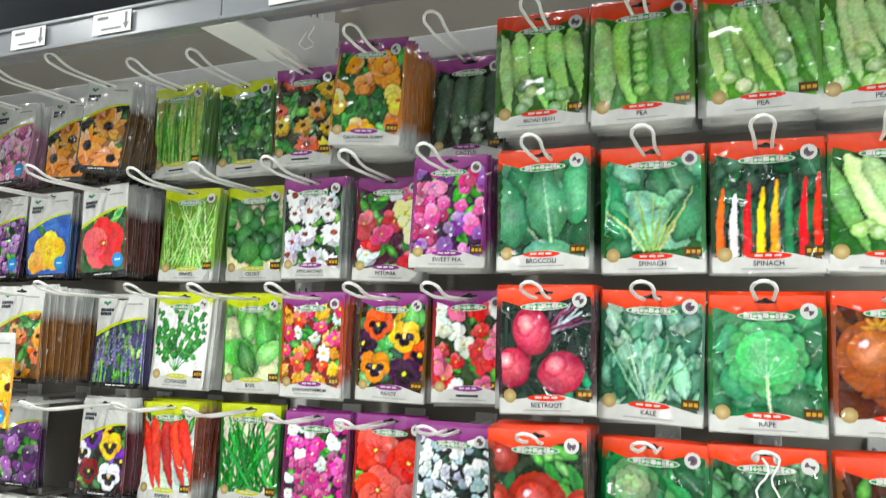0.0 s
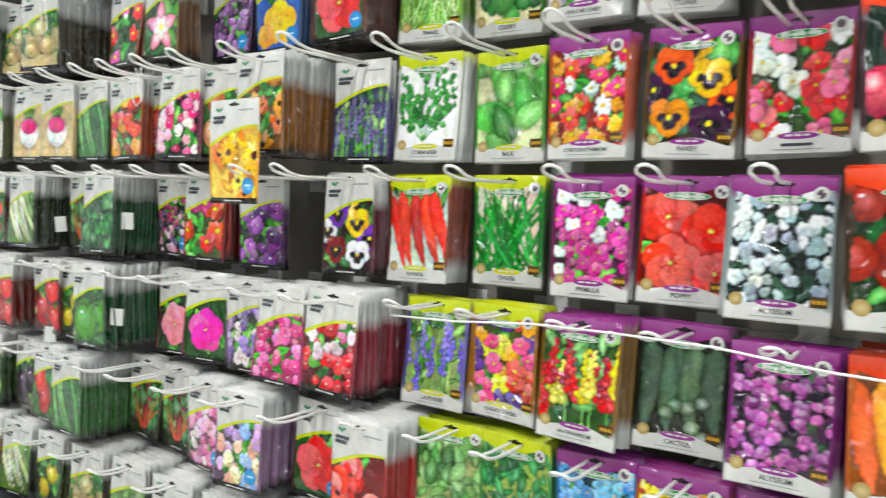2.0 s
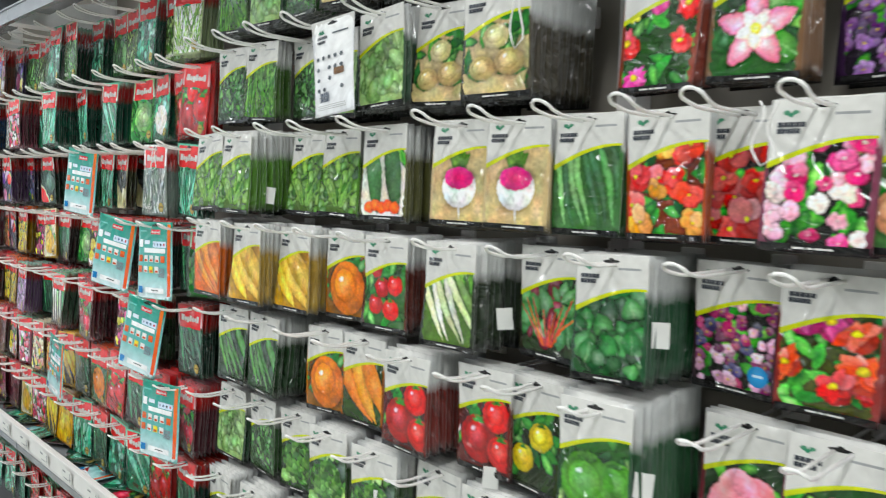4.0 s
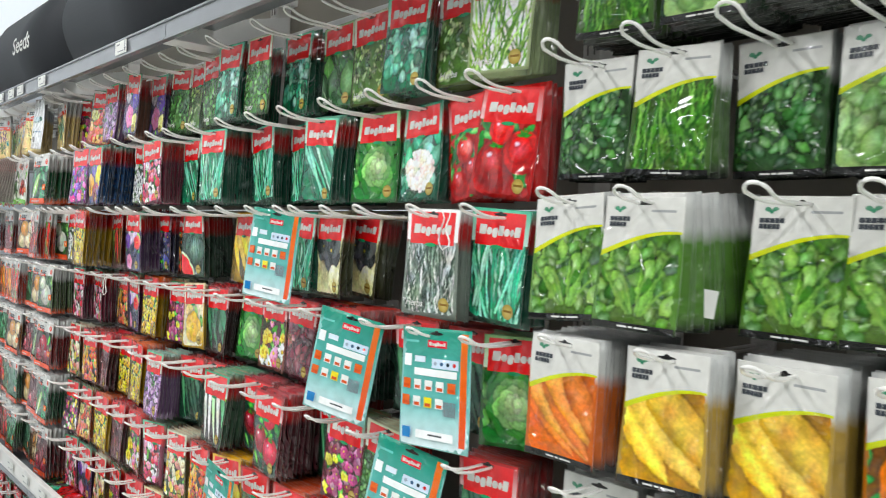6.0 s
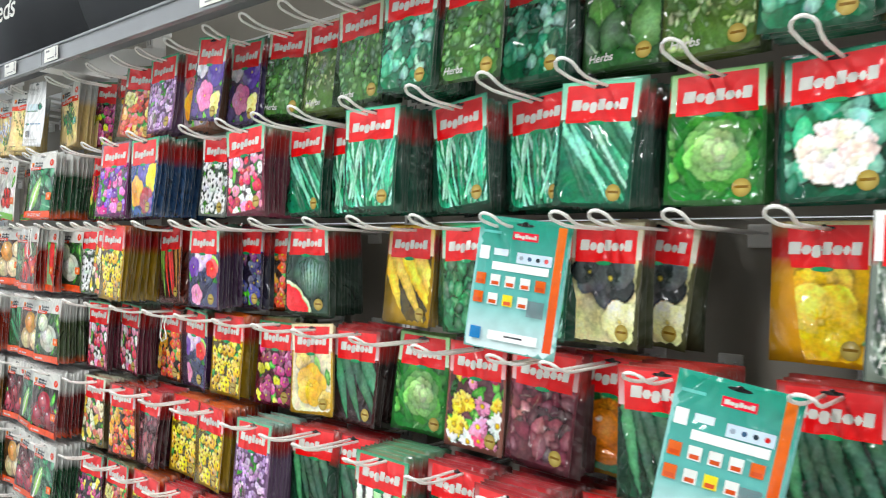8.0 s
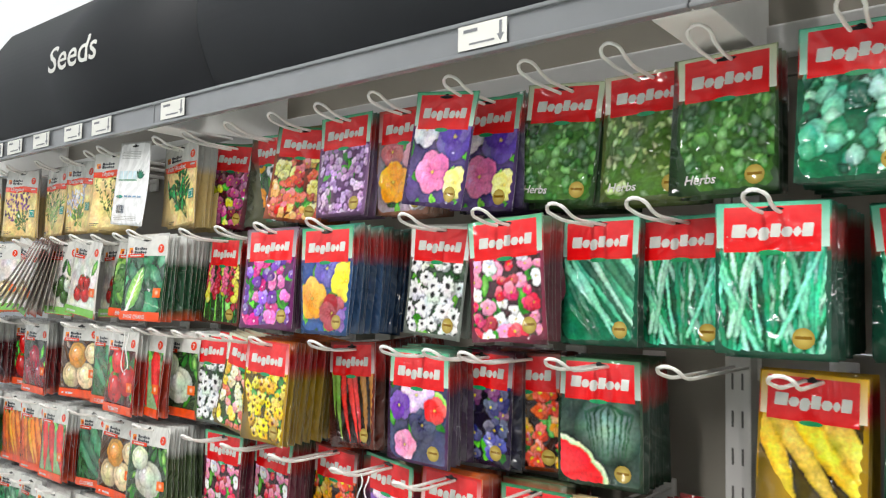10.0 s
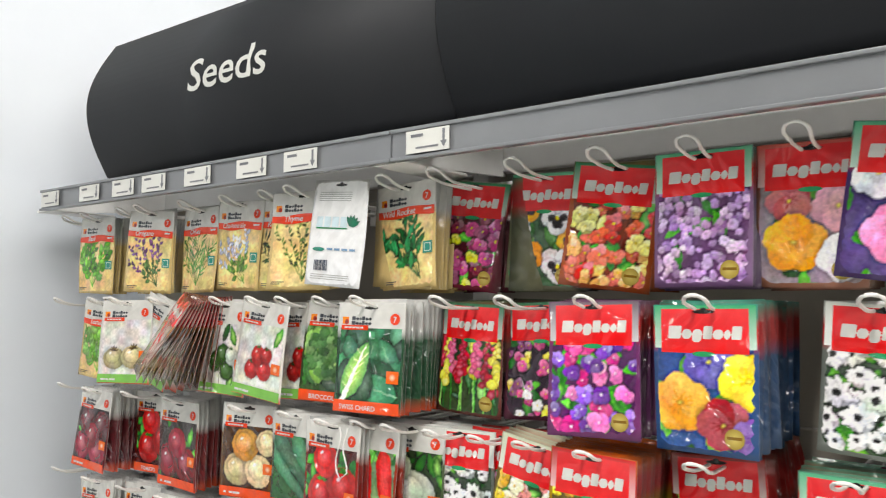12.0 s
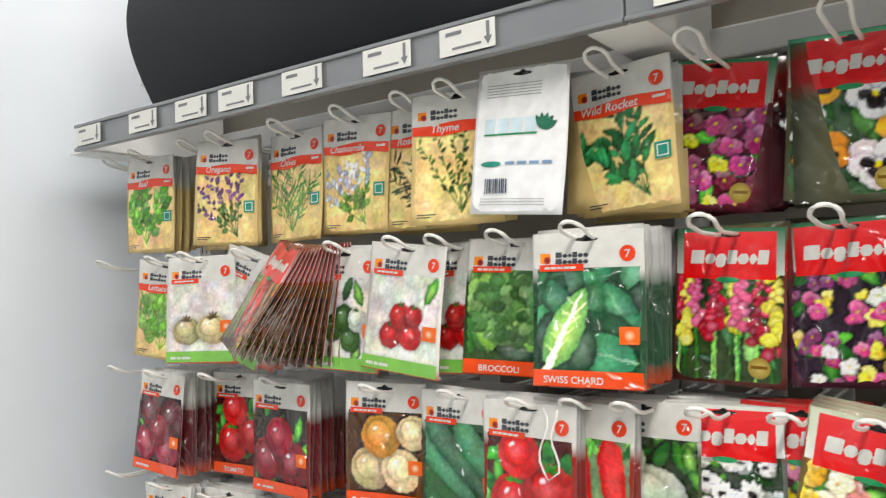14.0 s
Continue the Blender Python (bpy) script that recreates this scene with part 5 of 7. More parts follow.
design("dahlia", "f", "red and white blooms", fl("3a4a24", P("d8282c", "f0e8dc", "e06a8a", "c81e24"), 0.015, 6), "a83a3a")
design("primula", "f", "magenta and white primulas", fl("5a1f4a", P("c8288c", "d83a9a", "b01e78", "f0eef4"), 0.011, 5), "7a2a5a", "PRIMULA")
design("poppy", "f", "scarlet poppies", lambda a, g, b: discs(a, g, b, srgb("7a2010"), ((0.3, 0.72, 0.34, "e83214"), (0.78, 0.6, 0.32, "e22a10"), (0.36, 0.28, 0.33, "ea3812"), (0.85, 0.2, 0.26, "d8260e")), 14), "b8240f", "POPPY")
design("alyssum_white", "f", "tiny white alyssum", fl("24342e", P("d4e0e4", "e8f0f2", "a8bcc4"), 0.0072, 5, "c8d0b0", 16, P("3a5a4c", "4a6a5a", "28443a", "203a30")), "9aa8a8", "ALYSSUM")
design("antirrhinum", "f", "yellow and red snapdragons", sp("3a5a24", P("d8281c", "f0d428", "c81e1e", "f4e060", "a8142c"), 6, 0.007), "7a5a24", "ANTIRRHINUM")
design("alyssum_purple", "f", "tiny purple alyssum", fl("2c1430", P("9a3a8c", "b858a4", "7a2a70"), 0.0068, 5, "c890c0", 10, P("3a5a3c", "4a2a48", "2a1a2c", "5a2a54")), "7a2f70", "ALYSSUM")
design("forget_me_not", "f", "blue forget-me-nots", fl("2a4a5a", P("5aa8e0", "78bcf0", "3a84c8"), 0.009, 5), "3f7aa8")
design("marigold", "f", "orange marigolds", fl("3a4a14", P("f0841a", "e8541a", "f2c028"), 0.015, 9, "c85a10"), "a8541a")
# yellow-topped herbs
design("chives_tall", "h", "tall green chives", st("a8b868", P("4a8a3a", "6aa84a", "88c060"), 40, 0.003, 0.05), "5a8a3f")
design("parsley", "h", "curly parsley", lf("7a9a5a", P("3a7a3a", "58984a", "2a6030"), 0.018, 130, 0.8), "4f8a44")
design("fennel", "h", "feathery green fennel", st("6f9a3a", LIME, 60, 0.002, 0.5), "7fae48", "FENNEL")
design("celery", "h", "celery leaves", lf("c8c8a0", P("3f8a3f", "5aa452", "2f6f35"), 0.03, 60, 0.85), "5a964a", "CELERY")
design("coriander", "h", "a sprig of coriander on white", sg("f0f0ec", P("4fa052", "68b468", "3c8c44"), 9, 0.012, 0.75), "ecece6", "CORIANDER")
design("basil", "h", "broad basil leaves", lf("c4d8a0", P("6cc45c", "8cd874", "58b04c"), 0.06, 16, 0.55), "6ab055", "BASIL")
design("paprika", "h", "red chilli peppers", ro("d0d0c0", P("d8301a", "c42414", "e4401e"), 5, 0.02, True, 0.3), "8a3a1f", "PAPRIKA")
design("chives_cut", "h", "cut green chives", st("cdd0b0", P("2a8a3a", "3fa04c", "1f702c"), 60, 0.0042, 0.5), "3f8f45", "CHIVES")
design("lavender", "h", "lavender spikes", sp("7f945f", P("7a70c8", "6a5ebc", "958ad8"), 4, 0.0048), "6a62a0", "LAVENDER")
design("edible_flowers", "h", "mixed edible flowers", fl("5a5a1f", P("f09a1a", "e84a7a", "f0dc40", "d83a1e", "6a3a8a"), 0.014, 6), "a8702a", "EDIBLE FLOWERS")
design("salad_leaf", "h", "pale salad leaves", lf("a8b878", P("8cc070", "6aa858", "a4d488"), 0.03, 70), "88b868")
design("rocket_leaf", "h", "green rocket leaves", lf("8aa858", P("2f8a44", "48a058", "20702f"), 0.022, 110, 0.4), "4a9450")
# white-topped packets with a lime arc
design("pink_daisy", "s", "pale pink flowers", fl("8a5a70", P("e8a0c0", "d878a8", "f0c8d8"), 0.012, 6), "b07a94", "new")
design("gazania_single", "s", "a large orange gazania", fl("1f2a14", P("f0a01e", "e88a14"), 0.034, 14, "2a1408", 8), "5a3f14")
design("lilac_mix", "s", "dark lilac flowers", fl("2a1f2f", P("7a4a8a", "a070b0", "5a2f6a"), 0.008, 5), "4a2f55", "new")
design("iceland_poppy", "s", "a yellow poppy on blue", lambda a, g, b: discs(a, g, b, srgb("4a74b8"), ((0.55, 0.35, 0.36, "f4b828"), (0.2, 0.18, 0.2, "f0a820")), 3), "3a5a8a", "new")
design("red_poppy", "s", "a scarlet poppy", lambda a, g, b: discs(a, g, b, srgb("3f5a34"), ((0.5, 0.42, 0.44, "de1608"),), 14), "5a2a1f", "new")
design("dahlia_mix", "s", "pink and yellow blooms", fl("2a4a1f", P("e83a8a", "f0dc30", "d8281c"), 0.024, 10), "8a3f2f")
design("star_lily", "s", "a pink star flower", lambda a, g, b: star_pic(a, g, b), "7a5a3f")
design("potato_bean", "s", "pale bean seeds", rd("b8a878", P("d8c890", "c8b478"), ((0.3, 0.3, 0.2), (0.7, 0.35, 0.22), (0.5, 0.65, 0.2)), 0.8, None), "3a3424")
design("leaf_stack", "s", "pale green leaves", lf("8aa86a", P("9ac07a", "7aa45c"), 0.03, 60), "2f4a34")
design("cat_grass", "s", "green grass blades", st("3a5a24", P("4a7f2f", "6a9f45", "2f5f1f"), 60, 0.003, 0.35), "3f5f2a")
design("herb_dark", "s", "dark green herb leaves", lf("2a4a24", P("3a7034", "528a44", "28562a"), 0.016, 140, 0.6), "2f4f2a")
design("lavender_field", "s", "a lavender field", sp("4a4a66", P("6a628e", "7a72a0", "585080"), 10, 0.0026), "4a4470")
design("coneflower", "s", "brown and gold coneflowers", fl("6a4a24", P("d8921e", "b8641a", "e0b040"), 0.018, 10, "3a1f10"), "8a5a2a")
design("sunflower", "s", "golden sunflowers", fl("f0c458", P("fabc14", "fcd034", "f48a0c"), 0.021, 13, "7a2c06", 5, P("e8a81c", "d88a14", "f0c850", "c87a10")), "e0a020", "new")
design("melon_balls", "s", "peach-coloured fruits", rd("4a6a3a", P("e8905a", "e07a6a", "f0b080"), ((0.3, 0.3, 0.24), (0.7, 0.45, 0.24), (0.4, 0.75, 0.22))), "a86a4a")
design("sweet_william", "s", "pink sweet william", fl("24241f", P("e0508a", "f0a8b8", "c82a6a", "f4d0c8"), 0.012, 5, "f8e8e0"), "7a3a50")
design("nasturtium_red", "s", "dark red nasturtiums", fl("3a1414", P("a81e14", "c82a18"), 0.018, 5), "6a1f18")
design("nasturtium", "s", "orange and red nasturtiums", fl("7a3a14", P("e8401a", "f09a28", "d82a14"), 0.018, 5), "a8481f")
design("runner_bean", "s", "green runner beans", pd("3f6a3a", P("4a8a44", "68a45a", "2f6a34"), 8, 0.009, 0, 0.2), "3f6f3c")
design("radish", "s", "a pink and white radish", lambda a, g, b: radish_pic(a, g, b), "d0b888")
design("cucumber_carrot", "s", "cucumber and orange carrot slices", lambda a, g, b: (pic_roots(a, g, b, srgb("d8d4c0"), P("2f5a2a", "3a6a30"), 2, 0.034, False, 0.9), slices(a, g, b)), "5a5a34")
design("lettuce_leaf", "s", "frilly green lettuce", lambda a, g, b: (pic_leafy(a, g, b, srgb("4a6a2c"), P("5f9438", "78aa4a", "44782a"), 0.024, 150, 0.6), pic_sprig_over(a, g, b, P("7ca24a", "6a923e"))), "4f7a30")
design("pansy_white", "s", "purple, white and yellow pansies", pa("3a141c", P("f0bc1e", "7a3aa0", "f0e8f0", "8a1f24"), 0.019), "5a2430")
design("viola", "s", "purple violas", fl("2a3a24", P("7a2f8a", "9a4aa8", "5a1f6a"), 0.014, 5, "f0e0f0"), "4a2a50")
design("zinnia", "s", "red and magenta zinnias", fl("4a4a1f", P("d8281e", "c82a70", "e0501e"), 0.022, 9, "f0c828"), "8a2f2a")
design("dianthus_mix", "s", "small dark mixed flowers", fl("24241f", P("a83a6a", "7a2a5a", "d8a0b8", "4a3a6a"), 0.008, 5), "4a2f3a", "new")
design("parsley_flat", "s", "flat green parsley", lf("1f4a24", P("2f7a3a", "46944c", "1f5c2c"), 0.026, 110, 0.85), "1f4a2c")
design("leek", "s", "leeks and carrots", ro("5a7a3a", P("c8d8a0", "e0e4c8", "8ab060"), 6, 0.012, True, 0.5), "24301f")
design("tomato_small", "s", "small red tomatoes", rd("3a5a2a", REDS, ((0.3, 0.3, 0.17), (0.65, 0.25, 0.18), (0.45, 0.55, 0.17), (0.75, 0.6, 0.17), (0.3, 0.8, 0.15))), "5a241a")
design("gem_squash", "s", "an orange squash", rd("8a5a1f", P("f0981e", "e8841a"), ((0.55, 0.42, 0.42),), 1.1, None), "c87a1f")
design("butternut", "s", "a pale yellow butternut", ro("b88a28", P("f2c450", "eab63c"), 3, 0.042, False, 0.9), "a88a44")
design("carrots", "s", "a bunch of orange carrots", ro("d06a1c", P("f08a2a", "f4983a", "e87a20"), 5, 0.03, False, 0.8), "c0601a")
design("phlox_red", "s", "red and pink phlox", fl("5a1420", P("d81e2c", "e87a9a", "c01424", "f0c8d0"), 0.012, 5, "f4e8d8"), "8a2a3a")
design("petunia_pink", "s", "bright pink petunias", fl("7a1f4a", P("e0388a", "ec68a8", "c8246c"), 0.012, 5, "f4d0dc"), "a83068")
design("stock", "s", "lilac and cream stocks", fl("4a4a44", P("b8a0cc", "e8d8d8", "8a70b0"), 0.012, 6), "7a6a84")
design("cosmos", "s", "a magenta zinnia", lambda a, g, b: discs(a, g, b, srgb("34502c"), ((0.5, 0.42, 0.38, "e8309a"),), 14), "7a2f50")
design("picotee", "s", "a rose-and-white bloom", lambda a, g, b: discs(a, g, b, srgb("3a4a34"), ((0.5, 0.42, 0.4, "ee8a94"),), 14), "8a3f48")
design("bell_pepper", "s", "green bell peppers", rd("2f6a24", P("6cb840", "5aa43a"), ((0.82, 0.45, 0.28), (0.42, 0.38, 0.38)), 1.0, "3f7a2c", GREENS, 12), "24502f")
design("squash_flower", "s", "dark leaves with yellow squash", rd("2a3a1a", P("d8cc3a", "c8bc34"), ((0.35, 0.3, 0.2), (0.65, 0.6, 0.2))), "34401f")
design("tomato", "s", "large red tomatoes", rd("5a1a14", P("d02018", "e03020"), ((0.42, 0.36, 0.36), (0.85, 0.25, 0.26), (0.75, 0.7, 0.25))), "6a1f18")
design("pumpkin_slice", "s", "orange squash halves", ro("3a4a1f", P("f09a28", "e07c1a"), 3, 0.032, False, 0.8), "a8621c")
design("cucumber", "s", "dark green cucumbers", pd("24401f", P("2f5f2a", "3f7a34", "1f481f"), 6, 0.018, 0, 0.6), "1f3a1f")
design("chilli_red", "s", "red chillies", rd("3a5a24", P("e03a14", "d02a10"), ((0.5, 0.35, 0.22), (0.3, 0.65, 0.2)), 1.6), "8a3018")
design("aubergine", "s", "dark aubergines", rd("3a3a24", P("2a1428", "3a1c34"), ((0.4, 0.4, 0.3), (0.75, 0.55, 0.26)), 1.3), "2a1f28")
design("broccoli_head", "s", "green broccoli", cu("2a4a1f", P("4a7a34", "3a662c", "5f8f44"), 0.5, 0.45, 0.4, GREENS), "2f4a24")
design("pastel_mix", "s", "pastel mixed flowers", fl("5a4a5a", P("e8b0a0", "c8a0d0", "f0d8b0", "9ab0e0"), 0.014, 6), "8a6a8a", "new")
design("tulip_red", "s", "glowing red poppies", fl("7a1408", P("ee2a10", "f23a18"), 0.034, 5, "3a0c08", 4), "a81f10")
design("radish_mix", "s", "red stems and green leaves", lambda a, g, b: (pic_leafy(a, g, b, srgb("2f3f24"), P("3f7a3f", "5a944f", "7a2a30"), 0.03, 60), pic_sprig_over(a, g, b, P("d83a4a", "e05a2a"))), "3f3f2a")
# red title panels
design("m_herb", "m", "small green herb leaves", lf("3f6a30", P("4a8a3f", "68a455", "35702f"), 0.014, 150, 0.7), "2a4a24", "Herbs", "c8d0b0")
design("m_parsley", "m", "curled teal-green parsley", lf("1f6a4a", TEALS, 0.02, 120, 0.8), "145038", "", "6ac0a0")
design("m_thyme", "m", "thyme sprigs", lf("4a6a30", P("7a9a55", "5a8040", "a0b878"), 0.012, 150, 0.5), "4a5a2a", "Herbs", "d8d0b8")
design("m_sorrel", "m", "large green leaves", lf("2a5a2a", P("3f7a34", "5a9448", "2f6a2c"), 0.05, 40, 0.7), "2a4f28", "Herbs", "a8c090")
design("m_herb_white", "m", "pale green herb stalks", st("e4e4d8", P("8ab05a", "a8c880", "6a944a"), 50, 0.003, 0.6), "a0b080", "Herbs", "e8e8e0")
design("m_bean_teal", "m", "long teal-green beans", st("1a6a50", TEALS, 90, 0.0046, 0.2), "14503c", "", "5ab898")
design("m_bean_dwarf", "m", "diagonal green beans", pd("1a7052", TEALS, 12, 0.011, 0, 0.7), "14503c", "", "78c8a8")
design("m_cauliflower", "m", "a white cauliflower", cu("145a44", P("f0eee4", "e4e0d0"), 0.5, 0.32, 0.34), "14503c", "", "2a8a6a")
design("m_lettuce", "m", "green lettuce", hd("2a7a34", P("4a9f44", "68b858", "3a8a3c"), ((0.5, 0.4, 0.4),)), "2a6a30", "", "98c888")
design("m_tomato", "m", "large red tomatoes", rd("a81410", P("e02a18", "d01e14"), ((0.35, 0.3, 0.32), (0.78, 0.42, 0.3), (0.4, 0.62, 0.2))), "b01c18", "", "c8201c")
design("m_tomato_small", "m", "red cherry tomatoes", rd("b01c18", P("e03a1e", "d42818"), ((0.25, 0.2, 0.2), (0.6, 0.3, 0.22), (0.4, 0.5, 0.2), (0.8, 0.5, 0.18))), "b01c18", "", "c8201c")
design("m_corn", "m", "yellow sweetcorn cobs", ro("5a4a14", P("f0cc50", "e8bc38", "f4d868"), 4, 0.024, False, 0.6), "a8842a", "", "d8a83a")
design("m_spinach", "m", "crinkled green spinach", lf("1a6a3f", P("2a8a55", "3fa068", "1c6a40"), 0.024, 110, 0.8), "186038", "", "48b080")
design("m_squash_dark", "m", "dark squash with pale flesh", lambda a, g, b: discs(a, g, b, srgb("e0d8a8"), ((0.6, 0.55, 0.36, "3a423e"), (0.3, 0.6, 0.28, "2f3834"), (0.75, 0.2, 0.26, "e8dca0")), 0), "4a4a30", "", "c8c0a0")
design("m_squash_yellow", "m", "a yellow patty-pan squash", lambda a, g, b: discs(a, g, b, srgb("e0b030"), ((0.5, 0.55, 0.3, "f0c02c"), (0.5, 0.3, 0.42, "f4c828")), 4), "d89a1a", "", "d8d0a0")
design("m_rosemary", "m", "silvery rosemary sprigs", st("c4c8c4", P("4a5a50", "5c6c60", "8a988e", "c8ccc8"), 130, 0.0022, 0.3), "7a847a", "Herbs", "f0f0ee")
design("m_melon", "m", "a golden melon", lambda a, g, b: discs(a, g, b, srgb("e8dcb4"), ((0.3, 0.6, 0.2, "f0d88a"), (0.5, 0.32, 0.36, "f0c040"), (0.85, 0.16, 0.16, "e8c868")), 3), "c8a040", "", "e0d4b0")
design("m_watermelon", "m", "a cut watermelon", lambda a, g, b: melon_slice_pic(a, g, b), "2a4030", "", "4a7a58")
design("m_marigold", "m", "orange marigolds on dark", fl("3a1f10", P("e0601a", "d0481a", "f0a030"), 0.014, 8), "6a2f18", "", "7a2418")
design("m_viola", "m", "purple and pink violas", lambda a, g, b: discs(a, g, b, srgb("4a4a6a"), ((0.5, 0.62, 0.28, "dcb8e0"), (0.2, 0.5, 0.2, "6a2fa0"), (0.6, 0.35, 0.22, "2a2a5a"), (0.3, 0.15, 0.2, "d888b0"), (0.8, 0.5, 0.18, "d02a2a"))), "4a2a50", "", "58ac84")
design("m_bluemix", "m", "dark blue flowers", fl("1f1430", P("3a3a90", "6a2a6a", "2a2a60"), 0.014, 6), "241a34", "", "5a1a30")
design("m_redbean", "m", "red and brown beans", ro("2a1410", P("c02a18", "a06a24", "6a7a2a"), 7, 0.012, False, 0.1), "5a1f14", "", "8a2014")
design("m_snapmix", "m", "cream and pink flowers", fl("4a5a34", P("f0e0b0", "e8a090", "f0c858", "e07a60"), 0.011, 6), "7a6a44", "", "c8d0b8")
design("m_daisy_white", "m", "white daisies with dark hearts", fl("4a5a4a", WHITES, 0.0145, 11, "24201c", 14), "7a807a", "", "d8dcd4")
design("m_daisy_mix", "m", "white, pink and yellow daisies", fl("6a4a4a", P("f0ece4", "e890a8", "f0d050", "d84a70"), 0.017, 12, "e0b828"), "8a5a50", "", "c82020")
design("m_phlox", "m", "pink, white and red phlox", fl("5a3a3f", P("d83a6a", "f0e4e8", "c8203f", "e88aa8"), 0.0105, 5), "7a2f44", "", "58ac84")
design("m_pansy_big", "m", "orange, violet and yellow pansies", lambda a, g, b: discs(a, g, b, srgb("3a5a8a"), ((0.55, 0.62, 0.26, "5a4a9a"), (0.92, 0.5, 0.28, "f0d028"), (0.25, 0.33, 0.3, "f2a422"), (0.68, 0.2, 0.26, "a02430"), (0.95, 0.12, 0.2, "7a4a9a"))), "2a4a78", "", "3fa070")
design("m_pansy_white", "m", "white and gold pansies", pa("4a6a48", P("f0eee8", "f0b41e", "e8e4dc", "d89a24"), 0.021), "5a5a44", "", "58ac84")
design("m_sweet_pea", "m", "magenta and violet sweet peas", fl("5a1f5a", P("d02a8a", "8a4ac0", "e070b8", "6a2a90"), 0.0115, 4, "f0c8e8"), "6a2a60", "", "6a5a64")
design("m_alyssum", "m", "lilac alyssum", fl("6a4a70", P("b890c4", "a078b0", "d0b0d8"), 0.0055, 4, "d8c0dc", 6), "7a5a80", "", "58ac84")
design("m_poppy_orange", "m", "an orange poppy and pale flowers", lambda a, g, b: discs(a, g, b, srgb("a08f94"), ((0.75, 0.55, 0.25, "d8a0a8"), (0.3, 0.6, 0.22, "b85a5a"), (0.35, 0.3, 0.3, "f2a426"), (0.8, 0.2, 0.24, "e8e0e4"))), "9a6a58", "", "c85a50")
design("m_petunia_purple", "m", "purple and pink petunias", lambda a, g, b: discs(a, g, b, srgb("5a4a7a"), ((0.25, 0.68, 0.24, "d8d0dc"), (0.75, 0.62, 0.3, "5a3a98"), (0.45, 0.3, 0.28, "d87aa8"), (0.85, 0.22, 0.2, "e8d890"))), "3f2a5a", "", "58ac84")
design("m_snapdragon", "m", "yellow and red snapdragons", sp("3a4a2a", P("c8203a", "e8d860", "d86a80", "b01a30"), 5, 0.007), "6a3a34", "", "2a6a48")
design("m_carnation", "m", "purple and yellow flowers", fl("5a1428", P("9a2a60", "e0c850", "c04a80", "7a1f3a"), 0.0125, 6, "e8c63a", 6), "6a1f30", "", "2a7a50")
design("m_freesia", "m", "red, peach and yellow flowers", fl("7a3a24", P("d8301e", "f0b060", "f0d880", "e06a48"), 0.011, 6), "9a4a2a", "", "2a7a50")
design("m_statice", "m", "small pink and yellow flowers", fl("3a2a34", P("c84a80", "f0d060", "8a3a6a", "e8e0d8"), 0.008, 5), "5a2f3f", "", "2a6a48")
design("m_yellow_mix", "m", "yellow daisies", fl("6a5a14", P("f4cc20", "f8dc48", "e8b018"), 0.012, 9, "8a4a10"), "a8841a", "", "c82020")
design("m_wine", "m", "wine-red salad leaves", lf("5a2a34", P("7a3444", "944c58", "5a2230"), 0.028, 80, 0.6), "5a2a34", "", "b02020")
design("m_pepper", "m", "red and green peppers", ro("2a1f1f", P("a82a24", "2a6a48", "8a1f24"), 4, 0.024, False, 0.5), "3a1a1c", "", "8a1a1c")
design("m_dark_leaf", "m", "dark green vegetables", pd("143a2a", P("1f5a3f", "2a704c", "14402c"), 6, 0.016, 0, 0.3), "123424", "", "b01c1c")
design("m_onion", "m", "a golden onion", rd("3a6a44", P("f0a03a", "e8902c"), ((0.5, 0.36, 0.38),), 1.05, "c8842a"), "8a6a34", "", "c02020")
design("m_spring_onion", "m", "white spring onions", ro("3a2a2c", P("e0e8d8", "a8d0a0", "6ab080"), 5, 0.015, True, 0.15), "3f5a44", "", "3a9068")
design("m_beetroot", "m", "red beetroots", rd("1f4a3a", P("a01834", "b82240"), ((0.3, 0.4, 0.26), (0.7, 0.3, 0.26), (0.6, 0.7, 0.2))), "5a1a28", "", "a01c20")
# pale packets with a red band
BEIGE = "dfc387"
design("g_basil", "g", "light green basil on beige", sg(BEIGE, P("6aae3f", "88c25a", "508f30"), 6, 0.018, 0.6, 0.42), BEIGE, "Basil")
design("g_oregano", "g", "purple flowering oregano on beige", sg(BEIGE, P("5a7a44", "6f8f55", "486a38"), 6, 0.010, 0.5, 0.68, 0.5, P("86587e", "9a7094", "6f4a68")), BEIGE, "Oregano")
design("g_chives", "g", "a bunch of chives on beige", lambda a, g, b: (pic_sprig(a, g, b, srgb(BEIGE), P("6a9a4a", "88b060"), 7, 0.02, 0.12, 0.45)), BEIGE, "Chives")
design("g_chamomile", "g", "white flowering chamomile on beige", sg(BEIGE, P("6a8f40", "88a858"), 6, 0.012, 0.5, 0.66, 0.5, P("f0ece4", "d8d8d8", "b8bcc0")), BEIGE, "Chamomile")
design("g_rosemary", "g", "rosemary needles on beige", sg(BEIGE, P("4a5f3f", "66784f", "3a4c34"), 6, 0.016, 0.18, 0.6, 0.35), BEIGE, "Rosemary")
design("g_thyme", "g", "a thyme bunch on beige", sg(BEIGE, P("6a7f3f", "869a55", "50662f"), 6, 0.008, 0.42, 0.55), BEIGE, "Thyme")
design("g_rocket", "g", "wild rocket leaves on beige", sg(BEIGE, P("2f8a50", "45a062", "20703c"), 5, 0.021, 0.34, 0.72, 0.5), BEIGE, "Wild Rocket")
design("g_lettuce", "g", "green lettuce on beige", sg(BEIGE, P("7ab04a", "98c868"), 7, 0.02, 0.8, 0.5), BEIGE, "Lettuce")
WOOD = "e0dcd4"
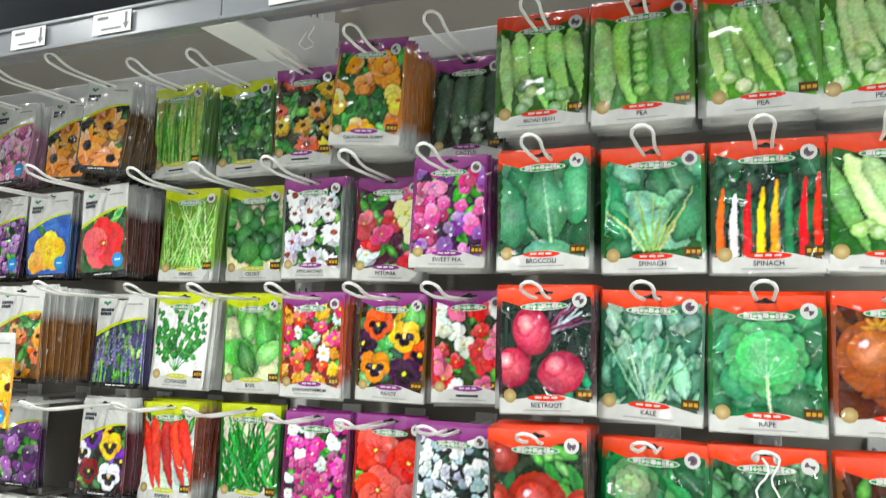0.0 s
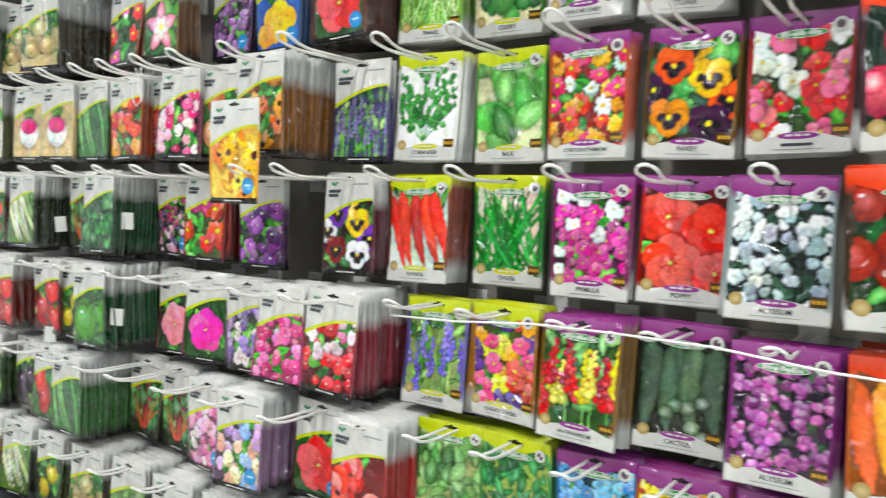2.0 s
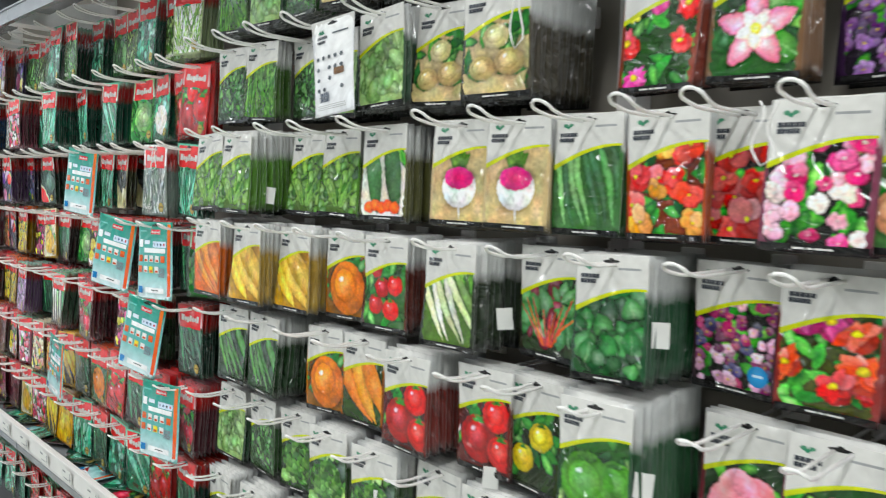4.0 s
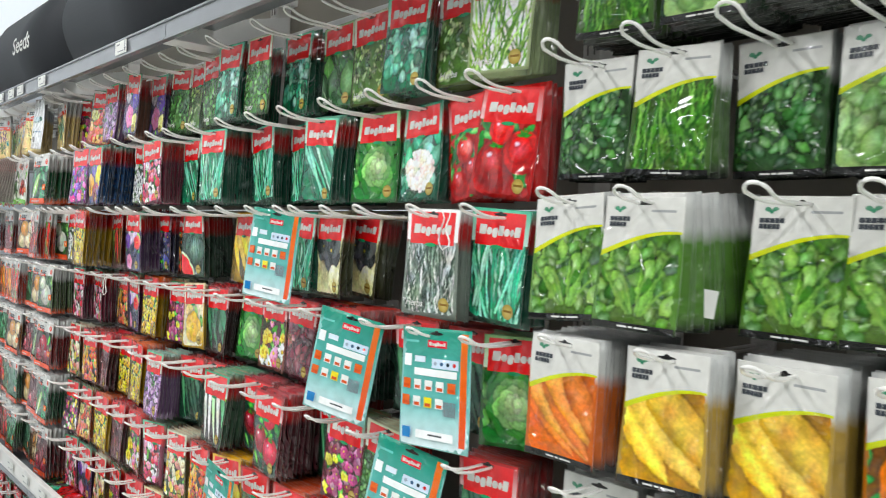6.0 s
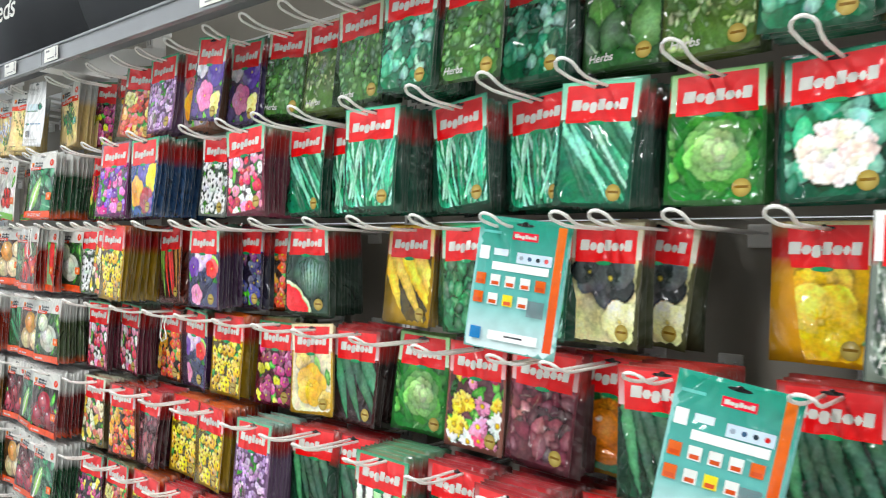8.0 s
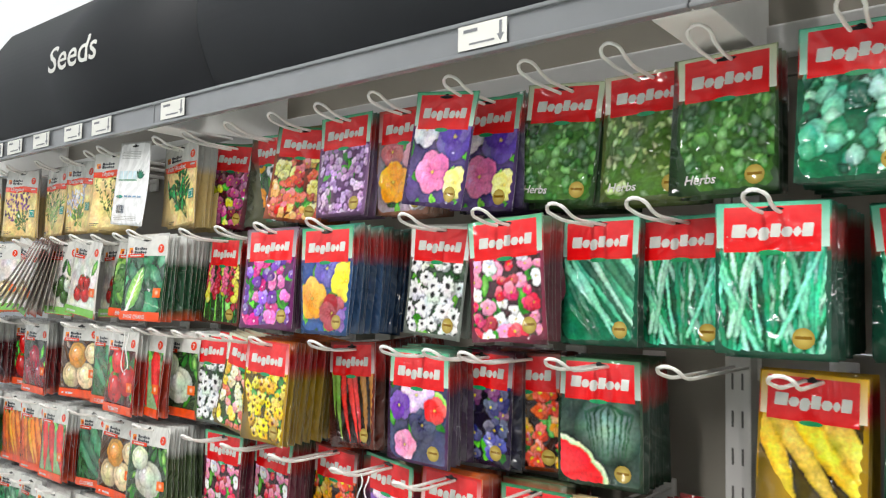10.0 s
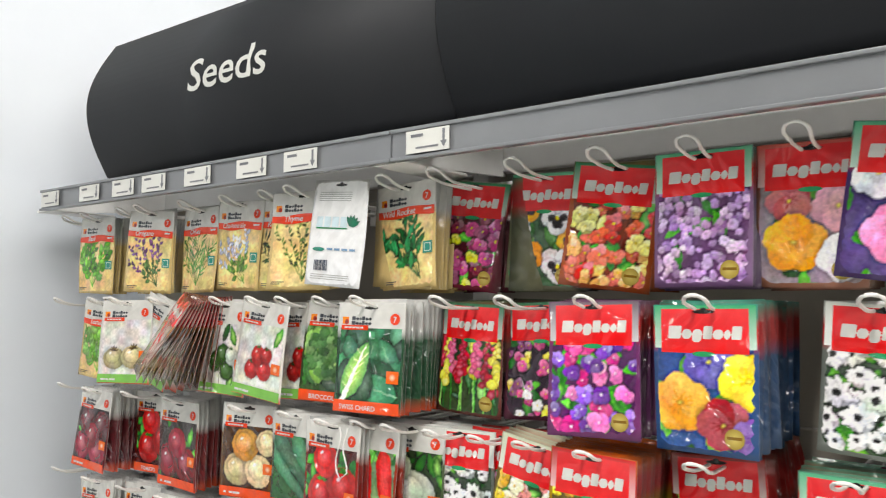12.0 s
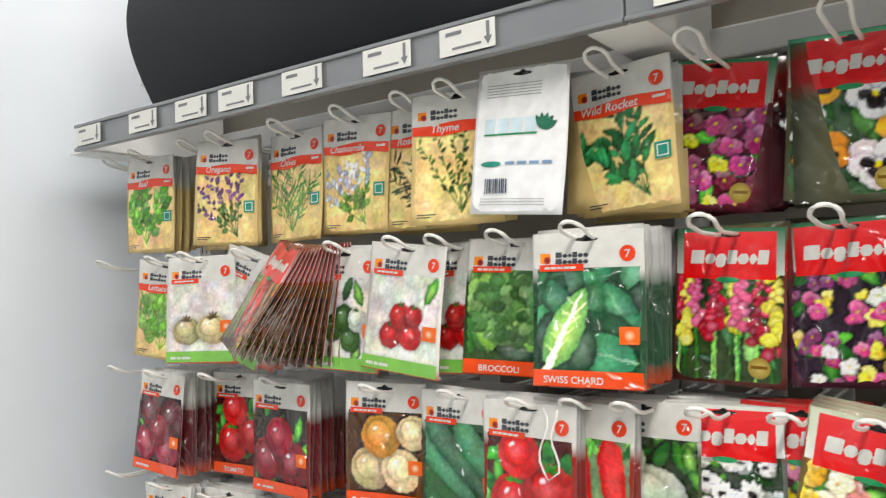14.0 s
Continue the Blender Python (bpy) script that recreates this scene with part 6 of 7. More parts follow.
design("g_pumpkin", "v", "ribbed cream pumpkins on white boards", rd(WOOD, P("b0a080", "c8bc98"), ((0.3, 0.3, 0.22), (0.68, 0.32, 0.24)), 0.8, "6a5a34", GREENS, 0), WOOD, "", "7ab858")
design("g_artichoke", "v", "green artichokes on white boards", rd(WOOD, P("3a5f2a", "527a3a", "e0e4d8"), ((0.35, 0.36, 0.14), (0.6, 0.26, 0.15), (0.52, 0.48, 0.14), (0.7, 0.46, 0.12)), 1.1, "3f6a2c", GREENS, 6), WOOD, "", "7ab858")
design("g_tomato", "v", "red tomatoes on white boards", rd(WOOD, P("d8201c", "c81a18"), ((0.35, 0.28, 0.15), (0.62, 0.3, 0.16), (0.48, 0.48, 0.15), (0.66, 0.5, 0.12)), 0.95, "3f6a2c", GREENS, 2), WOOD, "", "7ab858")
design("g_broccoli", "v", "sprouting broccoli", cu("3a5a30", P("4f7a44", "3f6a38", "688f58"), 0.5, 0.55, 0.42, GREENS), "3a5030", "BROCCOLI")
design("g_chard", "v", "swiss chard with pale stems", lambda a, g, b: chard_leaf_pic(a, g, b), "1f4a30", "SWISS CHARD")
design("g_radish", "v", "dark red radishes", rd("2a1418", P("861a30", "a02440", "701428"), ((0.25, 0.28, 0.25), (0.72, 0.24, 0.26), (0.3, 0.68, 0.24), (0.78, 0.66, 0.24), (0.52, 0.46, 0.22)), 1.0, None, GREENS, 8), "5a1f24")
design("g_beet", "v", "red beetroots with green tops", rd("3a2c24", P("981c30", "b42a40"), ((0.25, 0.3, 0.27), (0.72, 0.28, 0.28), (0.48, 0.58, 0.24)), 1.0, None, GREENS, 14), "6a1f20")
design("g_onion", "v", "golden brown onions", rd("5a3a1c", P("c88a3c", "d89c50", "e8d0a0"), ((0.3, 0.3, 0.25), (0.7, 0.3, 0.25), (0.45, 0.65, 0.25), (0.85, 0.7, 0.2)), 0.95, None, GREENS, 0), "6a4420")
design("g_cucumber", "v", "dark green cucumbers", pd("2a5a34", P("1f5a3c", "2a6f4a"), 3, 0.03, 0, 1.1), "1f4a30", "CUCUMBER")
design("g_tomato_red", "v", "large red tomatoes", rd("5a1a14", P("d8241a", "c81e16"), ((0.35, 0.32, 0.28), (0.75, 0.45, 0.28), (0.4, 0.75, 0.24))), "8a1f18", "TOMATO")
design("g_chilli", "v", "a red chilli pepper", ro("8a9a70", P("d8281c", "c01e14"), 3, 0.026, True, 0.2), "8a2a1c")
design("g_squash", "v", "white patty-pan squash", rd("3a4a30", P("dfe4d0", "cfd8b8"), ((0.55, 0.4, 0.34), (0.3, 0.7, 0.22)), 0.85, None), "4a5a3c")
design("g_pea", "v", "fresh green leaves", lf("2f6a30", DEEP, 0.03, 80), "2a5a2c")
design("g_carrot", "v", "orange carrots", ro("c05a1c", ORANGES, 6, 0.016, True, 0.2), "c05a1c")
# reverse sides
design("teal_back", "t", "teal sowing instructions", None, "8cc8c4")
design("white_back", "b", "printed sowing instructions", None, "ecedef")
design("pale_back", "w", "printed sowing instructions and barcode", None, "ecedef")


# ---------------------------------------------------------------- the rack, row by row
# vegetables under red headers
hang(1, -0.305, "broad_bean", 0.85, 0.10, dz=0.012, roll=2)
hang(1, -0.185, "pea", 0.84, 0.10, dz=0.012)
hang(1, -0.058, "sugar_pea", 0.84, 0.10, dz=0.008)
hang(1, 0.065, "garden_pea", 0.84, 0.10, dz=0.004)
hang(2, -0.302, "broccoli_leaf", 0.85, 0.06, dz=0.004)
hang(2, -0.175, "spinach", 0.86, 0.03, dz=0.002)
hang(2, -0.053, "rainbow_chard", 0.86, 0.04)
hang(2, 0.070, "green_bean", 0.86, 0.04)
hang(3, -0.300, "beetroot", 0.84, 0.05, dz=0.006)
hang(3, -0.176, "kale", 0.86, 0.02)
hang(3, -0.055, "rape", 0.86, 0.02)
hang(3, 0.067, "onion", 0.86, 0.03)
hang(4, -0.303, "beetroot_dark", 0.82, 0.08, dz=0.008, roll=-3, yaw=-3)
hang(4, -0.176, "amaranth", 0.86, 0.02)
hang(4, -0.057, "chinese_spinach", 0.86, 0.03)
hang(4, 0.067, "radish_white", 0.86, 0.03)
hang(5, -0.290, "carrot", 0.85, 0.08, roll=-1)
hang(5, -0.176, "cabbage", 0.85, 0.06)
hang(5, -0.058, "perpetual_spinach", 0.85, 0.06)
hang(5, 0.062, "squash_orange", 0.86, 0.05)
hang(6, -0.288, "beetroot_dark", 0.86, 0.05)
hang(6, -0.172, "cabbage", 0.86, 0.05)
hang(6, -0.055, "spinach", 0.86, 0.05)
hang(7, -0.29, "kale", 0.86, 0.05)
hang(7, -0.17, "carrot", 0.86, 0.05)
# flowers under purple headers
hang(1, -0.680, "gazania", 0.89, 0.06)
hang(1, -0.547, "calendula_poppy", 0.845, 0.11, dz=0.010, roll=3)
hang(1, -0.431, "cactus", 0.92, 0.03, dz=-0.004)
hang(2, -0.668, "african_daisy", 0.90, 0.05)
hang(2, -0.547, "petunia", 0.91, 0.04, dz=-0.004)
hang(2, -0.436, "sweet_pea", 0.87, 0.06, dz=0.008)
hang(3, -0.652, "chrysanthemum", 0.89, 0.04)
hang(3, -0.533, "pansy", 0.90, 0.03)
hang(3, -0.425, "dahlia", 0.91, 0.03, dz=0.003)
hang(4, -0.645, "primula", 0.90, 0.03)
hang(4, -0.538, "poppy", 0.91, 0.02)
hang(4, -0.426, "alyssum_white", 0.87, 0.02)
hang(5, -0.635, "antirrhinum", 0.86, 0.07)
hang(5, -0.527, "cactus", 0.90, 0.04)
hang(5, -0.408, "alyssum_purple", 0.86, 0.06, dz=-0.006)
hang(6, -0.623, "forget_me_not", 0.88, 0.05)
hang(6, -0.515, "marigold", 0.88, 0.05)
hang(6, -0.406, "alyssum_purple", 0.88, 0.05)
hang(7, -0.62, "petunia", 0.88, 0.05)
hang(7, -0.51, "sweet_pea", 0.88, 0.05)
hang(7, -0.40, "poppy", 0.88, 0.05)
# herbs under yellow headers
hang(1, -0.922, "chives_tall", 0.89, 0.08)
hang(1, -0.808, "parsley", 0.91, 0.03)
hang(2, -0.906, "fennel", 0.91, 0.05)
hang(2, -0.791, "celery", 0.93, 0.03)
hang(3, -0.897, "coriander", 0.90, 0.04)
hang(3, -0.782, "basil", 0.92, 0.03)
hang(4, -0.905, "paprika", 0.89, 0.07)
hang(4, -0.778, "chives_cut", 0.92, 0.03)
hang(5, -0.868, "lavender", 0.89, 0.03)
hang(5, -0.757, "edible_flowers", 0.88, 0.06)
hang(6, -0.832, "salad_leaf", 0.88, 0.05)
hang(6, -0.731, "rocket_leaf", 0.88, 0.05)
hang(7, -0.83, "basil", 0.88, 0.05)
hang(7, -0.72, "parsley", 0.88, 0.05)
# white packets with a lime arc
hang(1, -1.020, "gazania_single", 0.84, 0.12, roll=6, fan=-14)
hang(1, -1.150, "gazania_single", 0.88, 0.06, roll=4)
hang(1, -1.285, "pink_daisy", 0.88, 0.06)
for k, n in enumerate(("dahlia_mix", "sweet_william", "viola", "zinnia")):
    hang(1, -1.40 - 0.105 * k, n, 0.85, 0.06)
for k, n in enumerate(("leaf_stack", "herb_dark", "potato_bean", "herb_dark", "leaf_stack", "cat_grass")):
    hang(1, -1.83 - 0.118 * k, n, 0.80, 0.13)
hang(2, -1.042, "red_poppy", 0.86, 0.10, dz=0.003)
hang(2, -1.185, "iceland_poppy", 0.88, 0.04)
hang(2, -1.300, "lilac_mix", 0.89, 0.04)
hang(2, -1.410, "star_lily", 0.83, 0.05)
hang(2, -1.525, "dahlia_mix", 0.84, 0.04, roll=2)
hang(2, -1.735, "potato_bean", 0.79, 0.16, yaw=8, fan=2)
hang(2, -1.860, "potato_bean", 0.82, 0.13, dz=-0.004)
hang(2, -1.965, "leaf_stack", 0.79, 0.17, roll=-4)
hang(2, -2.045, "white_back", 0.76, 0.01, roll=-4, yaw=4, dz=-0.006, peg=False)
hang(2, -2.125, "leaf_stack", 0.84, 0.10)
hang(2, -2.240, "herb_dark", 0.85, 0.06)
hang(2, -2.347, "cat_grass", 0.82, 0.04)
hang(2, -2.455, "herb_dark", 0.82, 0.05)
hang(3, -1.005, "lavender_field", 0.88, 0.02, dz=-0.004)
hang(3, -1.125, "coneflower", 0.79, 0.16, dz=0.004, fan=5)
hang(3, -1.133, "sunflower", 0.755, 0.01, dz=-0.068, roll=-1, peg=False)
hang(3, -1.240, "melon_balls", 0.82, 0.05)
hang(3, -1.332, "sweet_william", 0.81, 0.05)
hang(3, -1.425, "nasturtium_red", 0.85, 0.08)
hang(3, -1.505, "nasturtium", 0.82, 0.06, roll=-2)
hang(3, -1.608, "runner_bean", 0.82, 0.08)
hang(3, -1.708, "radish", 0.81, 0.05)
hang(3, -1.810, "radish", 0.81, 0.05)
hang(3, -1.975, "cucumber_carrot", 0.81, 0.10)
hang(3, -2.105, "lettuce_leaf", 0.83, 0.03)
hang(3, -2.205, "lettuce_leaf", 0.83, 0.04)
hang(3, -2.348, "lettuce_leaf", 0.77, 0.17, fan=-12)
hang(3, -2.455, "lettuce_leaf", 0.77, 0.16, roll=-3, fan=-14)
hang(4, -1.015, "pansy_white", 0.87, 0.03)
hang(4, -1.206, "viola", 0.87, 0.02, dz=-0.006)
hang(4, -1.330, "zinnia", 0.86, 0.06)
hang(4, -1.435, "dianthus_mix", 0.87, 0.03)
hang(4, -1.556, "parsley_flat", 0.80, 0.15)
hang(4, -1.672, "radish_mix", 0.84, 0.05)
hang(4, -1.805, "leek", 0.79, 0.17, fan=-6)
hang(4, -1.970, "tomato_small", 0.81, 0.08)
hang(4, -2.085, "gem_squash", 0.82, 0.04)
hang(4, -2.200, "butternut", 0.80, 0.14)
hang(4, -2.315, "butternut", 0.77, 0.06)
hang(4, -2.444, "carrots", 0.76, 0.18, fan=10)
hang(5, -0.998, "phlox_red", 0.82, 0.12, dz=0.004)
hang(5, -1.100, "petunia_pink", 0.82, 0.08)
hang(5, -1.206, "stock", 0.84, 0.05)
hang(5, -1.310, "cosmos", 0.85, 0.03)
hang(5, -1.411, "picotee", 0.86, 0.03)
hang(5, -1.556, "bell_pepper", 0.78, 0.17, dz=0.004)
hang(5, -1.672, "squash_flower", 0.82, 0.05)
hang(5, -1.757, "tomato", 0.81, 0.06)
hang(5, -1.895, "tomato", 0.79, 0.13, fan=-5)
hang(5, -2.030, "pumpkin_slice", 0.82, 0.05)
hang(5, -2.140, "gem_squash", 0.82, 0.05)
hang(5, -2.300, "cucumber", 0.80, 0.16)
hang(5, -2.420, "cucumber", 0.80, 0.16)
hang(6, -0.930, "tulip_red", 0.80, 0.14)
hang(6, -1.035, "red_poppy", 0.84, 0.05)
hang(6, -1.160, "pastel_mix", 0.79, 0.16, dz=0.006)
hang(6, -1.275, "pink_daisy", 0.82, 0.06)
hang(6, -1.400, "radish_mix", 0.86, 0.05)
hang(6, -1.495, "radish_mix", 0.86, 0.04)
hang(6, -1.613, "runner_bean", 0.77, 0.18, fan=-4)
hang(6, -1.735, "chilli_red", 0.80, 0.06)
hang(6, -1.850, "aubergine", 0.82, 0.10)
hang(6, -1.975, "broccoli_head", 0.80, 0.12)
hang(6, -2.100, "broccoli_head", 0.80, 0.12)
hang(6, -2.220, "broccoli_head", 0.82, 0.10)
hang(6, -2.340, "herb_dark", 0.82, 0.06)
hang(6, -2.450, "leaf_stack", 0.82, 0.08)
for k, n in enumerate(("pastel_mix", "pink_daisy", "stock", "leek", "leaf_stack", "potato_bean", "squash_flower", "leek", "chilli_red", "sunflower", "lettuce_leaf", "cucumber", "herb_dark")):
    hang(7, -0.95 - 0.125 * k, n, 0.79, 0.14)
# red title panels
for k, (x, n, y, d, r) in enumerate(((-2.600, "m_herb_white", 0.80, 0.06, 3), (-2.696, "m_thyme", 0.82, 0.05, 0), (-2.800, "m_parsley", 0.80, 0.05, 0), (-2.923, "m_thyme", 0.82, 0.05, 2),
                                     (-3.033, "m_sorrel", 0.83, 0.06, 1), (-3.150, "m_parsley", 0.82, 0.14, 0), (-3.215, "m_herb", 0.775, 0.01, 5), (-3.330, "m_parsley", 0.775, 0.10, 1),
                                     (-3.465, "m_herb", 0.80, 0.05, 0), (-3.560, "m_thyme", 0.82, 0.06, 0), (-3.665, "m_herb", 0.82, 0.12, 3), (-3.775, "m_petunia_purple", 0.81, 0.10, 0),
                                     (-3.805, "m_petunia_purple", 0.76, 0.01, 6), (-3.905, "m_poppy_orange", 0.79, 0.06, 2), (-4.012, "m_alyssum", 0.78, 0.05, 0), (-4.115, "m_freesia", 0.79, 0.06, 4),
                                     (-4.225, "m_pansy_white", 0.81, 0.06, 2), (-4.345, "m_carnation", 0.825, 0.05, 2))):
    hang(1, x, n, y, d, roll=r, peg=d > 0.02)
for x, n, y, d, r in ((-2.582, "m_tomato", 0.81, 0.04, 0), (-2.679, "m_tomato_small", 0.82, 0.05, 0), (-2.795, "m_cauliflower", 0.83, 0.05, 0), (-2.920, "m_lettuce", 0.84, 0.04, -2),
                      (-3.047, "m_bean_dwarf", 0.81, 0.12, 2), (-3.160, "m_bean_teal", 0.84, 0.08, 0), (-3.280, "m_bean_teal", 0.82, 0.14, 0), (-3.412, "m_bean_teal", 0.78, 0.18, 0),
                      (-3.530, "m_bean_teal", 0.85, 0.05, 0), (-3.625, "m_bean_dwarf", 0.83, 0.10, 0), (-3.728, "m_phlox", 0.775, 0.12, -1), (-3.845, "m_daisy_white", 0.80, 0.04, 0),
                      (-4.000, "m_pansy_big", 0.735, 0.17, 0), (-4.128, "m_sweet_pea", 0.74, 0.10, 0), (-4.240, "m_statice", 0.82, 0.05, 0), (-4.340, "m_snapdragon", 0.81, 0.06, 0)):
    hang(2, x, n, y, d, roll=r)
for x, n, y, d, r, f in ((-2.582, "m_bean_teal", 0.79, 0.04, 2, 0), (-2.690, "m_rosemary", 0.765, 0.12, 0, 0), (-2.815, "m_squash_yellow", 0.87, 0.02, 0, 0), (-3.000, "m_squash_dark", 0.88, 0.05, 0, 4),
                         (-3.050, "m_squash_dark", 0.84, 0.02, 0, 0), (-3.150, "m_bean_teal", 0.84, 0.04, 0, 0), (-3.268, "m_spinach", 0.83, 0.03, 0, 0), (-3.390, "m_corn", 0.85, 0.03, 2, 0),
                         (-3.625, "m_watermelon", 0.84, 0.08, 0, 0), (-3.745, "m_marigold", 0.86, 0.05, 0, 0), (-3.872, "m_viola", 0.79, 0.08, 0, 0), (-3.800, "m_bluemix", 0.84, 0.10, 0, 0),
                         (-4.010, "m_redbean", 0.80, 0.16, -4, -14), (-4.130, "m_yellow_mix", 0.74, 0.14, 2, 6), (-4.215, "m_snapmix", 0.77, 0.05, 10, 8), (-4.280, "m_daisy_mix", 0.80, 0.06, 0, 0), (-4.350, "m_daisy_white", 0.79, 0.06, 0, 0)):
    hang(3, x, n, y, d, roll=r, fan=f)
hang(3, -3.120, "teal_back", 0.77, 0.01, roll=4, yaw=16, dz=0.003, peg=False)
for x, n, y, d, r in ((-2.575, "m_lettuce", 0.82, 0.06, 0), (-2.680, "m_dark_leaf", 0.84, 0.08, 0), (-2.790, "m_dark_leaf", 0.83, 0.06, 0), (-2.955, "m_dark_leaf", 0.80, 0.10, 0), (-3.060, "m_onion", 0.87, 0.03, 0),
                      (-3.135, "m_wine", 0.84, 0.08, 0), (-3.258, "m_daisy_mix", 0.85, 0.04, 0), (-3.378, "m_lettuce", 0.87, 0.03, 0), (-3.508, "m_pepper", 0.85, 0.10, 2),
                      (-3.610, "m_melon", 0.84, 0.02, 0), (-3.723, "m_carnation", 0.85, 0.06, 0), (-3.845, "m_yellow_mix", 0.83, 0.06, 0), (-3.960, "m_viola", 0.83, 0.04, 0), (-4.090, "m_marigold", 0.85, 0.05, 0),
                      (-4.205, "m_phlox", 0.82, 0.10, 0), (-4.310, "m_phlox", 0.80, 0.06, 3)):
    hang(4, x, n, y, d, roll=r)
hang(4, -2.655, "teal_back", 0.75, 0.01, roll=0, yaw=14, dz=0.004, peg=False)
hang(4, -2.850, "teal_back", 0.75, 0.01, roll=9, yaw=14, dz=0.006, peg=False)
for x, n, y, d, r in ((-2.600, "m_dark_leaf", 0.80, 0.08, 0), (-2.813, "m_herb", 0.80, 0.05, 3), (-2.928, "m_carnation", 0.80, 0.06, 3), (-3.030, "m_dark_leaf", 0.84, 0.08, 0),
                      (-3.145, "m_beetroot", 0.78, 0.14, 0), (-3.265, "m_beetroot", 0.82, 0.06, 0), (-3.385, "m_spring_onion", 0.79, 0.10, 0), (-3.500, "m_pepper", 0.84, 0.06, 0), (-3.582, "m_dark_leaf", 0.83, 0.08, 0),
                      (-3.690, "m_alyssum", 0.78, 0.08, 0), (-3.850, "m_yellow_mix", 0.80, 0.12, 0), (-3.965, "m_yellow_mix", 0.82, 0.08, 0), (-4.080, "m_wine", 0.80, 0.06, 0), (-4.170, "m_marigold", 0.79, 0.10, 0),
                      (-4.300, "m_snapmix", 0.79, 0.10, 0)):
    hang(5, x, n, y, d, roll=r)
hang(5, -2.700, "teal_back", 0.75, 0.01, roll=12, yaw=14, dz=0.002, peg=False)
for k, n in enumerate(("m_beetroot", "m_tomato", "m_pepper", "m_tomato", "m_onion", "m_dark_leaf", "m_corn", "m_marigold", "m_snapmix", "m_phlox", "m_daisy_mix", "m_wine", "m_yellow_mix", "m_freesia", "m_statice")):
    hang(6, -2.60 - 0.122 * k, n, 0.79, 0.10, roll=jit.uniform(-4, 4))
hang(6, -2.630, "teal_back", 0.75, 0.01, roll=2, yaw=14, peg=False)
hang(6, -3.270, "teal_back", 0.745, 0.01, roll=9, peg=False)
for k, n in enumerate(("m_dark_leaf", "m_tomato", "m_bean_dwarf", "m_parsley", "m_dark_leaf", "m_bean_teal", "m_squash_yellow", "m_corn", "m_phlox", "m_melon", "m_wine", "m_carnation", "m_snapmix", "m_viola", "m_phlox")):
    hang(7, -2.60 - 0.122 * k, n, 0.79, 0.12, roll=jit.uniform(-3, 3))
# pale packets with a red band
for x, n, y, d, r, w in ((-4.434, "g_rocket", 0.775, 0.10, 1, 4), (-4.610, "g_thyme", 0.745, 0.03, -2, 8), (-4.680, "g_rosemary", 0.775, 0.04, 0, 6), (-4.777, "g_chamomile", 0.765, 0.02, 2, 8), (-4.890, "g_chives", 0.77, 0.02, 3, 0),
                         (-5.008, "g_oregano", 0.745, 0.02, 3, 18), (-5.085, "g_lettuce", 0.80, 0.05, 0, 0), (-5.212, "g_basil", 0.755, 0.06, 3, 0)):
    hang(1, x, n, y, d, roll=r, yaw=w)
hang(1, -4.518, "pale_back", 0.735, 0.01, roll=1, yaw=-4, peg=False, dz=0.010)
for x, n, y, d, r, f, w in ((-4.452, "g_chard", 0.725, 0.17, 0, 0, 0), (-4.555, "g_broccoli", 0.77, 0.05, 0, 0, 4), (-4.636, "g_tomato", 0.77, 0.03, 0, 0, 0), (-4.680, "g_tomato", 0.735, 0.01, 4, 4, 0), (-4.782, "g_artichoke", 0.74, 0.03, 2, 2, 0),
                            (-4.955, "g_pumpkin", 0.745, 0.03, 22, 10, 0), (-5.045, "g_pumpkin", 0.725, 0.03, 1, 0, 20), (-5.170, "g_lettuce", 0.755, 0.02, 6, 5, 8)):
    hang(2, x, n, y, d, roll=r, fan=f, yaw=w)
for x, n, y, d, r in ((-4.421, "g_squash", 0.78, 0.05, 0), (-4.475, "g_chilli", 0.75, 0.02, 3), (-4.525, "g_tomato_red", 0.73, 0.05, 0), (-4.625, "g_cucumber", 0.755, 0.08, 1), (-4.740, "g_onion", 0.76, 0.10, 0),
                      (-4.915, "g_beet", 0.75, 0.14, 0), (-5.045, "g_tomato_red", 0.79, 0.05, 0), (-5.160, "g_radish", 0.74, 0.14, 0)):
    hang(3, x, n, y, d, roll=r)
for k, n in enumerate(("g_squash", "g_onion", "g_cucumber", "g_chilli", "g_carrot", "g_carrot", "g_pea")):
    for row in (4, 5, 6, 7):
        hang(row, -4.46 - 0.118 * k, n if row == 4 else ("g_radish", "g_onion", "g_cucumber", "g_pea", "g_tomato_red", "g_beet", "g_chard")[(k + row) % 7], 0.75 + 0.01 * (k % 3), 0.08, roll=jit.uniform(-2, 2))
# row below the rail
ROW_Z[8] = 0.50
for k in range(22):
    hang(8, -2.60 - 0.125 * k, ("m_dark_leaf", "m_bean_teal", "m_parsley", "m_bean_dwarf", "m_tomato", "m_spinach")[(k * 5) % 6], 0.78, 0.06, roll=jit.uniform(-3, 3))
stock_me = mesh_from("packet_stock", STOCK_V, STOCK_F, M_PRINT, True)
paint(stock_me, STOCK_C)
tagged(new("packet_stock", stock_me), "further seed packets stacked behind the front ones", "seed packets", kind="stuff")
# empty pegs
for row, xs in ((4, (-1.11,)), (3, (-2.92, -3.50)), (1, (-5.30,)), (2, (-5.32, -5.13)), (3, (-5.29,)), (4, (-5.30,))):
    for x in xs:
        hook(x, ROW_Z[row] + (0.018 if x > -2.55 else 0), 0.27)

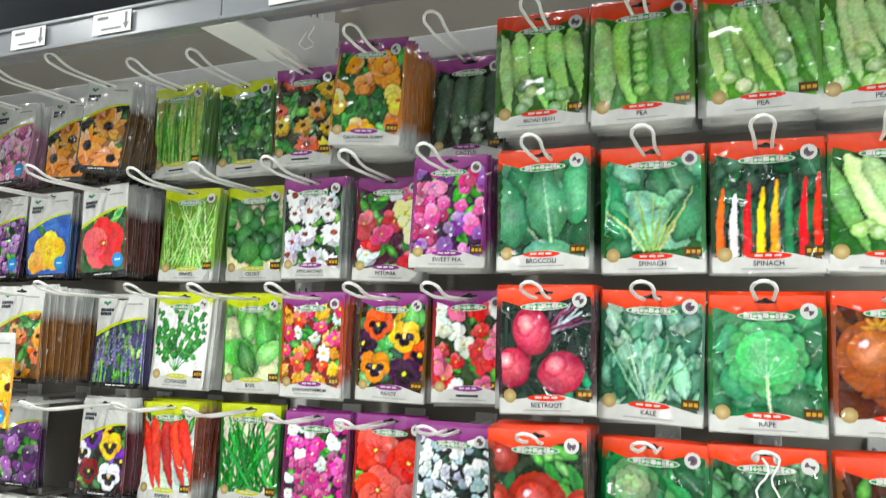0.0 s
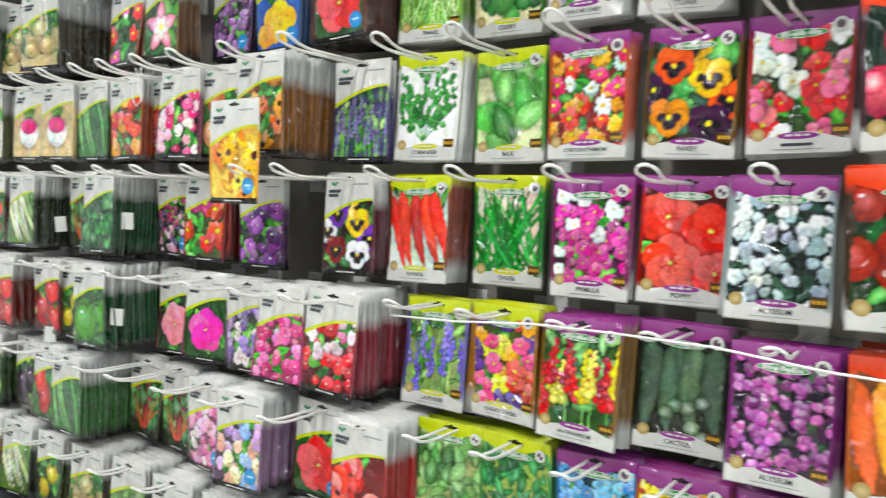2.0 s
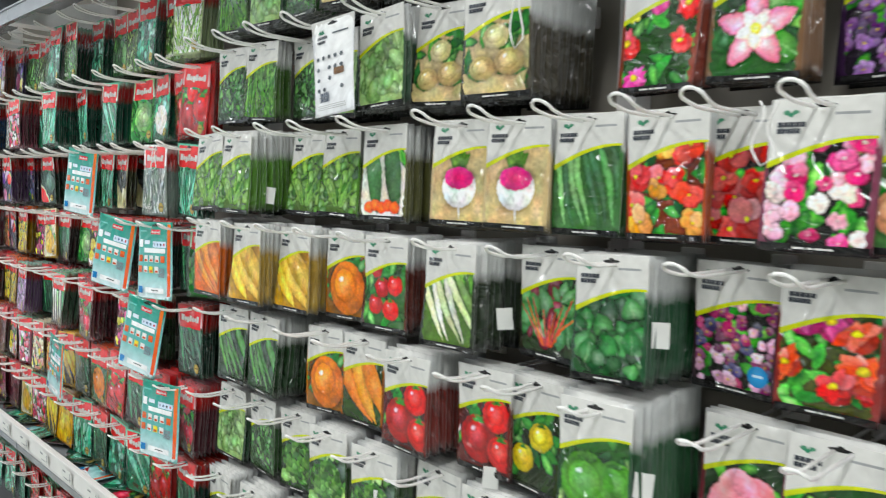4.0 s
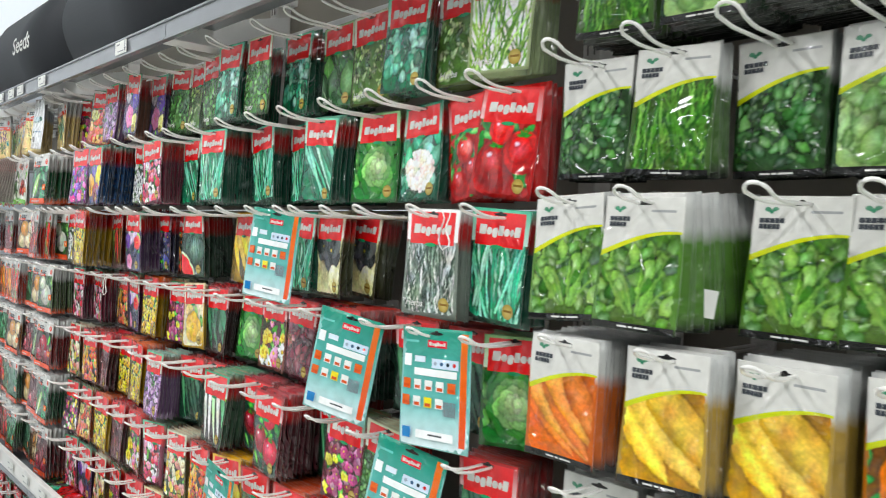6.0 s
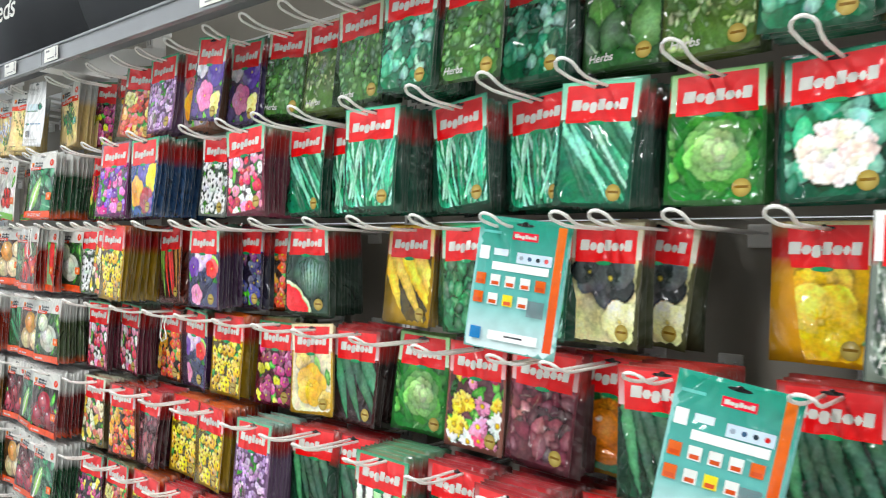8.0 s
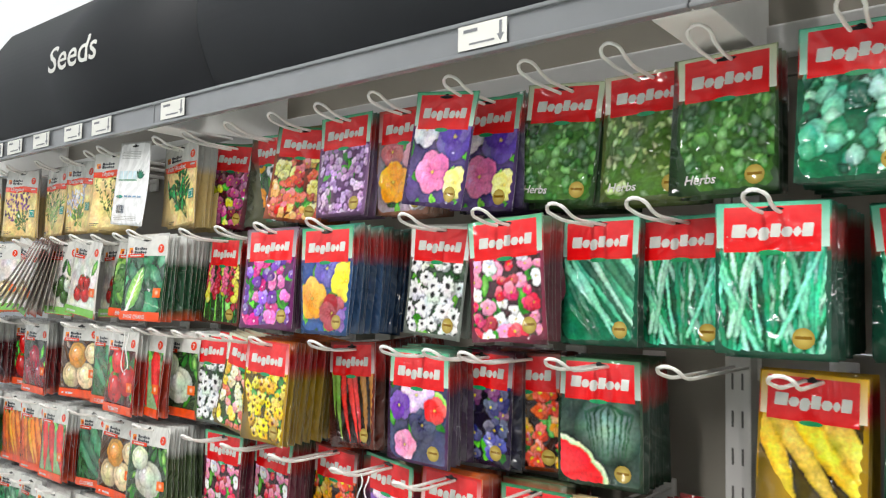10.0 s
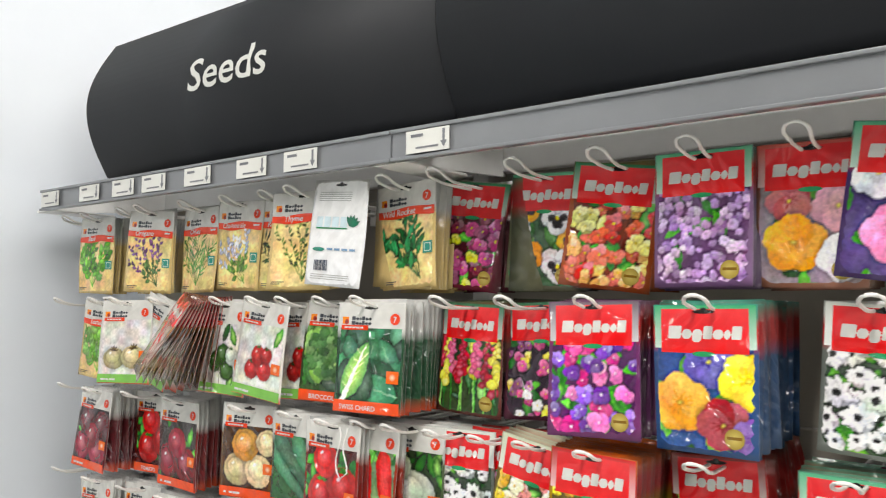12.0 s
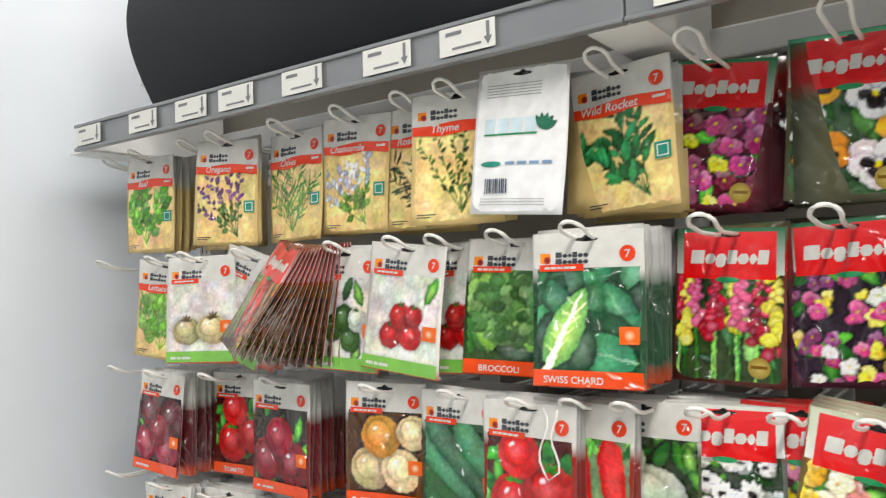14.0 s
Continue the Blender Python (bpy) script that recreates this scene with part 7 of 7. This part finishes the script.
# ---------------------------------------------------------------- price tags
tag_rng = random.Random(11)
TAG = box_data(-0.034, 0.034, -0.0022, -0.0012, -0.0145, 0.0145)
TAG_ME = bpy.data.meshes.new("price_tag")
TAG.to_mesh(TAG_ME)
TAG.free()
TAG_ME.materials.append(M_TAG)


def ink(name, rects):
    vs, fs = [], []
    for x0, x1, z0, z1 in rects:
        q = len(vs)
        vs += [(x0, -0.0026, z0), (x1, -0.0026, z0), (x1, -0.0026, z1), (x0, -0.0026, z1)]
        fs.append((q, q + 1, q + 2, q + 3))
    return mesh_from(name, vs, fs, M_INK)


PRICE = ink("price", [(-0.026, -0.006, 0.0055, 0.0095)])
NAMES = ink("product_line", [(-0.018, 0.018, -0.0095, -0.007)])
vs = [(0.024, -0.0026, 0.012), (0.028, -0.0026, 0.012), (0.028, -0.0026, -0.003), (0.031, -0.0026, -0.003), (0.026, -0.0026, -0.012), (0.021, -0.0026, -0.003), (0.024, -0.0026, -0.003)]
ARROW = mesh_from("arrow", vs, [(0, 6, 2, 1), (3, 2, 6, 5, 4)], M_INK)


def price_tag(x, y=RAIL_Y, z=None):
    o = tagged(part("price_tag", TAG_ME), "white paper price tag with a black arrow on the rail", "price tag", "price tags")
    o.location = (x, y - 0.003, z or (RAIL_Z0 + RAIL_Z1) / 2)
    part("price", PRICE, o), part("product_line", NAMES, o), part("arrow", ARROW, o)


for x in (-5.27, -5.124, -5.011, -4.917, -4.795, -4.662, -4.555, -4.325, -3.70, -3.05, -2.72, -2.1, -1.65, -1.22, -1.02, -0.86, -0.57, -0.2):
    price_tag(x)

# ---------------------------------------------------------------- lower shelf
shelf = tagged(new("bottom_shelf"), "grey steel bottom shelf with a price rail along its edge", "shelf")
for i in range(len(UPRIGHTS) - 1):
    box("shelf_board", UPRIGHTS[i] + 0.002, UPRIGHTS[i] + BAY - 0.002, 0.703, PANEL_Y - 0.014, 0.615, 0.635, M_RAIL, 0.003, shelf)
    box("front_lip", UPRIGHTS[i] + 0.002, UPRIGHTS[i] + BAY - 0.002, 0.7025, 0.706, 0.636, 0.700, M_UPRIGHT, 0.001, shelf)
    box("shelf_rail", UPRIGHTS[i] + 0.002, UPRIGHTS[i] + BAY - 0.002, 0.69, 0.702, 0.655, 0.700, M_UPRIGHT, 0.002, shelf)
for k in range(24):
    price_tag(-4.9 + 0.17 * k, 0.69, 0.678)

# ---------------------------------------------------------------- floor tiles
TS = 0.3
bm = box_data(0.002, TS - 0.002, 0.002, TS - 0.002, -0.012, 0, 0.0015)
TILE_ME = bpy.data.meshes.new("tile")
bm.to_mesh(TILE_ME)
bm.free()
TILE_ME.materials.append(M_TILE)
floor = bpy.data.objects["floor"]
for i in range(22):
    for j in range(9):
        o = part("tile", TILE_ME, floor)
        o.location = (XL + 0.002 + TS * i, -2.1 + TS * j, 0)


# ---------------------------------------------------------------- cord and loose stickers
cord_pts = [(-0.86 + 0.1 * k, 0.778 - 0.012 * (k % 2), 1.152 + 0.018 * math.exp(-((k - 3) / 2.2) ** 2)) for k in range(11)]
cord = tagged(part("cord", mesh_from("cord", *tube(cord_pts, 0.0014, 6), M_HOOK, True)), "thin white cord strung along the hooks", "cord")


def sticker(x, y, z, roll):
    o = box("price_sticker", -0.011, 0.011, -0.0006, 0.0006, -0.015, 0.015, M_TAG, 0.0002)
    o.matrix_basis = pose(x, y, z, 0, roll, 35)
    tagged(o, "small white price sticker on the packet edges", "sticker", "price stickers")


for x, y, z, r in ((-1.09, 0.80, 1.40, 12), (-1.50, 0.82, 1.25, 0), (-1.50, 0.80, 1.08, 4), (-1.735, 0.805, 1.02, 3), (-1.74, 0.83, 1.235, -6), (-2.29, 0.80, 1.39, 8), (-1.96, 0.80, 0.92, 0)):
    sticker(x, y, z, r)


def hanging_tie(x, y, z, length):
    """A loose plastic tie looped over a hook."""
    pts = [(x + 0.006 * math.sin(k * 0.9), y + 0.002 * math.cos(k * 1.3), z + 0.008 - length * k / 8) for k in range(9)]
    pts += [(x + 0.012 + 0.004 * math.sin(k), y + 0.001, z + 0.008 - length * (8 - k) / 8) for k in range(1, 9)]
    o = part("plastic_tie", mesh_from("plastic_tie", *tube(pts, 0.0011, 5), M_HOOK, True))
    tagged(o, "thin white plastic tie hanging from a hook", "plastic tie", "plastic ties")


for x, y, z, l in ((-1.69, 0.77, 1.665, 0.09), (-0.06, 0.77, 1.33, 0.05), (-0.61, 0.77, 1.84, 0.03), (-2.64, 0.735, 1.475, 0.05), (-4.50, 0.715, 1.475, 0.07), (-3.93, 0.74, 1.31, 0.05), (-1.37, 0.75, 1.49, 0.06)):
    hanging_tie(x, y, z, l)

# loose packets lying on the bottom shelf
for k in range(26):
    name = ("m_dark_leaf", "m_bean_teal", "m_beetroot", "m_pepper", "m_parsley", "teal_back", "m_tomato")[k % 7]
    body, pieces, label, light = built(name)
    o = tagged(new("loose_packet", body), label.replace("seed packet", "fallen seed packet"), "seed packet", "loose seed packets")
    o.matrix_basis = pose(-2.70 - 0.075 * k, 0.90 + jit.uniform(-0.04, 0.03), 0.643 + 0.005 * (k % 3), -88 + jit.uniform(-3, 3), 0, 0) @ pose(0, 0, 0, 0, jit.uniform(-40, 40), 0)
    for pn, me in pieces:
        part(pn, me[1] if isinstance(me, tuple) else me, o)

# packets turned edge-on and fanned out from one hook
hook(-4.845, ROW_Z[2], 0.28)
for k in range(15):
    body, pieces, label, light = built("m_redbean")
    o = tagged(new("fanned_packet", body), "dark red seed packet turned edge-on in a fan", "seed packet", "fanned seed packets")
    o.matrix_basis = pose(-4.848 + 0.0012 * k, 0.712 + 0.0045 * k, ROW_Z[2] + 0.016, 0, 0, 43) @ pose(0, 0, 0, 0, 31 - 2.4 * k, 0) @ pose(0, 0, 0, 0, 0, -70)
    for pn, me in pieces:
        part(pn, me[1] if isinstance(me, tuple) else me, o)
